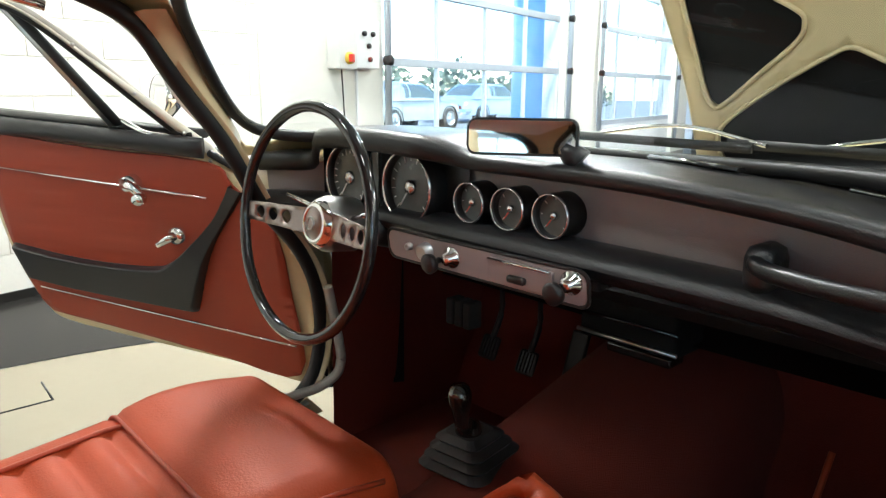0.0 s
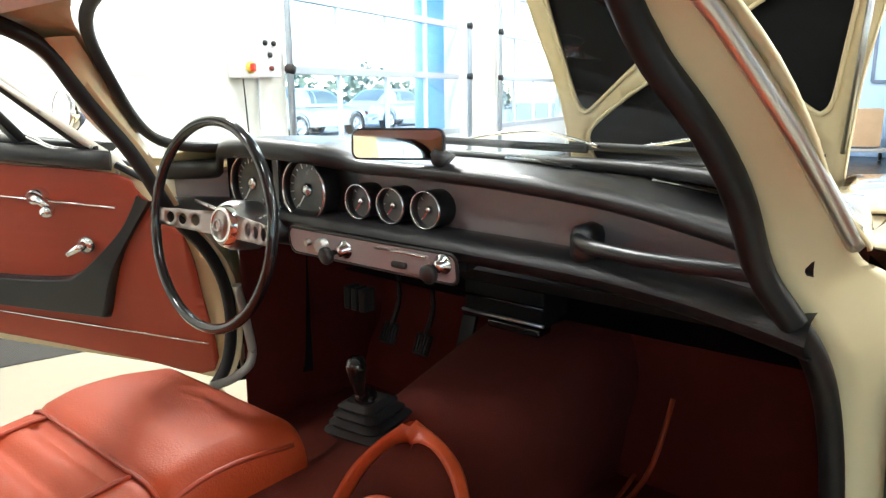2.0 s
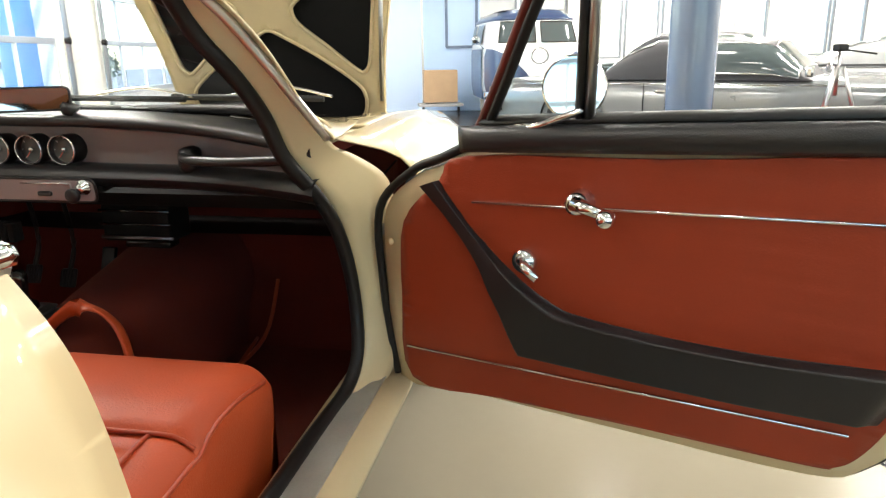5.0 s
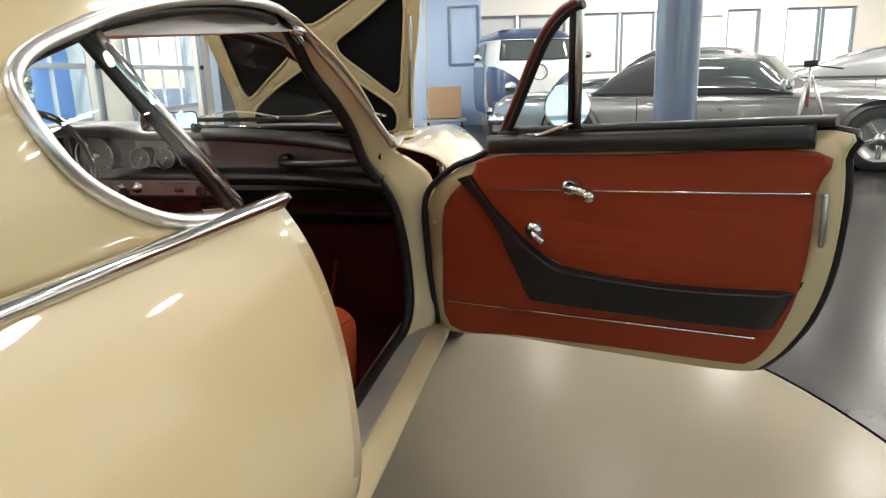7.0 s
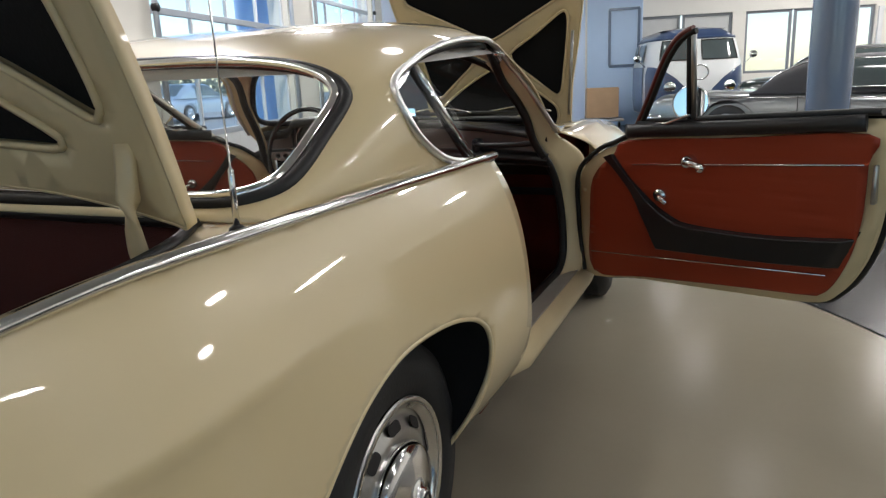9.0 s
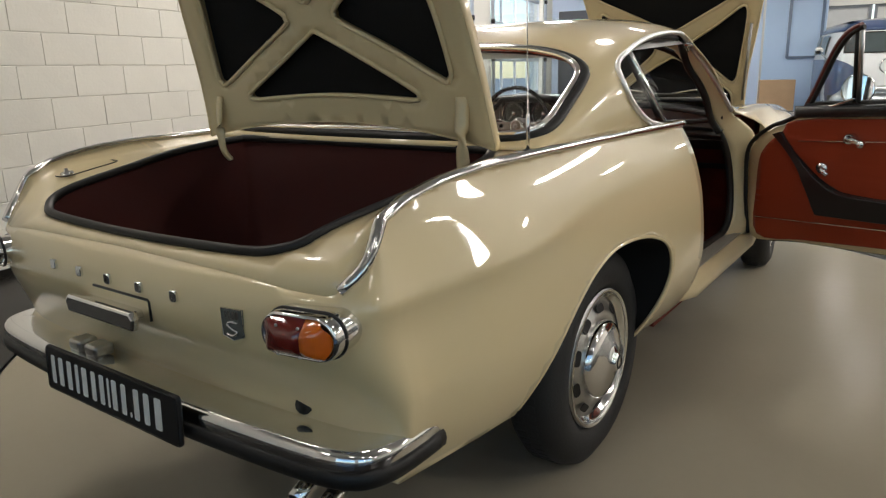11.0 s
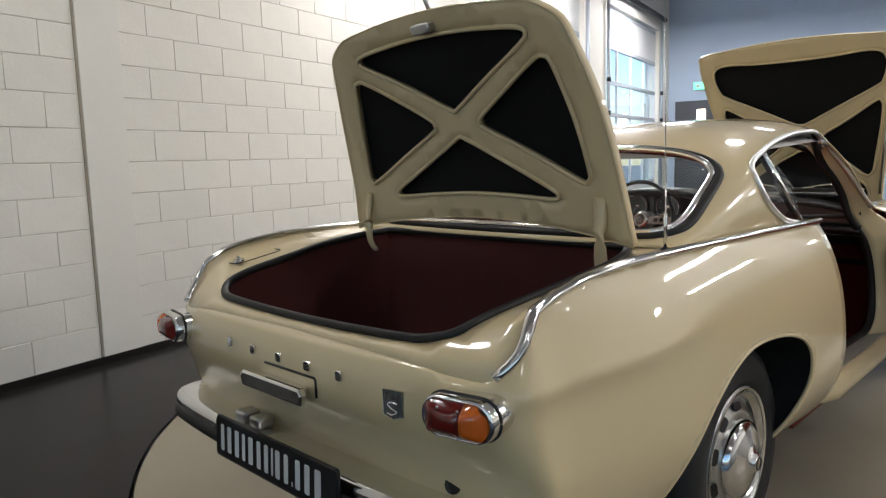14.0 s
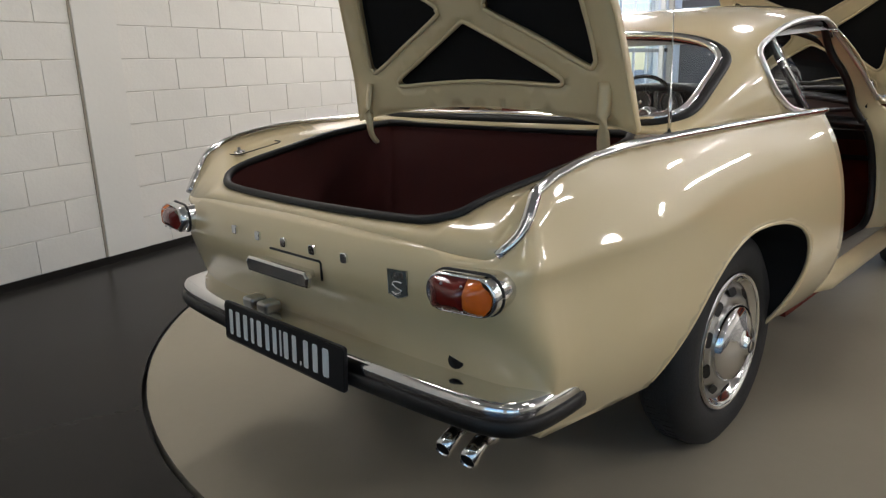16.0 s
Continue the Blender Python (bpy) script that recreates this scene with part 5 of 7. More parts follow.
def gauge(name, x, y, z, r, depth, marks, label, tilt=0.0):
    m = Matrix.Translation((x, y, z)) @ pose(0, 0, 0, 90 + tilt, 0, 0)
    f0 = depth - 0.012
    g = part(name, lathe(B(), [(r * 1.0, -0.02), (r * 1.04, 0.0), (r * 1.02, depth), (r * 0.96, depth + 0.002), (r * 0.93, depth - 0.004), (r * 0.93, depth - 0.014)], m, 40), VINYL, dash, label)
    part("bezel", lathe(B(), [(r * 1.025, depth - 0.001), (r * 1.01, depth + 0.0035), (r * 0.965, depth + 0.0025), (r * 0.955, depth - 0.002)], m, 40), CHROME, g)
    part("dial", lathe(B(), [(r * 0.93, f0), (0, f0)], m, 32), DIAL, g)
    bm = B()
    for k in range(marks):
        a = radians(225 - 270 * k / (marks - 1))
        q = m @ pose(0, 0, 0, 0, 0, math.degrees(a))
        box(bm, (r * 0.78, 0, f0 + 0.0012), (r * (0.16 if k % 2 == 0 else 0.09), r * 0.02, 0.001), q)
    part("scale", bm, WHITE, g)
    bm = lathe(B(), [(r * 0.22, f0), (r * 0.22, f0 + 0.004), (r * 0.17, f0 + 0.008), (r * 0.07, f0 + 0.010), (0, f0 + 0.0105)], m, 20)
    part("hub", bm, BRIGHT, g)
    bm = box(B(), (r * 0.32, 0, f0 + 0.004), (r * 0.75, r * 0.035, 0.0015), m @ pose(0, 0, 0, 0, 0, 232))
    part("needle", bm, mat("needle_red", (0.55, 0.05, 0.02), 0.5) if r < 0.04 else WHITE, g)
    return g


for x, nm, n in ((-0.435, "speedometer", 19), (-0.262, "tachometer", 15)):
    gauge(nm, x, 0.245, 0.899, 0.060, 0.032, n, "large round dial with chrome bezel")
for x in (-0.122, -0.043, 0.036):
    gauge("small_gauge", x, 0.256, 0.890, 0.0305, 0.036, 7, "small round gauge with chrome bezel")
bm = B()
slab(bm, rounded(0.02, 0.125, 0.006, 4), 0.006, Matrix.Translation((-0.348, 0.222, 0.90)) @ toface)
part("strip_gauge", bm, DIAL, dash, "upright strip gauge")
bm = tube(B(), [Matrix.Translation((-0.348, 0.214, 0.90)) @ toface @ Vector((x, y, 0)) for x, y in rounded(0.022, 0.127, 0.007, 4)], 0.002, 6, True)
part("strip_frame", bm, CHROME, dash)
bm = B()
sheet(bm, lambda u, v: Vector((-0.52 + 0.37 * u, 0.250, 0.825 + 0.15 * v)), 2, 2)
part("cluster_face", bm, VINYL, dash)

# switch panel under the roll
pm = pose(-0.068, 0.186, 0.8125, 98, 0, 0)
bm = B()
slab(bm, rounded(0.395, 0.044, 0.012, 5), 0.006, pm, 0, 0.002)
sp = part("switch_panel", bm, PANELGREY, dash, "grey switch panel")
bm = tube(B(), [pm @ Vector((x, y, 0.004)) for x, y in rounded(0.40, 0.049, 0.014, 5)], 0.003, 6, True)
part("panel_trim", bm, VINYL, sp)
bm = box(B(), (0, 0.05, -0.02), (0.39, 0.03, 0.06), pm @ pose(0, -0.05, -0.035), 0.004)
part("panel_back", bm, LINER, sp)
for x, r, h in ((-0.144, 0.006, 0.006), (-0.103, 0.0125, 0.012)):
    part("lock_barrel", lathe(B(), [(r * 1.15, 0.005), (r, 0.008 + h), (r * 0.55, 0.009 + h), (0, 0.004 + h)], pm @ pose(x, 0.002, 0), 20), STEEL, sp)
for x, y in ((-0.077, -0.009), (0.161, -0.004)):
    part("pull_knob", lathe(B(), [(0.005, 0.005), (0.005, 0.02), (0.015, 0.022), (0.016, 0.03), (0.012, 0.034), (0, 0.034)], pm @ pose(x, y, 0), 20), VINYL, sp)
for x, y in ((-0.046, 0.001), (0.176, 0.008)):
    part("chrome_button", lathe(B(), [(0.017, 0.005), (0.016, 0.011), (0.010, 0.014), (0.009, 0.022), (0, 0.024)], pm @ pose(x, y, 0), 22), CHROME, sp)
bm = B()
slab(bm, rounded(0.115, 0.035, 0.004, 3, 0.090, 0.0), 0.005, pm @ pose(0, 0, 0.006), 0, 0.001)
part("ash_drawer", bm, PANELGREY, sp, "grey ashtray drawer")
bm = tube(B(), [pm @ Vector((x, 0.0165, 0.0125)) for x in (0.034, 0.146)], 0.0018, 6)
part("drawer_trim", bm, CHROME, sp)
bm = box(B(), (0.089, -0.004, 0.016), (0.032, 0.011, 0.01), pm, 0.004)
part("drawer_pull", bm, VINYL, sp)

# grab handle
gp = smooth([(0.322, 0.222, 0.884), (0.325, 0.203, 0.880), (0.345, 0.190, 0.877), (0.39, 0.172, 0.877), (0.457, 0.150, 0.880), (0.555, 0.128, 0.887), (0.60, 0.118, 0.890)], 5, False)
part("grab_handle", tube(B(), gp, 0.010, 10), VINYL, dash, "black padded grab handle")
bm = box(B(), (0.325, 0.228, 0.872), (0.038, 0.056, 0.056), None, 0.016)
part("handle_foot", bm, VINYL, dash)
for x0, x1 in ((0.10, 0.24), (0.36, 0.52)):
    bm = tube(B(), [(x0, 0.36, 0.968 - 0.02 * (x0 > 0.3)), (x1, 0.335, 0.962 - 0.03 * (x0 > 0.3))], 0.010, 6, False, 0.004)
    part("demist_slot", bm, BLACKGLOSS, dash)

# dash-top mirror
mm = Matrix.Translation((0.0, 0.20, 0.996)) @ pose(0, 0, 0, 85.0, 0, 31)
bm = B()
slab(bm, rounded(0.150, 0.050, 0.012, 6), 0.014, mm @ pose(0, 0, -0.002), 0, 0.003)
rv = part("rear_view_mirror", bm, VINYL, coupe, "black framed rear-view mirror on the dash")
bm = B()
slab(bm, rounded(0.143, 0.043, 0.010, 6), 0.001, mm @ pose(0, 0, 0.0125))
part("mirror_glass", bm, MIRROR, rv)
part("mirror_stem", tube(B(), [(0.07, 0.235, 0.965), (0.05, 0.225, 0.985)], [0.02, 0.012], 10), VINYL, rv)

# steering wheel and column
wm = pose(-0.343, 0.06, 0.847, 82, 0, 0)
R = 0.187
bm = tube(B(), [wm @ Vector((R * math.cos(a), R * math.sin(a), 0)) for a in np.linspace(0, 2 * math.pi, 64, endpoint=False)], 0.0098, 10, True)
wheel = part("steering_wheel", bm, BLACKGLOSS, coupe, "thin-rimmed black steering wheel with metal spokes")
for s in (1, -1):
    bm = B()
    loop = [(s * 0.03, 0.022), (s * 0.182, 0.016), (s * 0.182, -0.016), (s * 0.03, -0.022)]
    trimmed(bm, lambda x, y: wm @ Vector((x, y, -0.003 - 0.04 * (1 - abs(x) / 0.18))), dense(loop, 6, False), [[(s * c + 0.011 * math.cos(a), 0.011 * math.sin(a)) for a in np.linspace(0, 2 * math.pi, 16, endpoint=False)] for c in (0.085, 0.118, 0.15)], (0.01, 0.01))
    part("spoke", bm, ALU, wheel, "drilled metal spoke", solid=0.003)
bm = lathe(B(), [(0.035, -0.11), (0.046, -0.10), (0.047, -0.05), (0.042, -0.035), (0.034, -0.028)], wm, 32)
part("hub_shell", bm, STEEL, wheel)
bm = lathe(B(), [(0.042, -0.036), (0.035, -0.024), (0.028, -0.021), (0.026, -0.024)], wm, 32)
part("horn_ring", bm, CHROME, wheel)
bm = lathe(B(), [(0.027, -0.025), (0.018, -0.019), (0.0, -0.017)], wm, 24)
part("horn_button", bm, ALU, wheel)
bm = lathe(B(), [(0.012, -0.0185), (0.012, -0.0155), (0.008, -0.0155), (0.008, -0.0185)], wm, 20)
part("emblem", bm, STEEL, wheel)
bm = tube(B(), [wm @ Vector((0, 0, -0.10)), wm @ Vector((0, -0.03, -0.32))], 0.03, 14)
part("steering_column", bm, VINYL, coupe)
for s in (1, -1):
    part("stalk", tube(B(), [wm @ Vector((0.02 * s, 0.01, -0.075)), wm @ Vector((0.13 * s, 0.035, -0.05))], [0.005, 0.004], 6), CHROME, coupe)

# heater outlet, pedals, wiring
bm = box(B(), (-0.03, 0.58, 0.655), (0.20, 0.10, 0.10), None, 0.008)
ht = part("heater_box", bm, LINER, coupe, "black heater box")
for k in range(3):
    bm = tube(B(), [(-0.13, 0.525, 0.69 - 0.036 * k), (0.075, 0.525, 0.69 - 0.036 * k)], 0.004, 6)
    part("heater_slat", bm, STEEL if k == 2 else BLACKGLOSS, ht)
bm = box(B(), (0.0, 0.55, 0.60), (0.13, 0.05, 0.02), None, 0.005)
part("heater_flap", bm, BLACKGLOSS, ht)
for x, y, z, kind in ((-0.41, 0.58, 0.485, 0), (-0.315, 0.60, 0.47, 0), (-0.245, 0.68, 0.47, 1)):
    if kind == 0:
        bm = box(B(), (0, 0, 0), (0.05, 0.012, 0.055), pose(x, y, z, -25, 0, 0), 0.006)
        pd_ = part("pedal", bm, RUBBER, coupe, "ribbed pedal")
        for k in range(5):
            part("rib", box(B(), (-0.018 + 0.009 * k, -0.008, 0), (0.003, 0.004, 0.045), pose(x, y, z, -25, 0, 0)), RUBBER, pd_)
        part("pedal_arm", tube(B(), smooth([(x, y + 0.01, z + 0.02), (x + 0.01, y + 0.03, z + 0.10), (x + 0.01, y + 0.01, z + 0.24)], 4, False), 0.007, 6), RUBBER, pd_)
    else:
        bm = box(B(), (0, 0, 0), (0.045, 0.012, 0.14), pose(x, y, z, -20, 0, 0), 0.004)
        part("pedal", bm, RUBBER, coupe, "long black accelerator pedal")
for x in (-0.16, -0.14, -0.12):
    part("wiring", box(B(), (x - 0.02, 0.25, 0.70), (0.016, 0.03, 0.045), None, 0.003), LINER, coupe)

# gear lever with bellows
bm = B()
rings = []
for k in range(9):
    t = k / 8
    s = 0.064 * (1 - 0.52 * t) + (0.006 if k % 2 else -0.003)
    rings.append([bm.verts.new(pose(-0.088 + 0.02 * t, 0.205 - 0.03 * t, 0.478 + 0.072 * t, 0, 0, 8) @ Vector((a * s, b * s * 1.1, 0))) for a, b in rounded(2, 2, 0.35, 3)])
for a, b in zip(rings, rings[1:]):
    n = len(a)
    for i in range(n):
        bm.faces.new((a[i], a[(i + 1) % n], b[(i + 1) % n], b[i]))
bm.faces.new(rings[-1])
gl = part("gear_gaiter", bm, mat("grey_rubber_gaiter", (0.022, 0.023, 0.024), 0.55, var=0.2, bump=0.3), coupe, "stepped rubber gear gaiter")
part("gear_lever", tube(B(), [(-0.068, 0.175, 0.54), (-0.038, 0.130, 0.60)], 0.010, 10), BLACKGLOSS, gl)
bm = lathe(B(), [(0.010, -0.035), (0.014, -0.01), (0.0175, 0.015), (0.014, 0.028), (0, 0.032)], Matrix.Translation((-0.030, 0.118, 0.624)) @ pose(0, 0, 0, 10, 6, 0), 18)
part("gear_knob", bm, BLACKGLOSS, gl)
bm = lathe(B(), [(0.014, -0.008), (0.021, 0.002), (0.020, 0.012), (0.013, 0.020), (0.009, 0.024)], Matrix.Translation((-0.066, 0.172, 0.548)) @ pose(0, 0, 0, 25, 14, 0), 18)
part("lever_collar", bm, BLACKGLOSS, gl)
# belt loop between the seats
bp = smooth([(0.085, -0.06, 0.47), (0.10, -0.01, 0.55), (0.14, 0.03, 0.60), (0.19, 0.05, 0.605), (0.24, 0.05, 0.56), (0.265, 0.04, 0.46)], 6, False)
part("seat_belt", tube(B(), bp, 0.022, 6, False, 0.004, (1, 0.3, 0.2)), LEATHER, coupe, "red belt strap loop")

# front seats


def seat(cx, dy):
    w = 0.24

    def cushion(u, v):
        wide_a = (u - 0.5) * 2.5
        a = min(max(wide_a, -1), 1)
        skirt = (abs(wide_a) - abs(a)) / 0.25
        edge = max(0, abs(a) - 0.70) / 0.30
        xx = cx + w * a * (1 - 0.04 * edge)
        if v < 0.25:
            k = v / 0.25
            y, z = 0.075 - 0.055 * (1 - math.sin(k * math.pi / 2)) * (1 - k) - 0.05 * k ** 3, 0.30 + 0.245 * math.sin(k * math.pi / 2) ** 0.9
        else:
            k = (v - 0.25) / 0.75
            y, z = 0.025 - 0.56 * k, 0.545 + 0.016 * math.sin(min(1, k * 2.2) * math.pi) - 0.055 * max(0, k - 0.3)
            if k > 0.41 and abs(a) < 0.60:
                z += 0.013 * abs(math.sin((k - 0.45) / 0.115 * math.pi)) - 0.011
            z -= 0.010 * max(0, 1 - abs(k - 0.41) / 0.03)
        z -= (0.032 * edge ** 2.6) * min(1, v / 0.25)
        y -= 0.022 * edge ** 2 * max(0, 1 - v / 0.5)
        return Vector((xx, y + dy, z + (0.30 - z) * skirt))
    bm = B()
    sheet(bm, cushion, 60, 90)
    c = part("seat_cushion", bm, LEATHER, coupe, "red leather seat cushion with fluted centre")
    for s in (-1, 1):
        bm = tube(B(), [cushion(0.5 + s * 0.25, v) + Vector((0, 0, 0.003)) for v in np.linspace(0.56, 1.0, 14)], 0.004, 6)
        part("piping", bm, PIPING, c)
        bm = tube(B(), [cushion(0.5 + s * 0.395, v) + Vector((0, 0, 0.002)) for v in np.linspace(0.24, 1.0, 20)], 0.004, 6)
        part("piping", bm, PIPING, c)
    bm = tube(B(), [cushion(u, 0.5575) + Vector((0, 0, 0.006)) for u in np.linspace(0.12, 0.88, 24)], 0.004, 6)
    part("piping", bm, PIPING, c)
    bm = box(B(), (cx, -0.24 + dy, 0.33), (0.40, 0.44, 0.05), None, 0.01)
    part("seat_base", bm, RUBBER, c)
    for s in (-1, 1):
        part("seat_rail", box(B(), (cx + s * 0.17, -0.2 + dy, 0.285), (0.03, 0.5, 0.045), None, 0.004), STEEL, c)

    def back(u, v):
        a = 2 * math.pi * u
        z = 0.46 + 0.40 * v
        taper = 1 - 0.30 * max(0, v - 0.6) ** 2 / 0.16
        y = -0.62 + dy * 0.5 - 0.30 * v * 0.62
        end = min(1, (1 - v) * 7) ** 0.5
        return Vector((cx + 0.225 * taper * math.copysign(abs(math.cos(a)) ** 0.5, math.cos(a)) * max(end, 0.3), y - 0.06 * math.copysign(abs(math.sin(a)) ** 0.6, math.sin(a)) * max(end, 0.05), z))
    bm = B()
    sheet(bm, back, 36, 18)
    part("seat_back", bm, LEATHER, coupe, "red leather seat back", weld=0.0005)


seat(-0.31, 0.0)
seat(0.345, -0.055)
# rear bench and shelf
bm = B()
sheet(bm, lambda u, v: Vector((-0.43 + 0.86 * u, -1.02 - 0.22 * v, 0.45 + 0.38 * v + 0.03 * math.sin(u * math.pi) + 0.004 * abs(math.sin(u * 40)))), 60, 10)
part("rear_backrest", bm, LEATHER, coupe, "red leather rear backrest", solid=0.04)
bm = B()
sheet(bm, lambda u, v: Vector((-0.43 + 0.86 * u, -0.80 - 0.25 * v, 0.44 + 0.02 * math.sin(v * 3))), 20, 6)
part("rear_bench", bm, LEATHER, coupe, "red leather rear bench", solid=0.08)
bm = B()
sheet(bm, lambda u, v: Vector((-0.60 + 1.2 * u, -1.24 - 0.2 * v, 0.865 + 0.02 * v)), 12, 4)
part("parcel_shelf", bm, VINYL, coupe, solid=0.01)
for sx in (1, -1):
    bm = B()
    sheet(bm, lambda u, v: Vector((sx * (0.64 + 0.02 * v), -0.68 - 0.62 * u, (0.30 if u < 0.25 else 0.70) + (0.60 if u < 0.25 else 0.20) * v)), 8, 6)
    part("quarter_trim", bm, DOORRED, coupe, "red quarter trim panel")
    bm = tube(B(), smooth([(sx * 0.60, -0.28, 1.19), (sx * 0.585, -0.30, 1.195), (sx * 0.57, -0.22, 1.175)], 4, False), 0.008, 6)
    part("visor_pivot", bm, CHROME, coupe)

# wipers and screen base
bm = trimmed(B(), lambda x, y: Vector((x, y, 0.945 - 0.10 * (y - 0.42))), [(0.62, 0.30), (0.45, 0.44), (0, 0.52), (-0.45, 0.44), (-0.62, 0.30), (-0.4, 0.40), (0, 0.44), (0.4, 0.40)], [], (0.1, 0.05))
part("screen_base", bm, RUBBER, coupe)
for x0, x1 in ((-0.10, 0.22), (0.28, 0.56)):
    bm = tube(B(), smooth([(x0, 0.50, 0.985), ((x0 + x1) / 2, 0.50, 1.005), (x1, 0.45, 0.985)], 5, False), 0.0035, 6)
    wp = part("wiper_arm", bm, CHROME, coupe, "chrome wiper arm")
    bm = tube(B(), [(x0 - 0.12, 0.46, 0.985), (x1 - 0.02, 0.45, 0.980)], 0.004, 6, False, 0.008)
    part("wiper_blade", bm, RUBBER, wp)

# ---- trim and running gear of the coupe ----
# wheels
WR = 0.317


def road_wheel(x, y, sx, steer=0.0):
    m = pose(sx * x, y, WR - 0.003, 0, 0, steer) @ pose(0, 0, 0, 0, 90 * sx, 0)    # local z points out
    w = part("wheel", lathe(B(), [(0.190, -0.12), (0.210, -0.132), (0.262, -0.138), (0.300, -0.125), (WR, -0.098), (WR, -0.03), (0.308, -0.006), (0.27, 0.016), (0.222, 0.014), (0.201, 0.0), (0.190, -0.02)], m, 56), TYRE, coupe, "black road tyre on a slotted steel wheel")
    bm = B()
    for k in range(72):
        for h in (-0.085, -0.05):
            box(bm, (WR - 0.0005, 0, h), (0.003, 0.018, 0.028), m @ pose(0, 0, 0, 0, 0, k * 5 + (2.5 if h > -0.07 else 0)) @ pose(0, 0, 0, 0, 0, 0))
    part("tread", bm, TYRE, w)
    part("rim", lathe(B(), [(0.202, 0.004), (0.198, 0.010), (0.190, 0.008), (0.183, -0.008), (0.174, -0.016), (0.159, -0.012), (0.140, 0.002), (0.122, 0.006), (0.110, 0.0), (0.000, 0.0)], m, 56), STEEL, w, "silver steel rim")
    part("trim_ring", lathe(B(), [(0.200, 0.012), (0.194, 0.013), (0.183, -0.003), (0.174, -0.011)], m, 56), CHROME, w)
    for k in range(10):
        q = m @ pose(0, 0, 0, 0, 0, 36 * k) @ pose(0.149, 0, 0.0, 0, 22, 0)
        part("slot", slab(B(), rounded(0.024, 0.045, 0.010, 4), 0.002, q), RUBBER, w)
    part("hub_cap", lathe(B(), [(0.114, 0.0), (0.113, 0.018), (0.105, 0.028), (0.084, 0.034), (0.051, 0.047), (0.028, 0.053), (0.026, 0.060), (0.021, 0.064), (0, 0.065)], m, 48), CHROME, w, "domed chrome hub cap")
    part("cap_emblem", lathe(B(), [(0.020, 0.0645), (0.019, 0.066), (0.014, 0.066), (0.013, 0.0645)], m, 24), RUBBER, w)
    return w


for sx in (1, -1):
    road_wheel(0.664, -1.215, sx)
    road_wheel(0.66, 1.225, sx, 6)

# tail lamps
for sx in (1, -1):
    lm = Matrix.Translation((sx * 0.570, -2.226, 0.705)) @ pose(0, 0, 0, 90, 0, sx * 9)
    out = rounded(0.152, 0.074, 0.036, 8)
    bm = B()
    rows = []
    for k, (s, h) in enumerate(((1.0, -0.11), (1.04, 0.0), (1.03, 0.022), (0.97, 0.030), (0.90, 0.024))):
        rows.append([bm.verts.new(lm @ Vector((x * s, y * s, h))) for x, y in out])
    for a, b in zip(rows, rows[1:]):
        for i in range(len(out)):
            bm.faces.new((a[i], a[(i + 1) % len(out)], b[(i + 1) % len(out)], b[i])).smooth = True
    lamp = part("tail_lamp", bm, CHROME, coupe, "oval chrome-rimmed tail lamp")
    tube(g2 := B(), [lm @ Vector((x * 1.03, y * 1.03, 0.002)) for x, y in out], 0.004, 6, True)
    part("lamp_gasket", g2, RUBBER, lamp)

    def dome(x, y):
        d = min(1.0, max(abs(x) / 0.072, abs(y) / 0.034))
        return lm @ Vector((x, y, 0.024 + 0.030 * (1 - d ** 3)))
    lens = [(x * 0.92, y * 0.92) for x, y in out]
    cut = sx * 0.018
    for nm, mt, keep in (("red_lens", REDLENS, -sx), ("amber_lens", AMBER, sx)):
        poly = [p for p in lens if (p[0] - cut) * keep > 0.001]
        poly = sorted(poly, key=lambda p: math.atan2(p[1], p[0] - (0.03 * keep + cut)))
        ys = [p[1] for p in lens if abs(p[0] - cut) < 0.03]
        h = 0.0335
        poly += [(cut, h), (cut, -h)]
        poly = sorted(poly, key=lambda p: math.atan2(p[1], p[0] - (0.03 * keep + cut)))
        part(nm, trimmed(B(), dome, poly, [], (0.008, 0.008)), mt, lamp)
    for x in (-0.028, 0.016):
        for y in (0.024, -0.026):
            part("lens_screw", lathe(B(), [(0.003, 0), (0.002, 0.003), (0, 0.003)], lm @ pose(sx * x, y, 0.045), 8), STEEL, lamp)

# boot handle, letters, badge


def tail_point(x, z):
    a = side_x(YC, z)
    return YC - tail_d(z) * (1 - min(abs(x) / a, 1) ** 3) ** (1 / 3)


hb = B()
hm = Matrix.Translation((0.014, -2.272, 0.655)) @ pose(0, 0, 0, 90, 0, 0)
slab(hb, [(-0.118, 0.019), (0.118, 0.019), (0.13, 0.006), (0.122, -0.018), (-0.122, -0.018), (-0.13, 0.006)], 0.018, hm, 0, 0.005)
box(hb, (0, 0.004, -0.015), (0.20, 0.018, 0.04), hm, 0.004)
hd = part("boot_handle", hb, CHROME, coupe, "chrome boot handle")
rm = Matrix.Translation((0.014, -2.250, 0.667)) @ pose(0, 0, 0, 90, 0, 0)
bm = tube(B(), [rm @ Vector((x, y, 0)) for x, y in ((-0.075, 0.026), (0.126, 0.026), (0.131, 0.022), (0.131, -0.018))], 0.003, 6)
part("recess_edge", bm, RUBBER, hd)


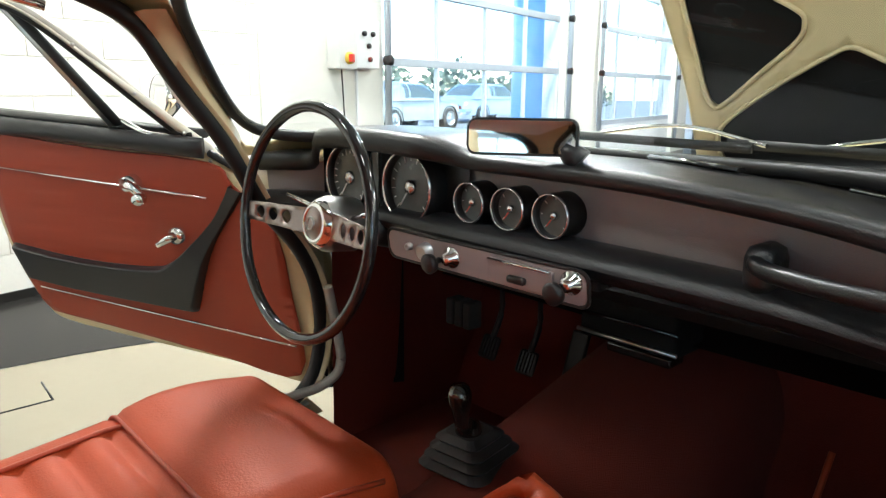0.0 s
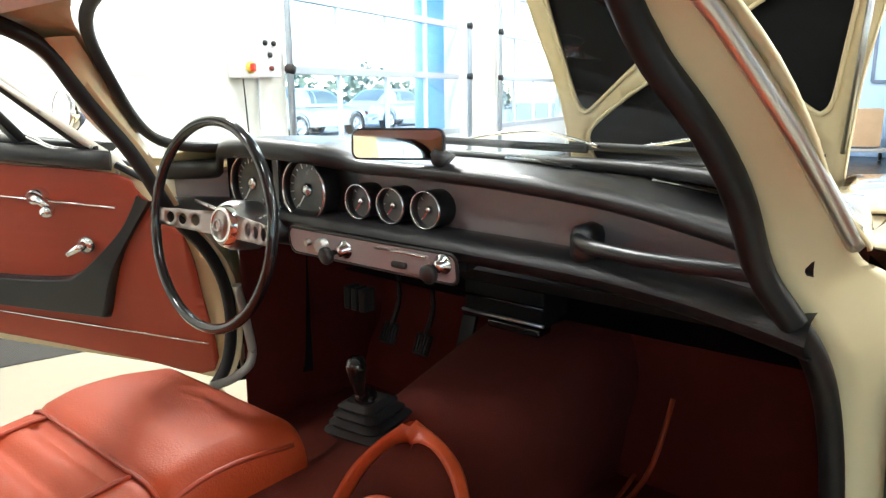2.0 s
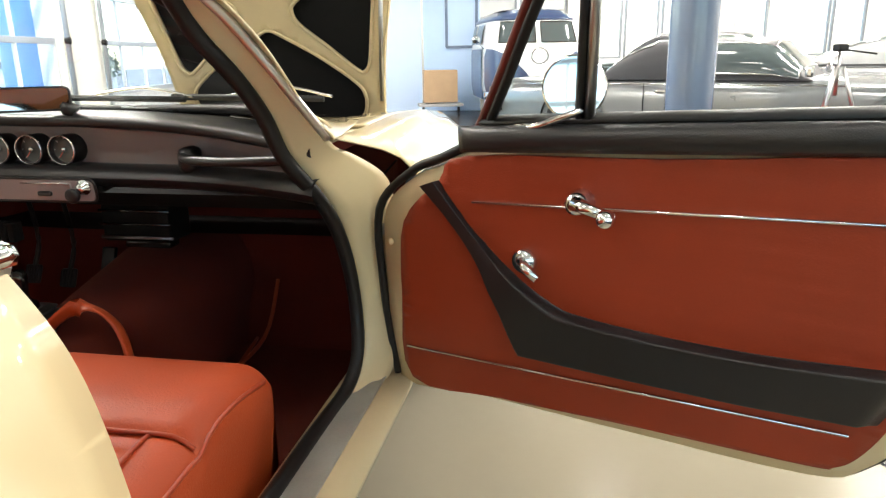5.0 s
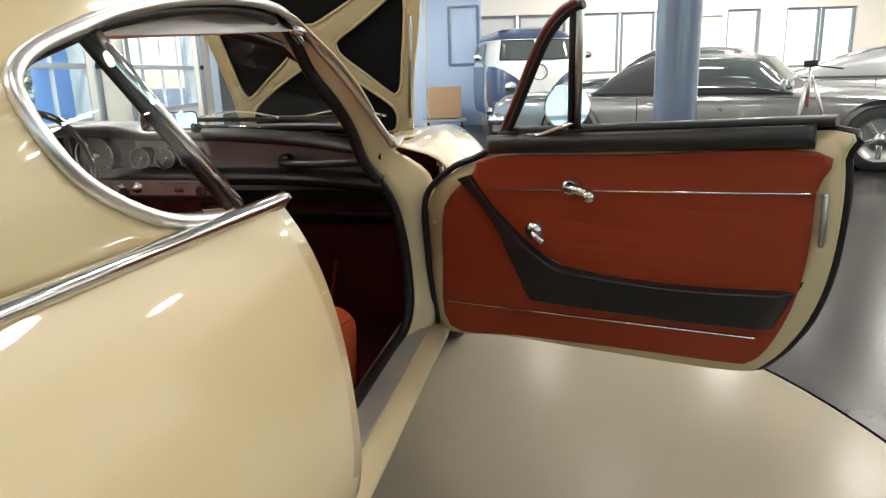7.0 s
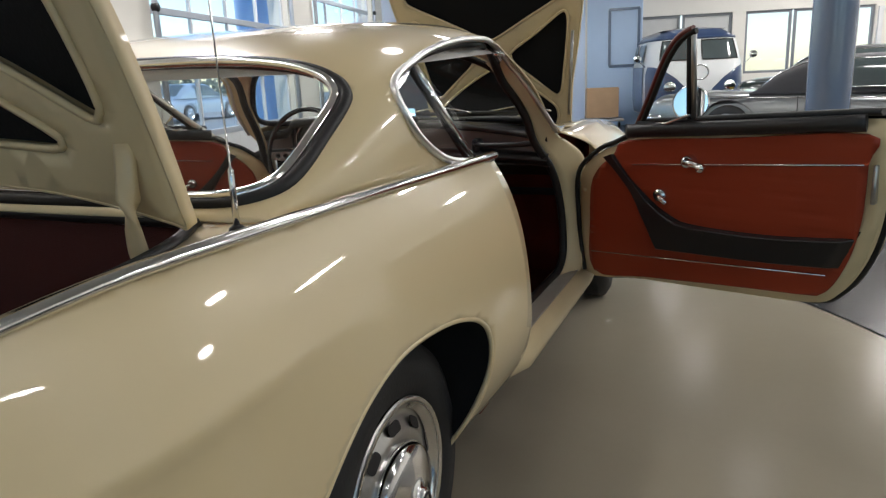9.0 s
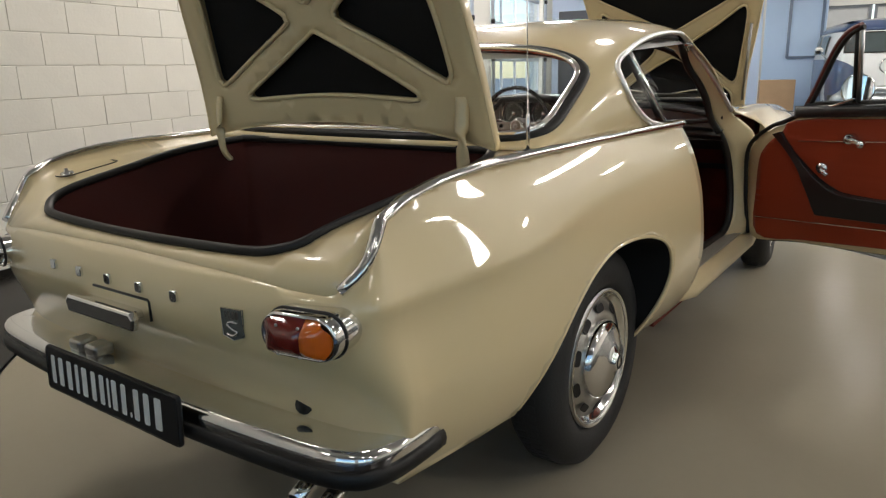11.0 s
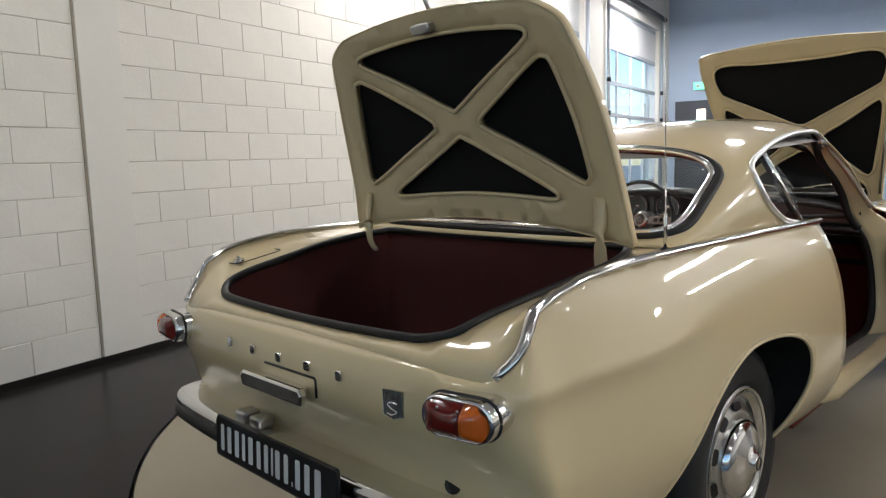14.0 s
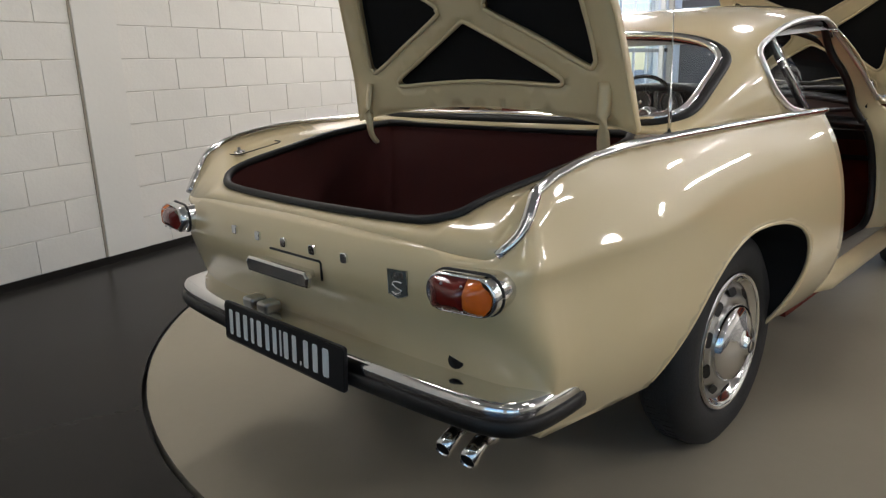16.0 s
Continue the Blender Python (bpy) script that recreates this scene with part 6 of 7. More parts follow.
# the maker's name is drawn as five small chrome bars
for k in range(5):
    x = 0.1145 * (k - 2)
    z = 0.716
    bm = B()
    q = Matrix.Translation((x, tail_point(x, z) - 0.003, z)) @ pose(0, 0, 0, 90, 0, 0)
    slab(bm, rounded(0.021, 0.023, 0.006, 3), 0.007, q, 0, 0.0015)
    part("name_bar", bm, CHROME, coupe, "small chrome name mark")
bq = Matrix.Translation((0.392, tail_point(0.392, 0.688) - 0.002, 0.688)) @ pose(0, 0, 0, 90, 0, 10)
bm = B()
slab(bm, [(-0.024, 0.03), (0.024, 0.03), (0.024, -0.022), (0.0, -0.03), (-0.024, -0.022)], 0.004, bq, 0, 0.001)
bd = part("badge", bm, DIAL, coupe, "dark shield badge with chrome marks")
for x, y, w, h in ((-0.0135, 0.018, 0.004, 0.015), (-0.0055, 0.018, 0.007, 0.015), (0.0035, 0.018, 0.007, 0.015), (0.0125, 0.018, 0.007, 0.015)):
    part("badge_bar", slab(B(), rounded(w, h, 0.0015, 2, x, y), 0.002, bq @ pose(0, 0, 0.003)), CHROME, bd)
part("badge_curl", tube(B(), smooth([bq @ Vector((x, y, 0.005)) for x, y in ((0.013, 0.003), (0.0, 0.005), (-0.012, 0.0), (0.0, -0.009), (0.012, -0.014), (0.0, -0.021), (-0.013, -0.018))], 4, False), 0.003, 6), CHROME, bd)
bm = tube(B(), [bq @ Vector((x, y, 0.004)) for x, y in ((-0.024, 0.03), (0.024, 0.03), (0.024, -0.022), (0.0, -0.03), (-0.024, -0.022))], 0.0015, 4, True)
part("badge_rim", bm, CHROME, bd)

# rear bumper: chrome blade with a black rubber strip
HALFPLAN = [(0.672, -1.975, 0), (0.676, -2.07, 0), (0.668, -2.16, 0), (0.628, -2.212, 0), (0.51, -2.235, 0), (0.25, -2.25, 0)]
plan = smooth([(-x, y, z) for x, y, z in HALFPLAN] + [(0, -2.255, 0)] + HALFPLAN[::-1], 5, False)
bm = B()
sect = [(-0.118, 0.016), (-0.085, 0.024), (-0.05, 0.030), (-0.015, 0.032), (0.0, 0.029), (0.008, 0.020), (0.010, 0.010), (0.009, -0.004), (0.008, -0.030), (0.002, -0.040), (-0.03, -0.044)]
rows, strip = [], []
for i, p in enumerate(plan):
    a, b = plan[max(i - 1, 0)], plan[min(i + 1, len(plan) - 1)]
    t = (b - a).normalized()
    nrm = Vector((t.y, -t.x, 0))
    e = min(i, len(plan) - 1 - i)
    sc = min(1.0, 0.7 + 0.15 * e)
    rows.append([bm.verts.new(p + nrm * (d * sc) + Vector((0, 0, 0.462 + z * sc))) for d, z in sect])
    strip.append(p + nrm * 0.010 + Vector((0, 0, 0.441)))
for a, b in zip(rows, rows[1:]):
    for i in range(len(sect) - 1):
        bm.faces.new((a[i], a[i + 1], b[i + 1], b[i])).smooth = True
for r in (rows[0], rows[-1]):
    bm.faces.new(r)
bumper = part("rear_bumper", bm, CHROME, coupe, "chrome rear bumper with black rubber strip")
part("rubber_strip", tube(B(), strip[2:-2], 0.008, 8, False, 0.018), RUBBER, bumper)
for x in (-0.42, 0.42):
    part("bumper_iron", box(B(), (x, -2.17, 0.46), (0.05, 0.14, 0.03), None, 0.006), STEEL, bumper)
part("bumper_hole", lathe(B(), [(0.018, 0), (0.018, 0.004), (0, 0.004)], Matrix.Translation((0.475, tail_point(0.475, 0.518) - 0.001, 0.518)) @ pose(0, 0, 0, 80, 0, 18), 12), RUBBER, bumper)
for x in (-0.24, -0.17):
    part("plate_lamp", box(B(), (x, -2.205, 0.506), (0.05, 0.05, 0.03), pose(0, 0, 0), 0.008), STEEL, bumper)

# plate with a row of lettering bars
qm = Matrix.Translation((0.0, -2.278, 0.472)) @ pose(0, 0, 0, 90 - 3, 0, 0)
bm = B()
slab(bm, rounded(0.515, 0.108, 0.010, 4), 0.010, qm, 0, 0.003)
plate = part("number_plate", bm, PLATEBLACK, bumper, "black plate with white lettering bars")
x = -0.238
for k, w in enumerate((26, 30, 30, 22, 32, 27, 27, 12, 29, 27, 10, 29, 30, 36)):
    w = w / 1000
    h = 0.012 if k == 10 else 0.068
    bm = B()
    slab(bm, rounded(w * 0.62, h, 0.004, 2, x + w / 2, (h - 0.068) / 2), 0.0015, qm @ pose(0, 0, 0.0095))
    part("plate_bar", bm, WHITE, bumper)
    x += w * 1.235
bm = tube(B(), [qm @ Vector((x, y, 0.010)) for x, y in rounded(0.509, 0.102, 0.010, 4)], 0.002, 4, True)
part("plate_rim", bm, RUBBER, bumper)

# exhaust
for x in (0.408, 0.482):
    m = Matrix.Translation((x, -2.11, 0.296)) @ pose(0, 0, 0, 108, 0, 8)
    bm = lathe(B(), [(0.015, -0.02), (0.019, -0.05), (0.020, 0.0), (0.0215, 0.045), (0.0185, 0.045), (0.017, -0.04), (0.0, -0.045)], m, 24)
    tube(bm, smooth([(x, -2.07, 0.296), (x, -2.045, 0.32), (x, -2.04, 0.42)], 4, False), 0.017, 12)
    tp_ = part("tailpipe", bm, CHROME, coupe, "chrome exhaust tailpipe")
    part("bore", lathe(B(), [(0.0182, 0.041), (0.0, 0.041)], m, 20), LINER, tp_, "dark pipe mouth")

# fuel flap, aerial
fm = Matrix.Translation((-0.562, -1.965, deck_z(-0.562, -1.965) + 0.006)) @ pose(0, 0, 0, 8.5, 0, 3)
bm = tube(B(), [fm @ Vector((x, y, 0)) for x, y in rounded(0.06, 0.17, 0.02, 4)], 0.0016, 4, True)
ff = part("fuel_flap", bm, RUBBER, coupe, "fuel filler flap outline")
part("flap_latch", lathe(B(), [(0.018, 0), (0.016, 0.006), (0.006, 0.008), (0.005, 0.016), (0, 0.016)], fm @ pose(0.0, -0.06, 0.0), 16), CHROME, ff)
bm = tube(B(), [(0.612, -1.545, 0.93), (0.612, -1.545, 1.02), (0.612, -1.545, 1.025), (0.60, -1.55, 1.95)], [0.005, 0.0045, 0.0015, 0.0008], 8)
ae = part("aerial", bm, CHROME, coupe, "thin chrome aerial")
part("aerial_base", lathe(B(), [(0.013, 0), (0.012, 0.008), (0.006, 0.012), (0, 0.012)], Matrix.Translation((0.612, -1.545, 0.93)), 14), RUBBER, ae)

# ---- other vehicles and loose things in the hall ----
DARKGLASS = mat("dark_car_glass", (0.07, 0.088, 0.09), 0.06, var=0.1, coat=0.15)


def parked_car(name, label, m, L, W, belt, top, paint, roofmat, cabin, axles, tail, lowtail=0.0, boxy=0.0):
    """A saloon body with y ahead; belt and top are heights, cabin = (rear base, rear top, front top, front base)."""
    car = thing(name, label, "car", m, "parked cars")
    plan = crv((-L / 2, -L / 2 + 0.15, -L / 2 + 0.7, 0, L / 2 - 0.8, L / 2 - 0.15, L / 2), ((0.70 + 0.20 * boxy) * W / 2, (0.86 + 0.09 * boxy) * W / 2, 0.98 * W / 2, W / 2, 0.97 * W / 2, 0.84 * W / 2, 0.66 * W / 2))
    up = crv((-L / 2, -L / 2 + 0.12, -L / 2 + 0.9, -0.4, 0.8, L / 2 - 0.3, L / 2), (belt - 0.22 + 0.12 * boxy, belt - 0.06 + 0.03 * boxy - lowtail, belt - lowtail / 2, belt, belt, belt - 0.08, belt - 0.26))

    def hull(u, v):
        y = -L / 2 + L * u
        a = math.pi * (v - 0.5) * 1.0
        s, c = math.sin(a), math.cos(a)
        z0 = 0.30
        x = plan(y) * math.copysign(abs(s) ** 0.28, s)
        z = z0 + (up(y) - z0) * max(c, 0) ** 0.36
        return Vector((x, y, z))

    body = part("body", sheet(B(), hull, 48, 40), paint, car)
    part("end_panel", sheet(B(), lambda u, v: Vector((plan(-L / 2) * (2 * u - 1), -L / 2 - 0.004, 0.3 + (up(-L / 2) - 0.32) * v)), 4, 4), paint, car)
    part("end_panel", sheet(B(), lambda u, v: Vector((plan(L / 2) * (2 * u - 1), L / 2 + 0.004, 0.3 + (up(L / 2) - 0.32) * v)), 4, 4), paint, car)
    rb, rt, ft, fb = cabin
    prof = crv((rb, rb + (rt - rb) * 0.5, rt, (rt + ft) / 2, ft, ft + (fb - ft) * 0.5, fb), (belt - 0.02, belt + (top - belt) * 0.62, top - 0.02, top, top - 0.03, belt + (top - belt) * 0.52, belt - 0.02))

    def house(y, a, d=0.0):
        s, c = math.sin(a), math.cos(a)
        h = prof(y) - belt + 0.03
        return Vector(((W / 2 - 0.10 - d * -1) * math.copysign(abs(s) ** 0.4, s) * (1 - 0.16 * max(0, c) ** 1.2), y, belt - 0.03 + (h + d) * max(c, 0) ** 0.45))
    part("cabin", sheet(B(), lambda u, v: house(rb + (fb - rb) * u, math.pi * (v - 0.5)), 40, 36), roofmat, car)

    def glass(nm, ys, th0, th1):
        bm = B()
        sheet(bm, lambda u, v: house(ys[0] + (ys[1] - ys[0]) * u, th0 + (th1 - th0) * v, 0.006), 14, 10)
        g = part(nm, bm, DARKGLASS, car)
        edge = [(k / 8, 0) for k in range(8)] + [(1, k / 8) for k in range(8)] + [(1 - k / 8, 1) for k in range(8)] + [(0, 1 - k / 8) for k in range(8)]
        part("window_trim", tube(B(), [house(ys[0] + (ys[1] - ys[0]) * u, th0 + (th1 - th0) * v, 0.008) for u, v in edge], 0.010, 6, True), CHROME, g)
    for s in (1, -1):
        mid = (rt + ft) / 2 - 0.15
        glass("side_window", (rt + 0.30, mid - 0.03), s * 0.80, s * 1.555)
        glass("side_window", (mid + 0.03, ft + (fb - ft) * 0.72), s * 0.80, s * 1.555)
        part("belt_trim", tube(B(), [(s * (plan(y) * 0.985 + 0.004), y, up(y) - 0.07) for y in np.linspace(-L / 2 + 0.5, L / 2 - 0.5, 14)], 0.008, 6), CHROME, car)
        part("door_handle", box(B(), (s * (W / 2 + 0.006), mid - 0.25, belt - 0.14), (0.02, 0.16, 0.03), None, 0.006), CHROME, car)
        part("door_mirror", box(B(), (s * (W / 2 + 0.05), ft + 0.42, belt + 0.06), (0.14, 0.07, 0.10), None, 0.02), CHROME, car)
        part("shut_line", tube(B(), [(s * (W / 2 + 0.002), mid - 0.45, belt - 0.06), (s * (W / 2 + 0.002), mid - 0.45, 0.40)], 0.005, 4), RUBBER, car)
        tl = part("tail_light", box(B(), (s * plan(-L / 2) * 0.66, -L / 2 - 0.012, up(-L / 2) - 0.13), (0.44, 0.03, 0.16), None, 0.012), REDLENS, car)
        part("light_frame", tube(B(), [(s * plan(-L / 2) * 0.66 + x, -L / 2 - 0.028, up(-L / 2) - 0.13 + z) for x, z in rounded(0.45, 0.17, 0.02, 3)], 0.008, 6, True), CHROME, tl)
        part("head_light", lathe(B(), [(0.09, 0), (0.085, 0.03), (0, 0.04)], pose(s * plan(L / 2) * 0.7, L / 2, up(L / 2) - 0.1, -90, 0, 0), 20), CHROME, car)
    glass("screen_glass", (ft + 0.06, fb - 0.10), -0.75, 0.75)
    glass("back_glass", (rb + 0.10, rt - 0.04), -0.75, 0.75)
    for y, e in ((-L / 2 - 0.05, -1), (L / 2 + 0.05, 1)):
        pts = smooth([(-W / 2 + 0.02, y - e * 0.28, 0.46), (-W / 2 + 0.08, y - e * 0.03, 0.46), (0, y + e * 0.04, 0.46), (W / 2 - 0.08, y - e * 0.03, 0.46), (W / 2 - 0.02, y - e * 0.28, 0.46)], 5, False)
        part("bumper", tube(B(), pts, 0.04, 10, False, 0.065), CHROME, car)
    part("plate", box(B(), (0.05, -L / 2 - 0.05, 0.62), (0.42, 0.012, 0.11), None, 0.004), mat("yellow_plate", (0.7, 0.5, 0.06), 0.5), car)
    for s in (1, -1):
        for y in axles:
            q = pose(s * (W / 2 + 0.012), y, 0.32) @ pose(0, 0, 0, 0, 90 * s, 0)
            w = part("wheel", lathe(B(), [(0.20, -0.2), (0.30, -0.2), (0.325, -0.17), (0.325, -0.03), (0.30, 0.004), (0.22, 0.006)], q, 36), TYRE, car)
            part("rim", lathe(B(), [(0.225, 0.006), (0.21, -0.005), (0.195, -0.05), (0.06, -0.05), (0.055, 0.0), (0, 0.005)], q, 32), STEEL, w)
            bm = B()
            for k in range(5):
                box(bm, (0.12, 0, -0.02), (0.16, 0.055, 0.03), q @ pose(0, 0, 0, 0, 0, 72 * k), 0.01)
            part("spoke", bm, CHROME, w)
            # black flared ring stands in for the shade inside the wheel arch
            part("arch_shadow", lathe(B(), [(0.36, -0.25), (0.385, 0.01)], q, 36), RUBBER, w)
    return car


def room_pose(s, d, ahead_s, ahead_d):
    return ROOM @ pose(d, s, 0, 0, 0, math.degrees(math.atan2(-ahead_d, ahead_s)))


GREYMET = mat("grey_metallic_paint", (0.20, 0.21, 0.215), 0.3, 0.6, var=0.06, coat=0.8)
SILVER = mat("silver_metallic_paint", (0.42, 0.43, 0.44), 0.3, 0.6, var=0.05, coat=0.8)
GREEN = mat("dark_green_paint", (0.018, 0.03, 0.026), 0.25, var=0.1, coat=0.8)
VTOP = mat("black_vinyl_roof", (0.02, 0.02, 0.024), 0.55, var=0.15, bump=0.3)
ax_s, ax_d = -0.58, 0.815
near = (8.1 + ax_s * 2.45 + 0.815 * 0.9, 5.4 + ax_d * 2.45 + 0.58 * 0.9)
parked_car("grey_coupe", "grey metallic coupe with a black vinyl roof", room_pose(near[0] - ax_s * 0.27, near[1] - ax_d * 0.27, ax_s, ax_d), 5.35, 1.84, 0.80, 1.20, GREYMET, VTOP, (-1.35, -0.70, 0.44, 0.87), (-1.55, 1.70), 0.0, 0.0, 1.0)
parked_car("silver_coupe", "silver fastback coupe parked behind", room_pose(near[0] + 0.815 * 2.8 + ax_s * 2.0, near[1] + 0.58 * 2.8 + ax_d * 2.0, ax_s, ax_d), 4.7, 1.80, 0.90, 1.28, SILVER, SILVER, (-1.9, -0.6, 0.3, 1.1), (-1.3, 1.4), 0.0)
parked_car("dark_convertible", "dark green convertible with a black soft top", room_pose(near[0] + 0.815 * 2.9 - ax_s * 0.9, near[1] + 0.58 * 2.9 - ax_d * 0.9, ax_s, ax_d), 4.5, 1.75, 0.92, 1.34, GREEN, VTOP, (-1.5, -0.9, 0.2, 0.95), (-1.25, 1.35), 0.0)

# split-screen van, blue below and white above
VB = mat("dark_blue_van_paint", (0.03, 0.055, 0.13), 0.3, var=0.06, coat=0.7)
VW_ = mat("white_van_paint", (0.72, 0.74, 0.74), 0.35, var=0.04, coat=0.5)
van = thing("van", "old split-screen camper van, blue below and white above", "van", ROOM @ pose(6.22, 11.55, 0, 0, 0, 3) @ Matrix.Diagonal((1, 1, 0.915, 1)))
front = crv((0.30, 0.6, 1.0, 1.25, 1.5, 1.8, 1.93), (0.02, -0.02, 0.0, 0.06, 0.16, 0.30, 0.46))
wide = crv((0.30, 0.6, 1.1, 1.5, 1.8, 1.93), (0.82, 0.86, 0.86, 0.82, 0.74, 0.55))


def van_front(x, z, d=0.0):
    c = min((abs(x) / (wide(z) + 0.002)) ** (1 / 0.36), 0.999)
    y0, y1 = front(z), 4.2
    return Vector((x, (y0 + y1) / 2 - (y1 - y0) / 2 * (1 - c * c) ** 0.18 - d, z))


def van_shell(u, v):
    z = 0.30 + 1.63 * v
    w = wide(z)
    a = 2 * math.pi * u
    c, s = math.cos(a), math.sin(a)
    y0, y1 = front(z), 4.2
    return Vector((w * math.copysign(abs(c) ** 0.36, c), (y0 + y1) / 2 + (y1 - y0) / 2 * math.copysign(abs(s) ** 0.36, s), z))


part("body", sheet(B(), lambda u, v: van_shell(u, v * 0.90), 72, 24), VW_, van)
part("roof_edge", sheet(B(), lambda u, v: van_shell(u, 0.90 + 0.10 * v), 72, 8), VB, van)
bm = B()
trimmed(bm, lambda x, y: Vector((x, y, 1.93 + 0.05 * (1 - (x / 0.56) ** 2))), [(0.55, 0.55), (0.55, 4.1), (-0.55, 4.1), (-0.55, 0.55)], [], (0.12, 0.4))
part("roof", bm, VB, van)
bm = tube(B(), [van_shell(u, 0.90) for u in np.linspace(0, 1, 60, endpoint=False)], 0.03, 6, True)
part("gutter", bm, VB, van)
for s in (1, -1):
    wing = [(s * 0.80, 0.34), (s * 0.838, 0.60), (s * 0.838, 1.10), (s * 0.815, 1.25), (s * 0.74, 1.24), (s * 0.60, 1.17), (s * 0.40, 1.02), (s * 0.22, 0.82), (s * 0.10, 0.62), (s * 0.06, 0.50), (s * 0.03, 0.34)]
    part("wing_panel", trimmed(B(), lambda x, z: van_front(x, z, 0.008), dense(wing, 5, False), [], (0.03, 0.05)), VB, van)
    bm = B()
    sheet(bm, lambda u, v: Vector((s * (wide(0.32 + 0.93 * v) + 0.004), 0.75 + 3.2 * u, 0.32 + 0.93 * v)), 8, 8)
    part("side_panel", bm, VB, van)
    q = Matrix.Translation(van_front(s * 0.50, 0.86)) @ pose(0, 0, 0, 90, 0, s * 14)
    part("headlight", lathe(B(), [(0.105, -0.02), (0.105, 0.02), (0.09, 0.035), (0, 0.05)], q, 24), CHROME, van)
    wsc = [(s * 0.05, 1.36), (s * 0.05, 1.72), (s * 0.60, 1.72), (s * 0.66, 1.36)]
    part("windscreen", trimmed(B(), lambda x, z: van_front(x, z, 0.008), dense(wsc, 5, False), [], (0.06, 0.06)), DARKGLASS, van)
    part("screen_rubber", tube(B(), [van_front(x, z, 0.012) for x, z in dense(wsc, 4, False)], 0.012, 6, True), RUBBER, van)
    for k in range(4):
        bm = B()
        sheet(bm, lambda u, v: Vector((s * (wide(1.34 + 0.36 * v) + 0.012), 0.85 + 0.8 * k + 0.66 * u, 1.34 + 0.36 * v)), 4, 4)
        part("side_window", bm, DARKGLASS, van)
    for y in (0.55, 2.95):
        q = pose(s * 0.78, y, 0.32) @ pose(0, 0, 0, 0, 90 * s, 0)
        w = part("wheel", lathe(B(), [(0.18, -0.15), (0.30, -0.15), (0.325, -0.12), (0.325, -0.01), (0.29, 0.012), (0.2, 0.01)], q, 32), TYRE, van)
        part("hub_cap", lathe(B(), [(0.2, 0.0), (0.13, 0.02), (0.12, 0.05), (0, 0.06)], q, 24), CHROME, w)
    part("mirror", lathe(B(), [(0.07, -0.02), (0.07, 0.0), (0, 0.01)], Matrix.Translation((s * 1.0, 0.45, 1.42)) @ pose(0, 0, 0, 90, 0, 0), 16), CHROME, van)
    part("mirror_arm", tube(B(), [(s * 0.86, 0.5, 1.25), (s * 1.0, 0.46, 1.40)], 0.01, 6), CHROME, van)
bm = lathe(B(), [(0.15, 0.0), (0.15, 0.012), (0.125, 0.014), (0.125, 0.004)], Matrix.Translation(van_front(0, 1.12) + Vector((0, -0.012, 0))) @ pose(0, 0, 0, 90, 0, 0), 32)
part("round_emblem", bm, CHROME, van)
bm = tube(B(), smooth([(-0.88, 0.35, 0.42), (-0.84, 0.02, 0.42), (-0.5, -0.12, 0.42), (0, -0.15, 0.42), (0.5, -0.12, 0.42), (0.84, 0.02, 0.42), (0.88, 0.35, 0.42)], 5, False), 0.03, 8, False, 0.075)
part("bumper", bm, CHROME, van)
bm = tube(B(), smooth([(-0.6, -0.1, 0.46), (-0.56, -0.17, 0.60), (-0.2, -0.2, 0.62), (0.2, -0.2, 0.62), (0.56, -0.17, 0.60), (0.6, -0.1, 0.46)], 5, False), 0.022, 8)
part("overrider_bar", bm, CHROME, van)

PALEBLUE = mat("pale_blue_car_paint", (0.30, 0.36, 0.44), 0.3, 0.3, var=0.05, coat=0.8)
for k, (d, along) in enumerate(((-9.5, 5.2), (-9.2, 10.6), (-9.6, 17.5), (-10.5, 24.0))):
    parked_car("yard_car", "pale saloon car parked out in the yard", ROOM @ pose(d, along, -0.12, 0, 0, 4 - 3 * k), 4.5, 1.76, 0.90, 1.42, (SILVER, PALEBLUE)[k % 2], (SILVER, PALEBLUE)[k % 2], (-1.75, -1.0, 0.35, 1.2), (-1.3, 1.4), 0.0)
rng = np.random.default_rng(4)
bm = B()
LEAFLOOP = [(0.0, -0.5), (0.32, -0.1), (0.2, 0.35), (0.0, 0.5), (-0.2, 0.35), (-0.32, -0.1)]
for k in range(5200):
    y = -22 + 70 * rng.random()
    top = 2.0 + 0.5 * math.sin(y * 0.9) + 0.35 * math.sin(y * 2.3 + 1)
    z = -0.1 + top * rng.random() ** 0.7
    q = ROOM @ pose(-15.5 + 1.1 * rng.random() - 0.25 * z, y, z, 360 * rng.random(), 360 * rng.random(), 360 * rng.random())
    r = 0.22 + 0.22 * rng.random()
    bm.faces.new([bm.verts.new(q @ Vector((a * r, b * r, 0.05 * r * (b > 0)))) for a, b in LEAFLOOP])
tagged(part("hedge", bm, mat("hedge_leaves", (0.10, 0.125, 0.09), 0.6, var=0.4, scale=1.5)), "dense green hedge along the far side of the yard", "hedge", kind="stuff")

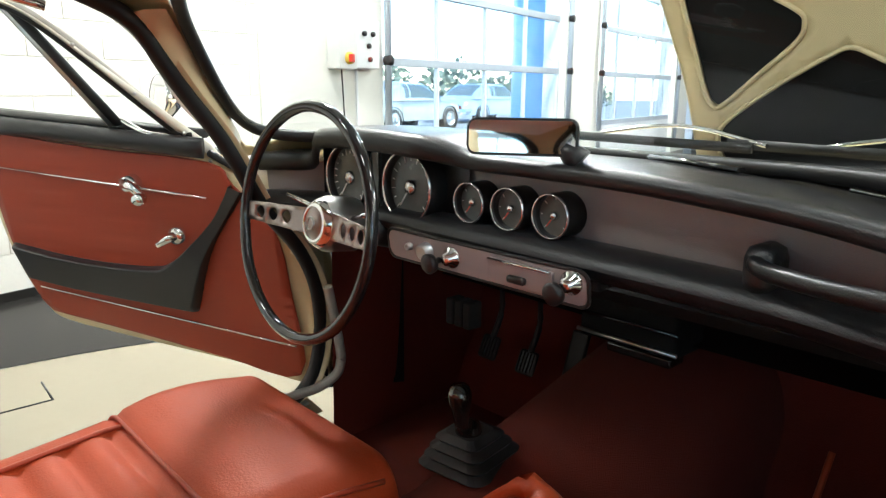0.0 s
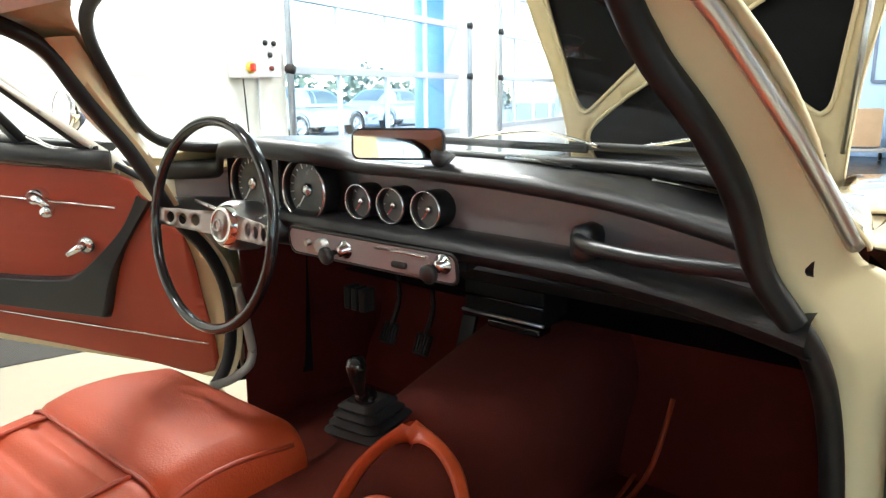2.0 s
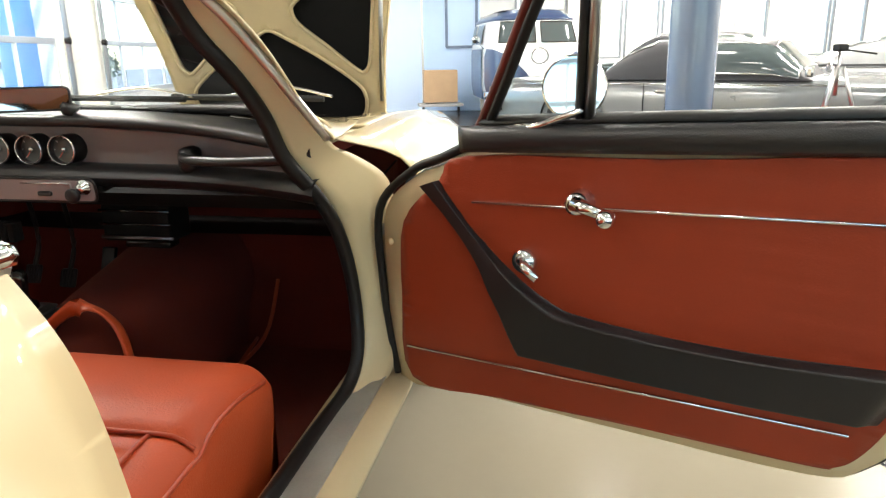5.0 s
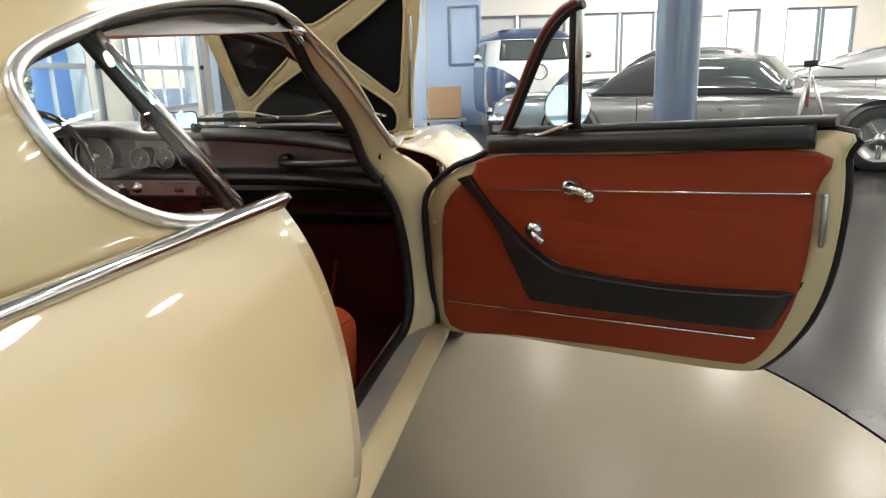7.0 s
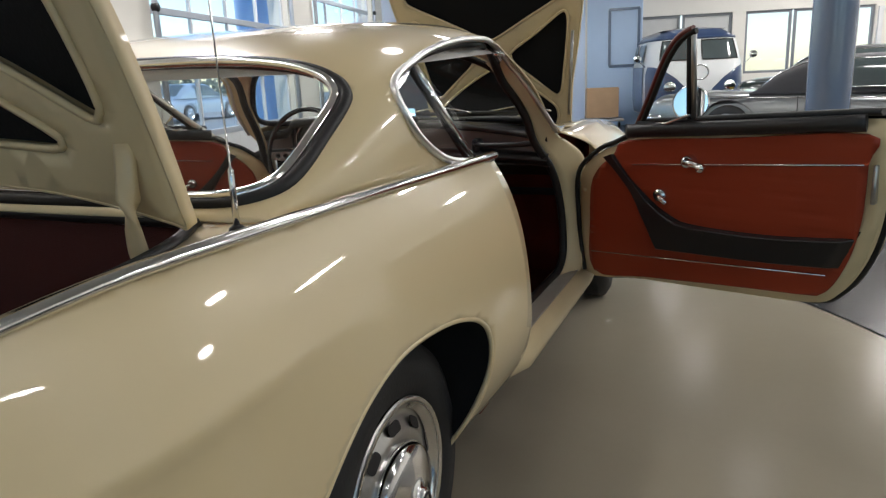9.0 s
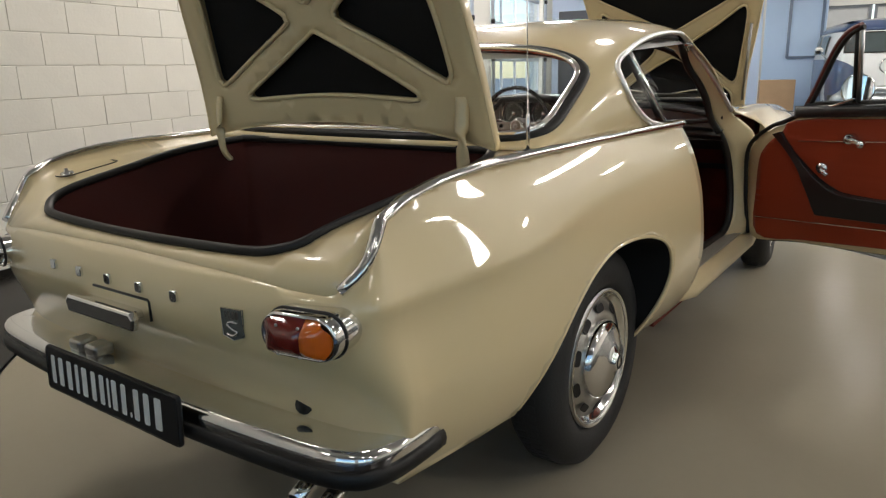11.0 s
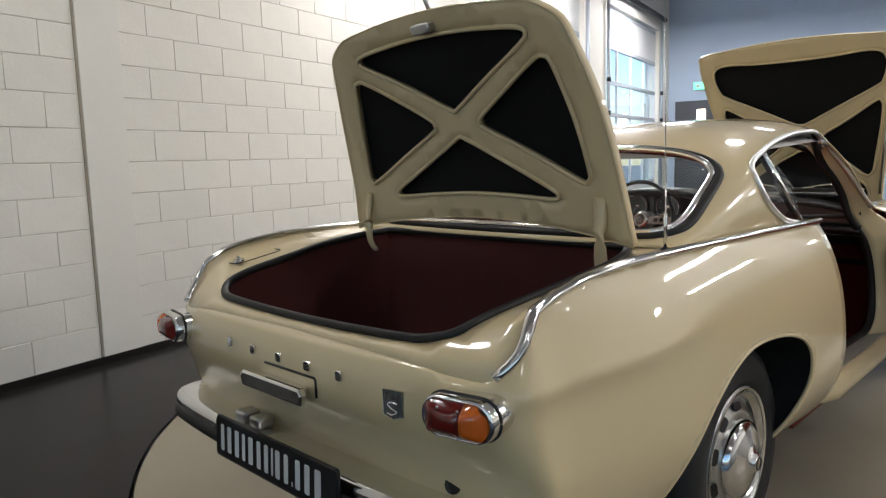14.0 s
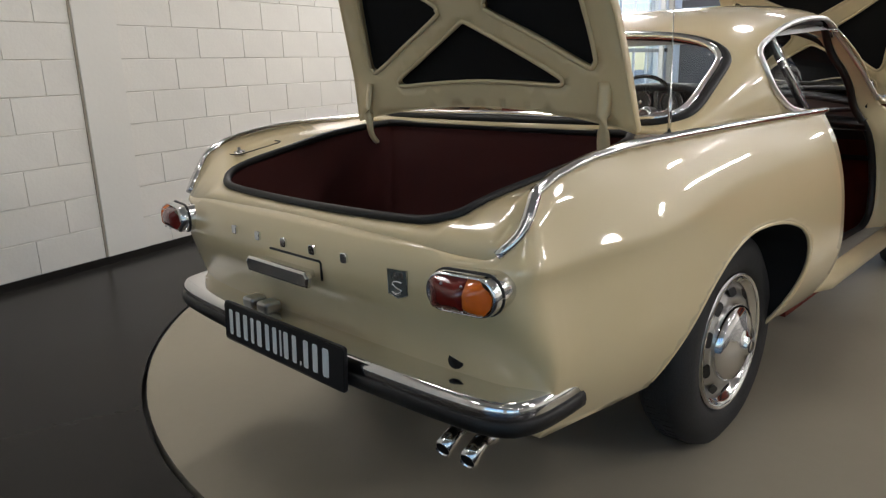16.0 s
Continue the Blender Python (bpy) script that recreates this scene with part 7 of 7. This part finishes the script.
# camera tripod with a red band on the floor by the grey car
tp = thing("tripod", "grey aluminium camera tripod standing on the floor", "tripod", ROOM @ pose(7.05, 4.55, 0))
for k, a in enumerate((90, 215, 330)):
    c, s = math.cos(radians(a)), math.sin(radians(a))
    leg = part("leg", tube(B(), [(0.03 * c, 0.03 * s, 0.95), (0.16 * c, 0.16 * s, 0.55)], 0.013, 8), STEEL, tp)
    part("lower_leg", tube(B(), [(0.16 * c, 0.16 * s, 0.56), (0.32 * c, 0.32 * s, 0.01)], 0.009, 8), STEEL, leg)
    part("foot", lathe(B(), [(0.016, 0), (0.014, 0.03), (0, 0.03)], Matrix.Translation((0.32 * c, 0.32 * s, 0)), 10), RUBBER, leg)
part("centre_post", tube(B(), [(0, 0, 0.75), (0, 0, 1.05)], 0.013, 8), STEEL, tp)
part("head", box(B(), (0, 0, 1.075), (0.07, 0.09, 0.05), None, 0.01), RUBBER, tp)
part("pan_bar", tube(B(), [(0, 0, 1.065), (0.2, -0.1, 1.03)], 0.007, 6), RUBBER, tp)
bag = thing("red_strap", "red strap coiled on the tripod", "strap", ROOM @ pose(7.05, 4.55, 0.60))
part("coil", lathe(B(), [(0.10, -0.05), (0.15, -0.04), (0.17, 0), (0.15, 0.04), (0.10, 0.05), (0.09, 0)], Matrix(), 24, close=True), mat("red_webbing", (0.5, 0.03, 0.03), 0.7), bag)

# ---- blocks of the west wall, one by one ----
wall = bpy.data.objects["wall_west"]
BL, BH, GAP = 0.40, 0.195, 0.0038
Y0 = 0.045   # the movement joint along the wall
block_mesh = {}


def block(length):
    key = round(length, 3)
    if key not in block_mesh:
        bm = box(B(), (0, 0, 0), (0.016, length - GAP, BH - GAP), None, 0.003, 0, 1)
        me = bpy.data.meshes.new("block")
        bm.to_mesh(me)
        bm.free()
        me.materials.append(BLOCK)
        block_mesh[key] = me
    return block_mesh[key]


def lay(y0, y1, z):
    if y1 - y0 < 0.05:
        return
    ob = new("block", block(y1 - y0))
    ob.parent = wall
    ob.matrix_world = ROOM @ pose(-0.0145, (y0 + y1) / 2, z)


for r in range(16):
    z = 0.04 + BH * (r + 0.5)
    y = Y0 - 0.016 - (BL / 2 if r % 2 else 0)
    if r % 2:
        lay(Y0 - 0.016 - BL / 2, Y0 - 0.016, z)
    while y > -3.0:
        lay(y - BL, y, z)
        y -= BL
    start = Y0 + 0.27 + (0.0 if r % 2 else BL / 2)
    if r % 2 == 0:
        lay(Y0 + 0.27, start, z)
    y = start
    while y < 3.55:
        lay(y, min(y + BL, 3.6), z)
        y += BL
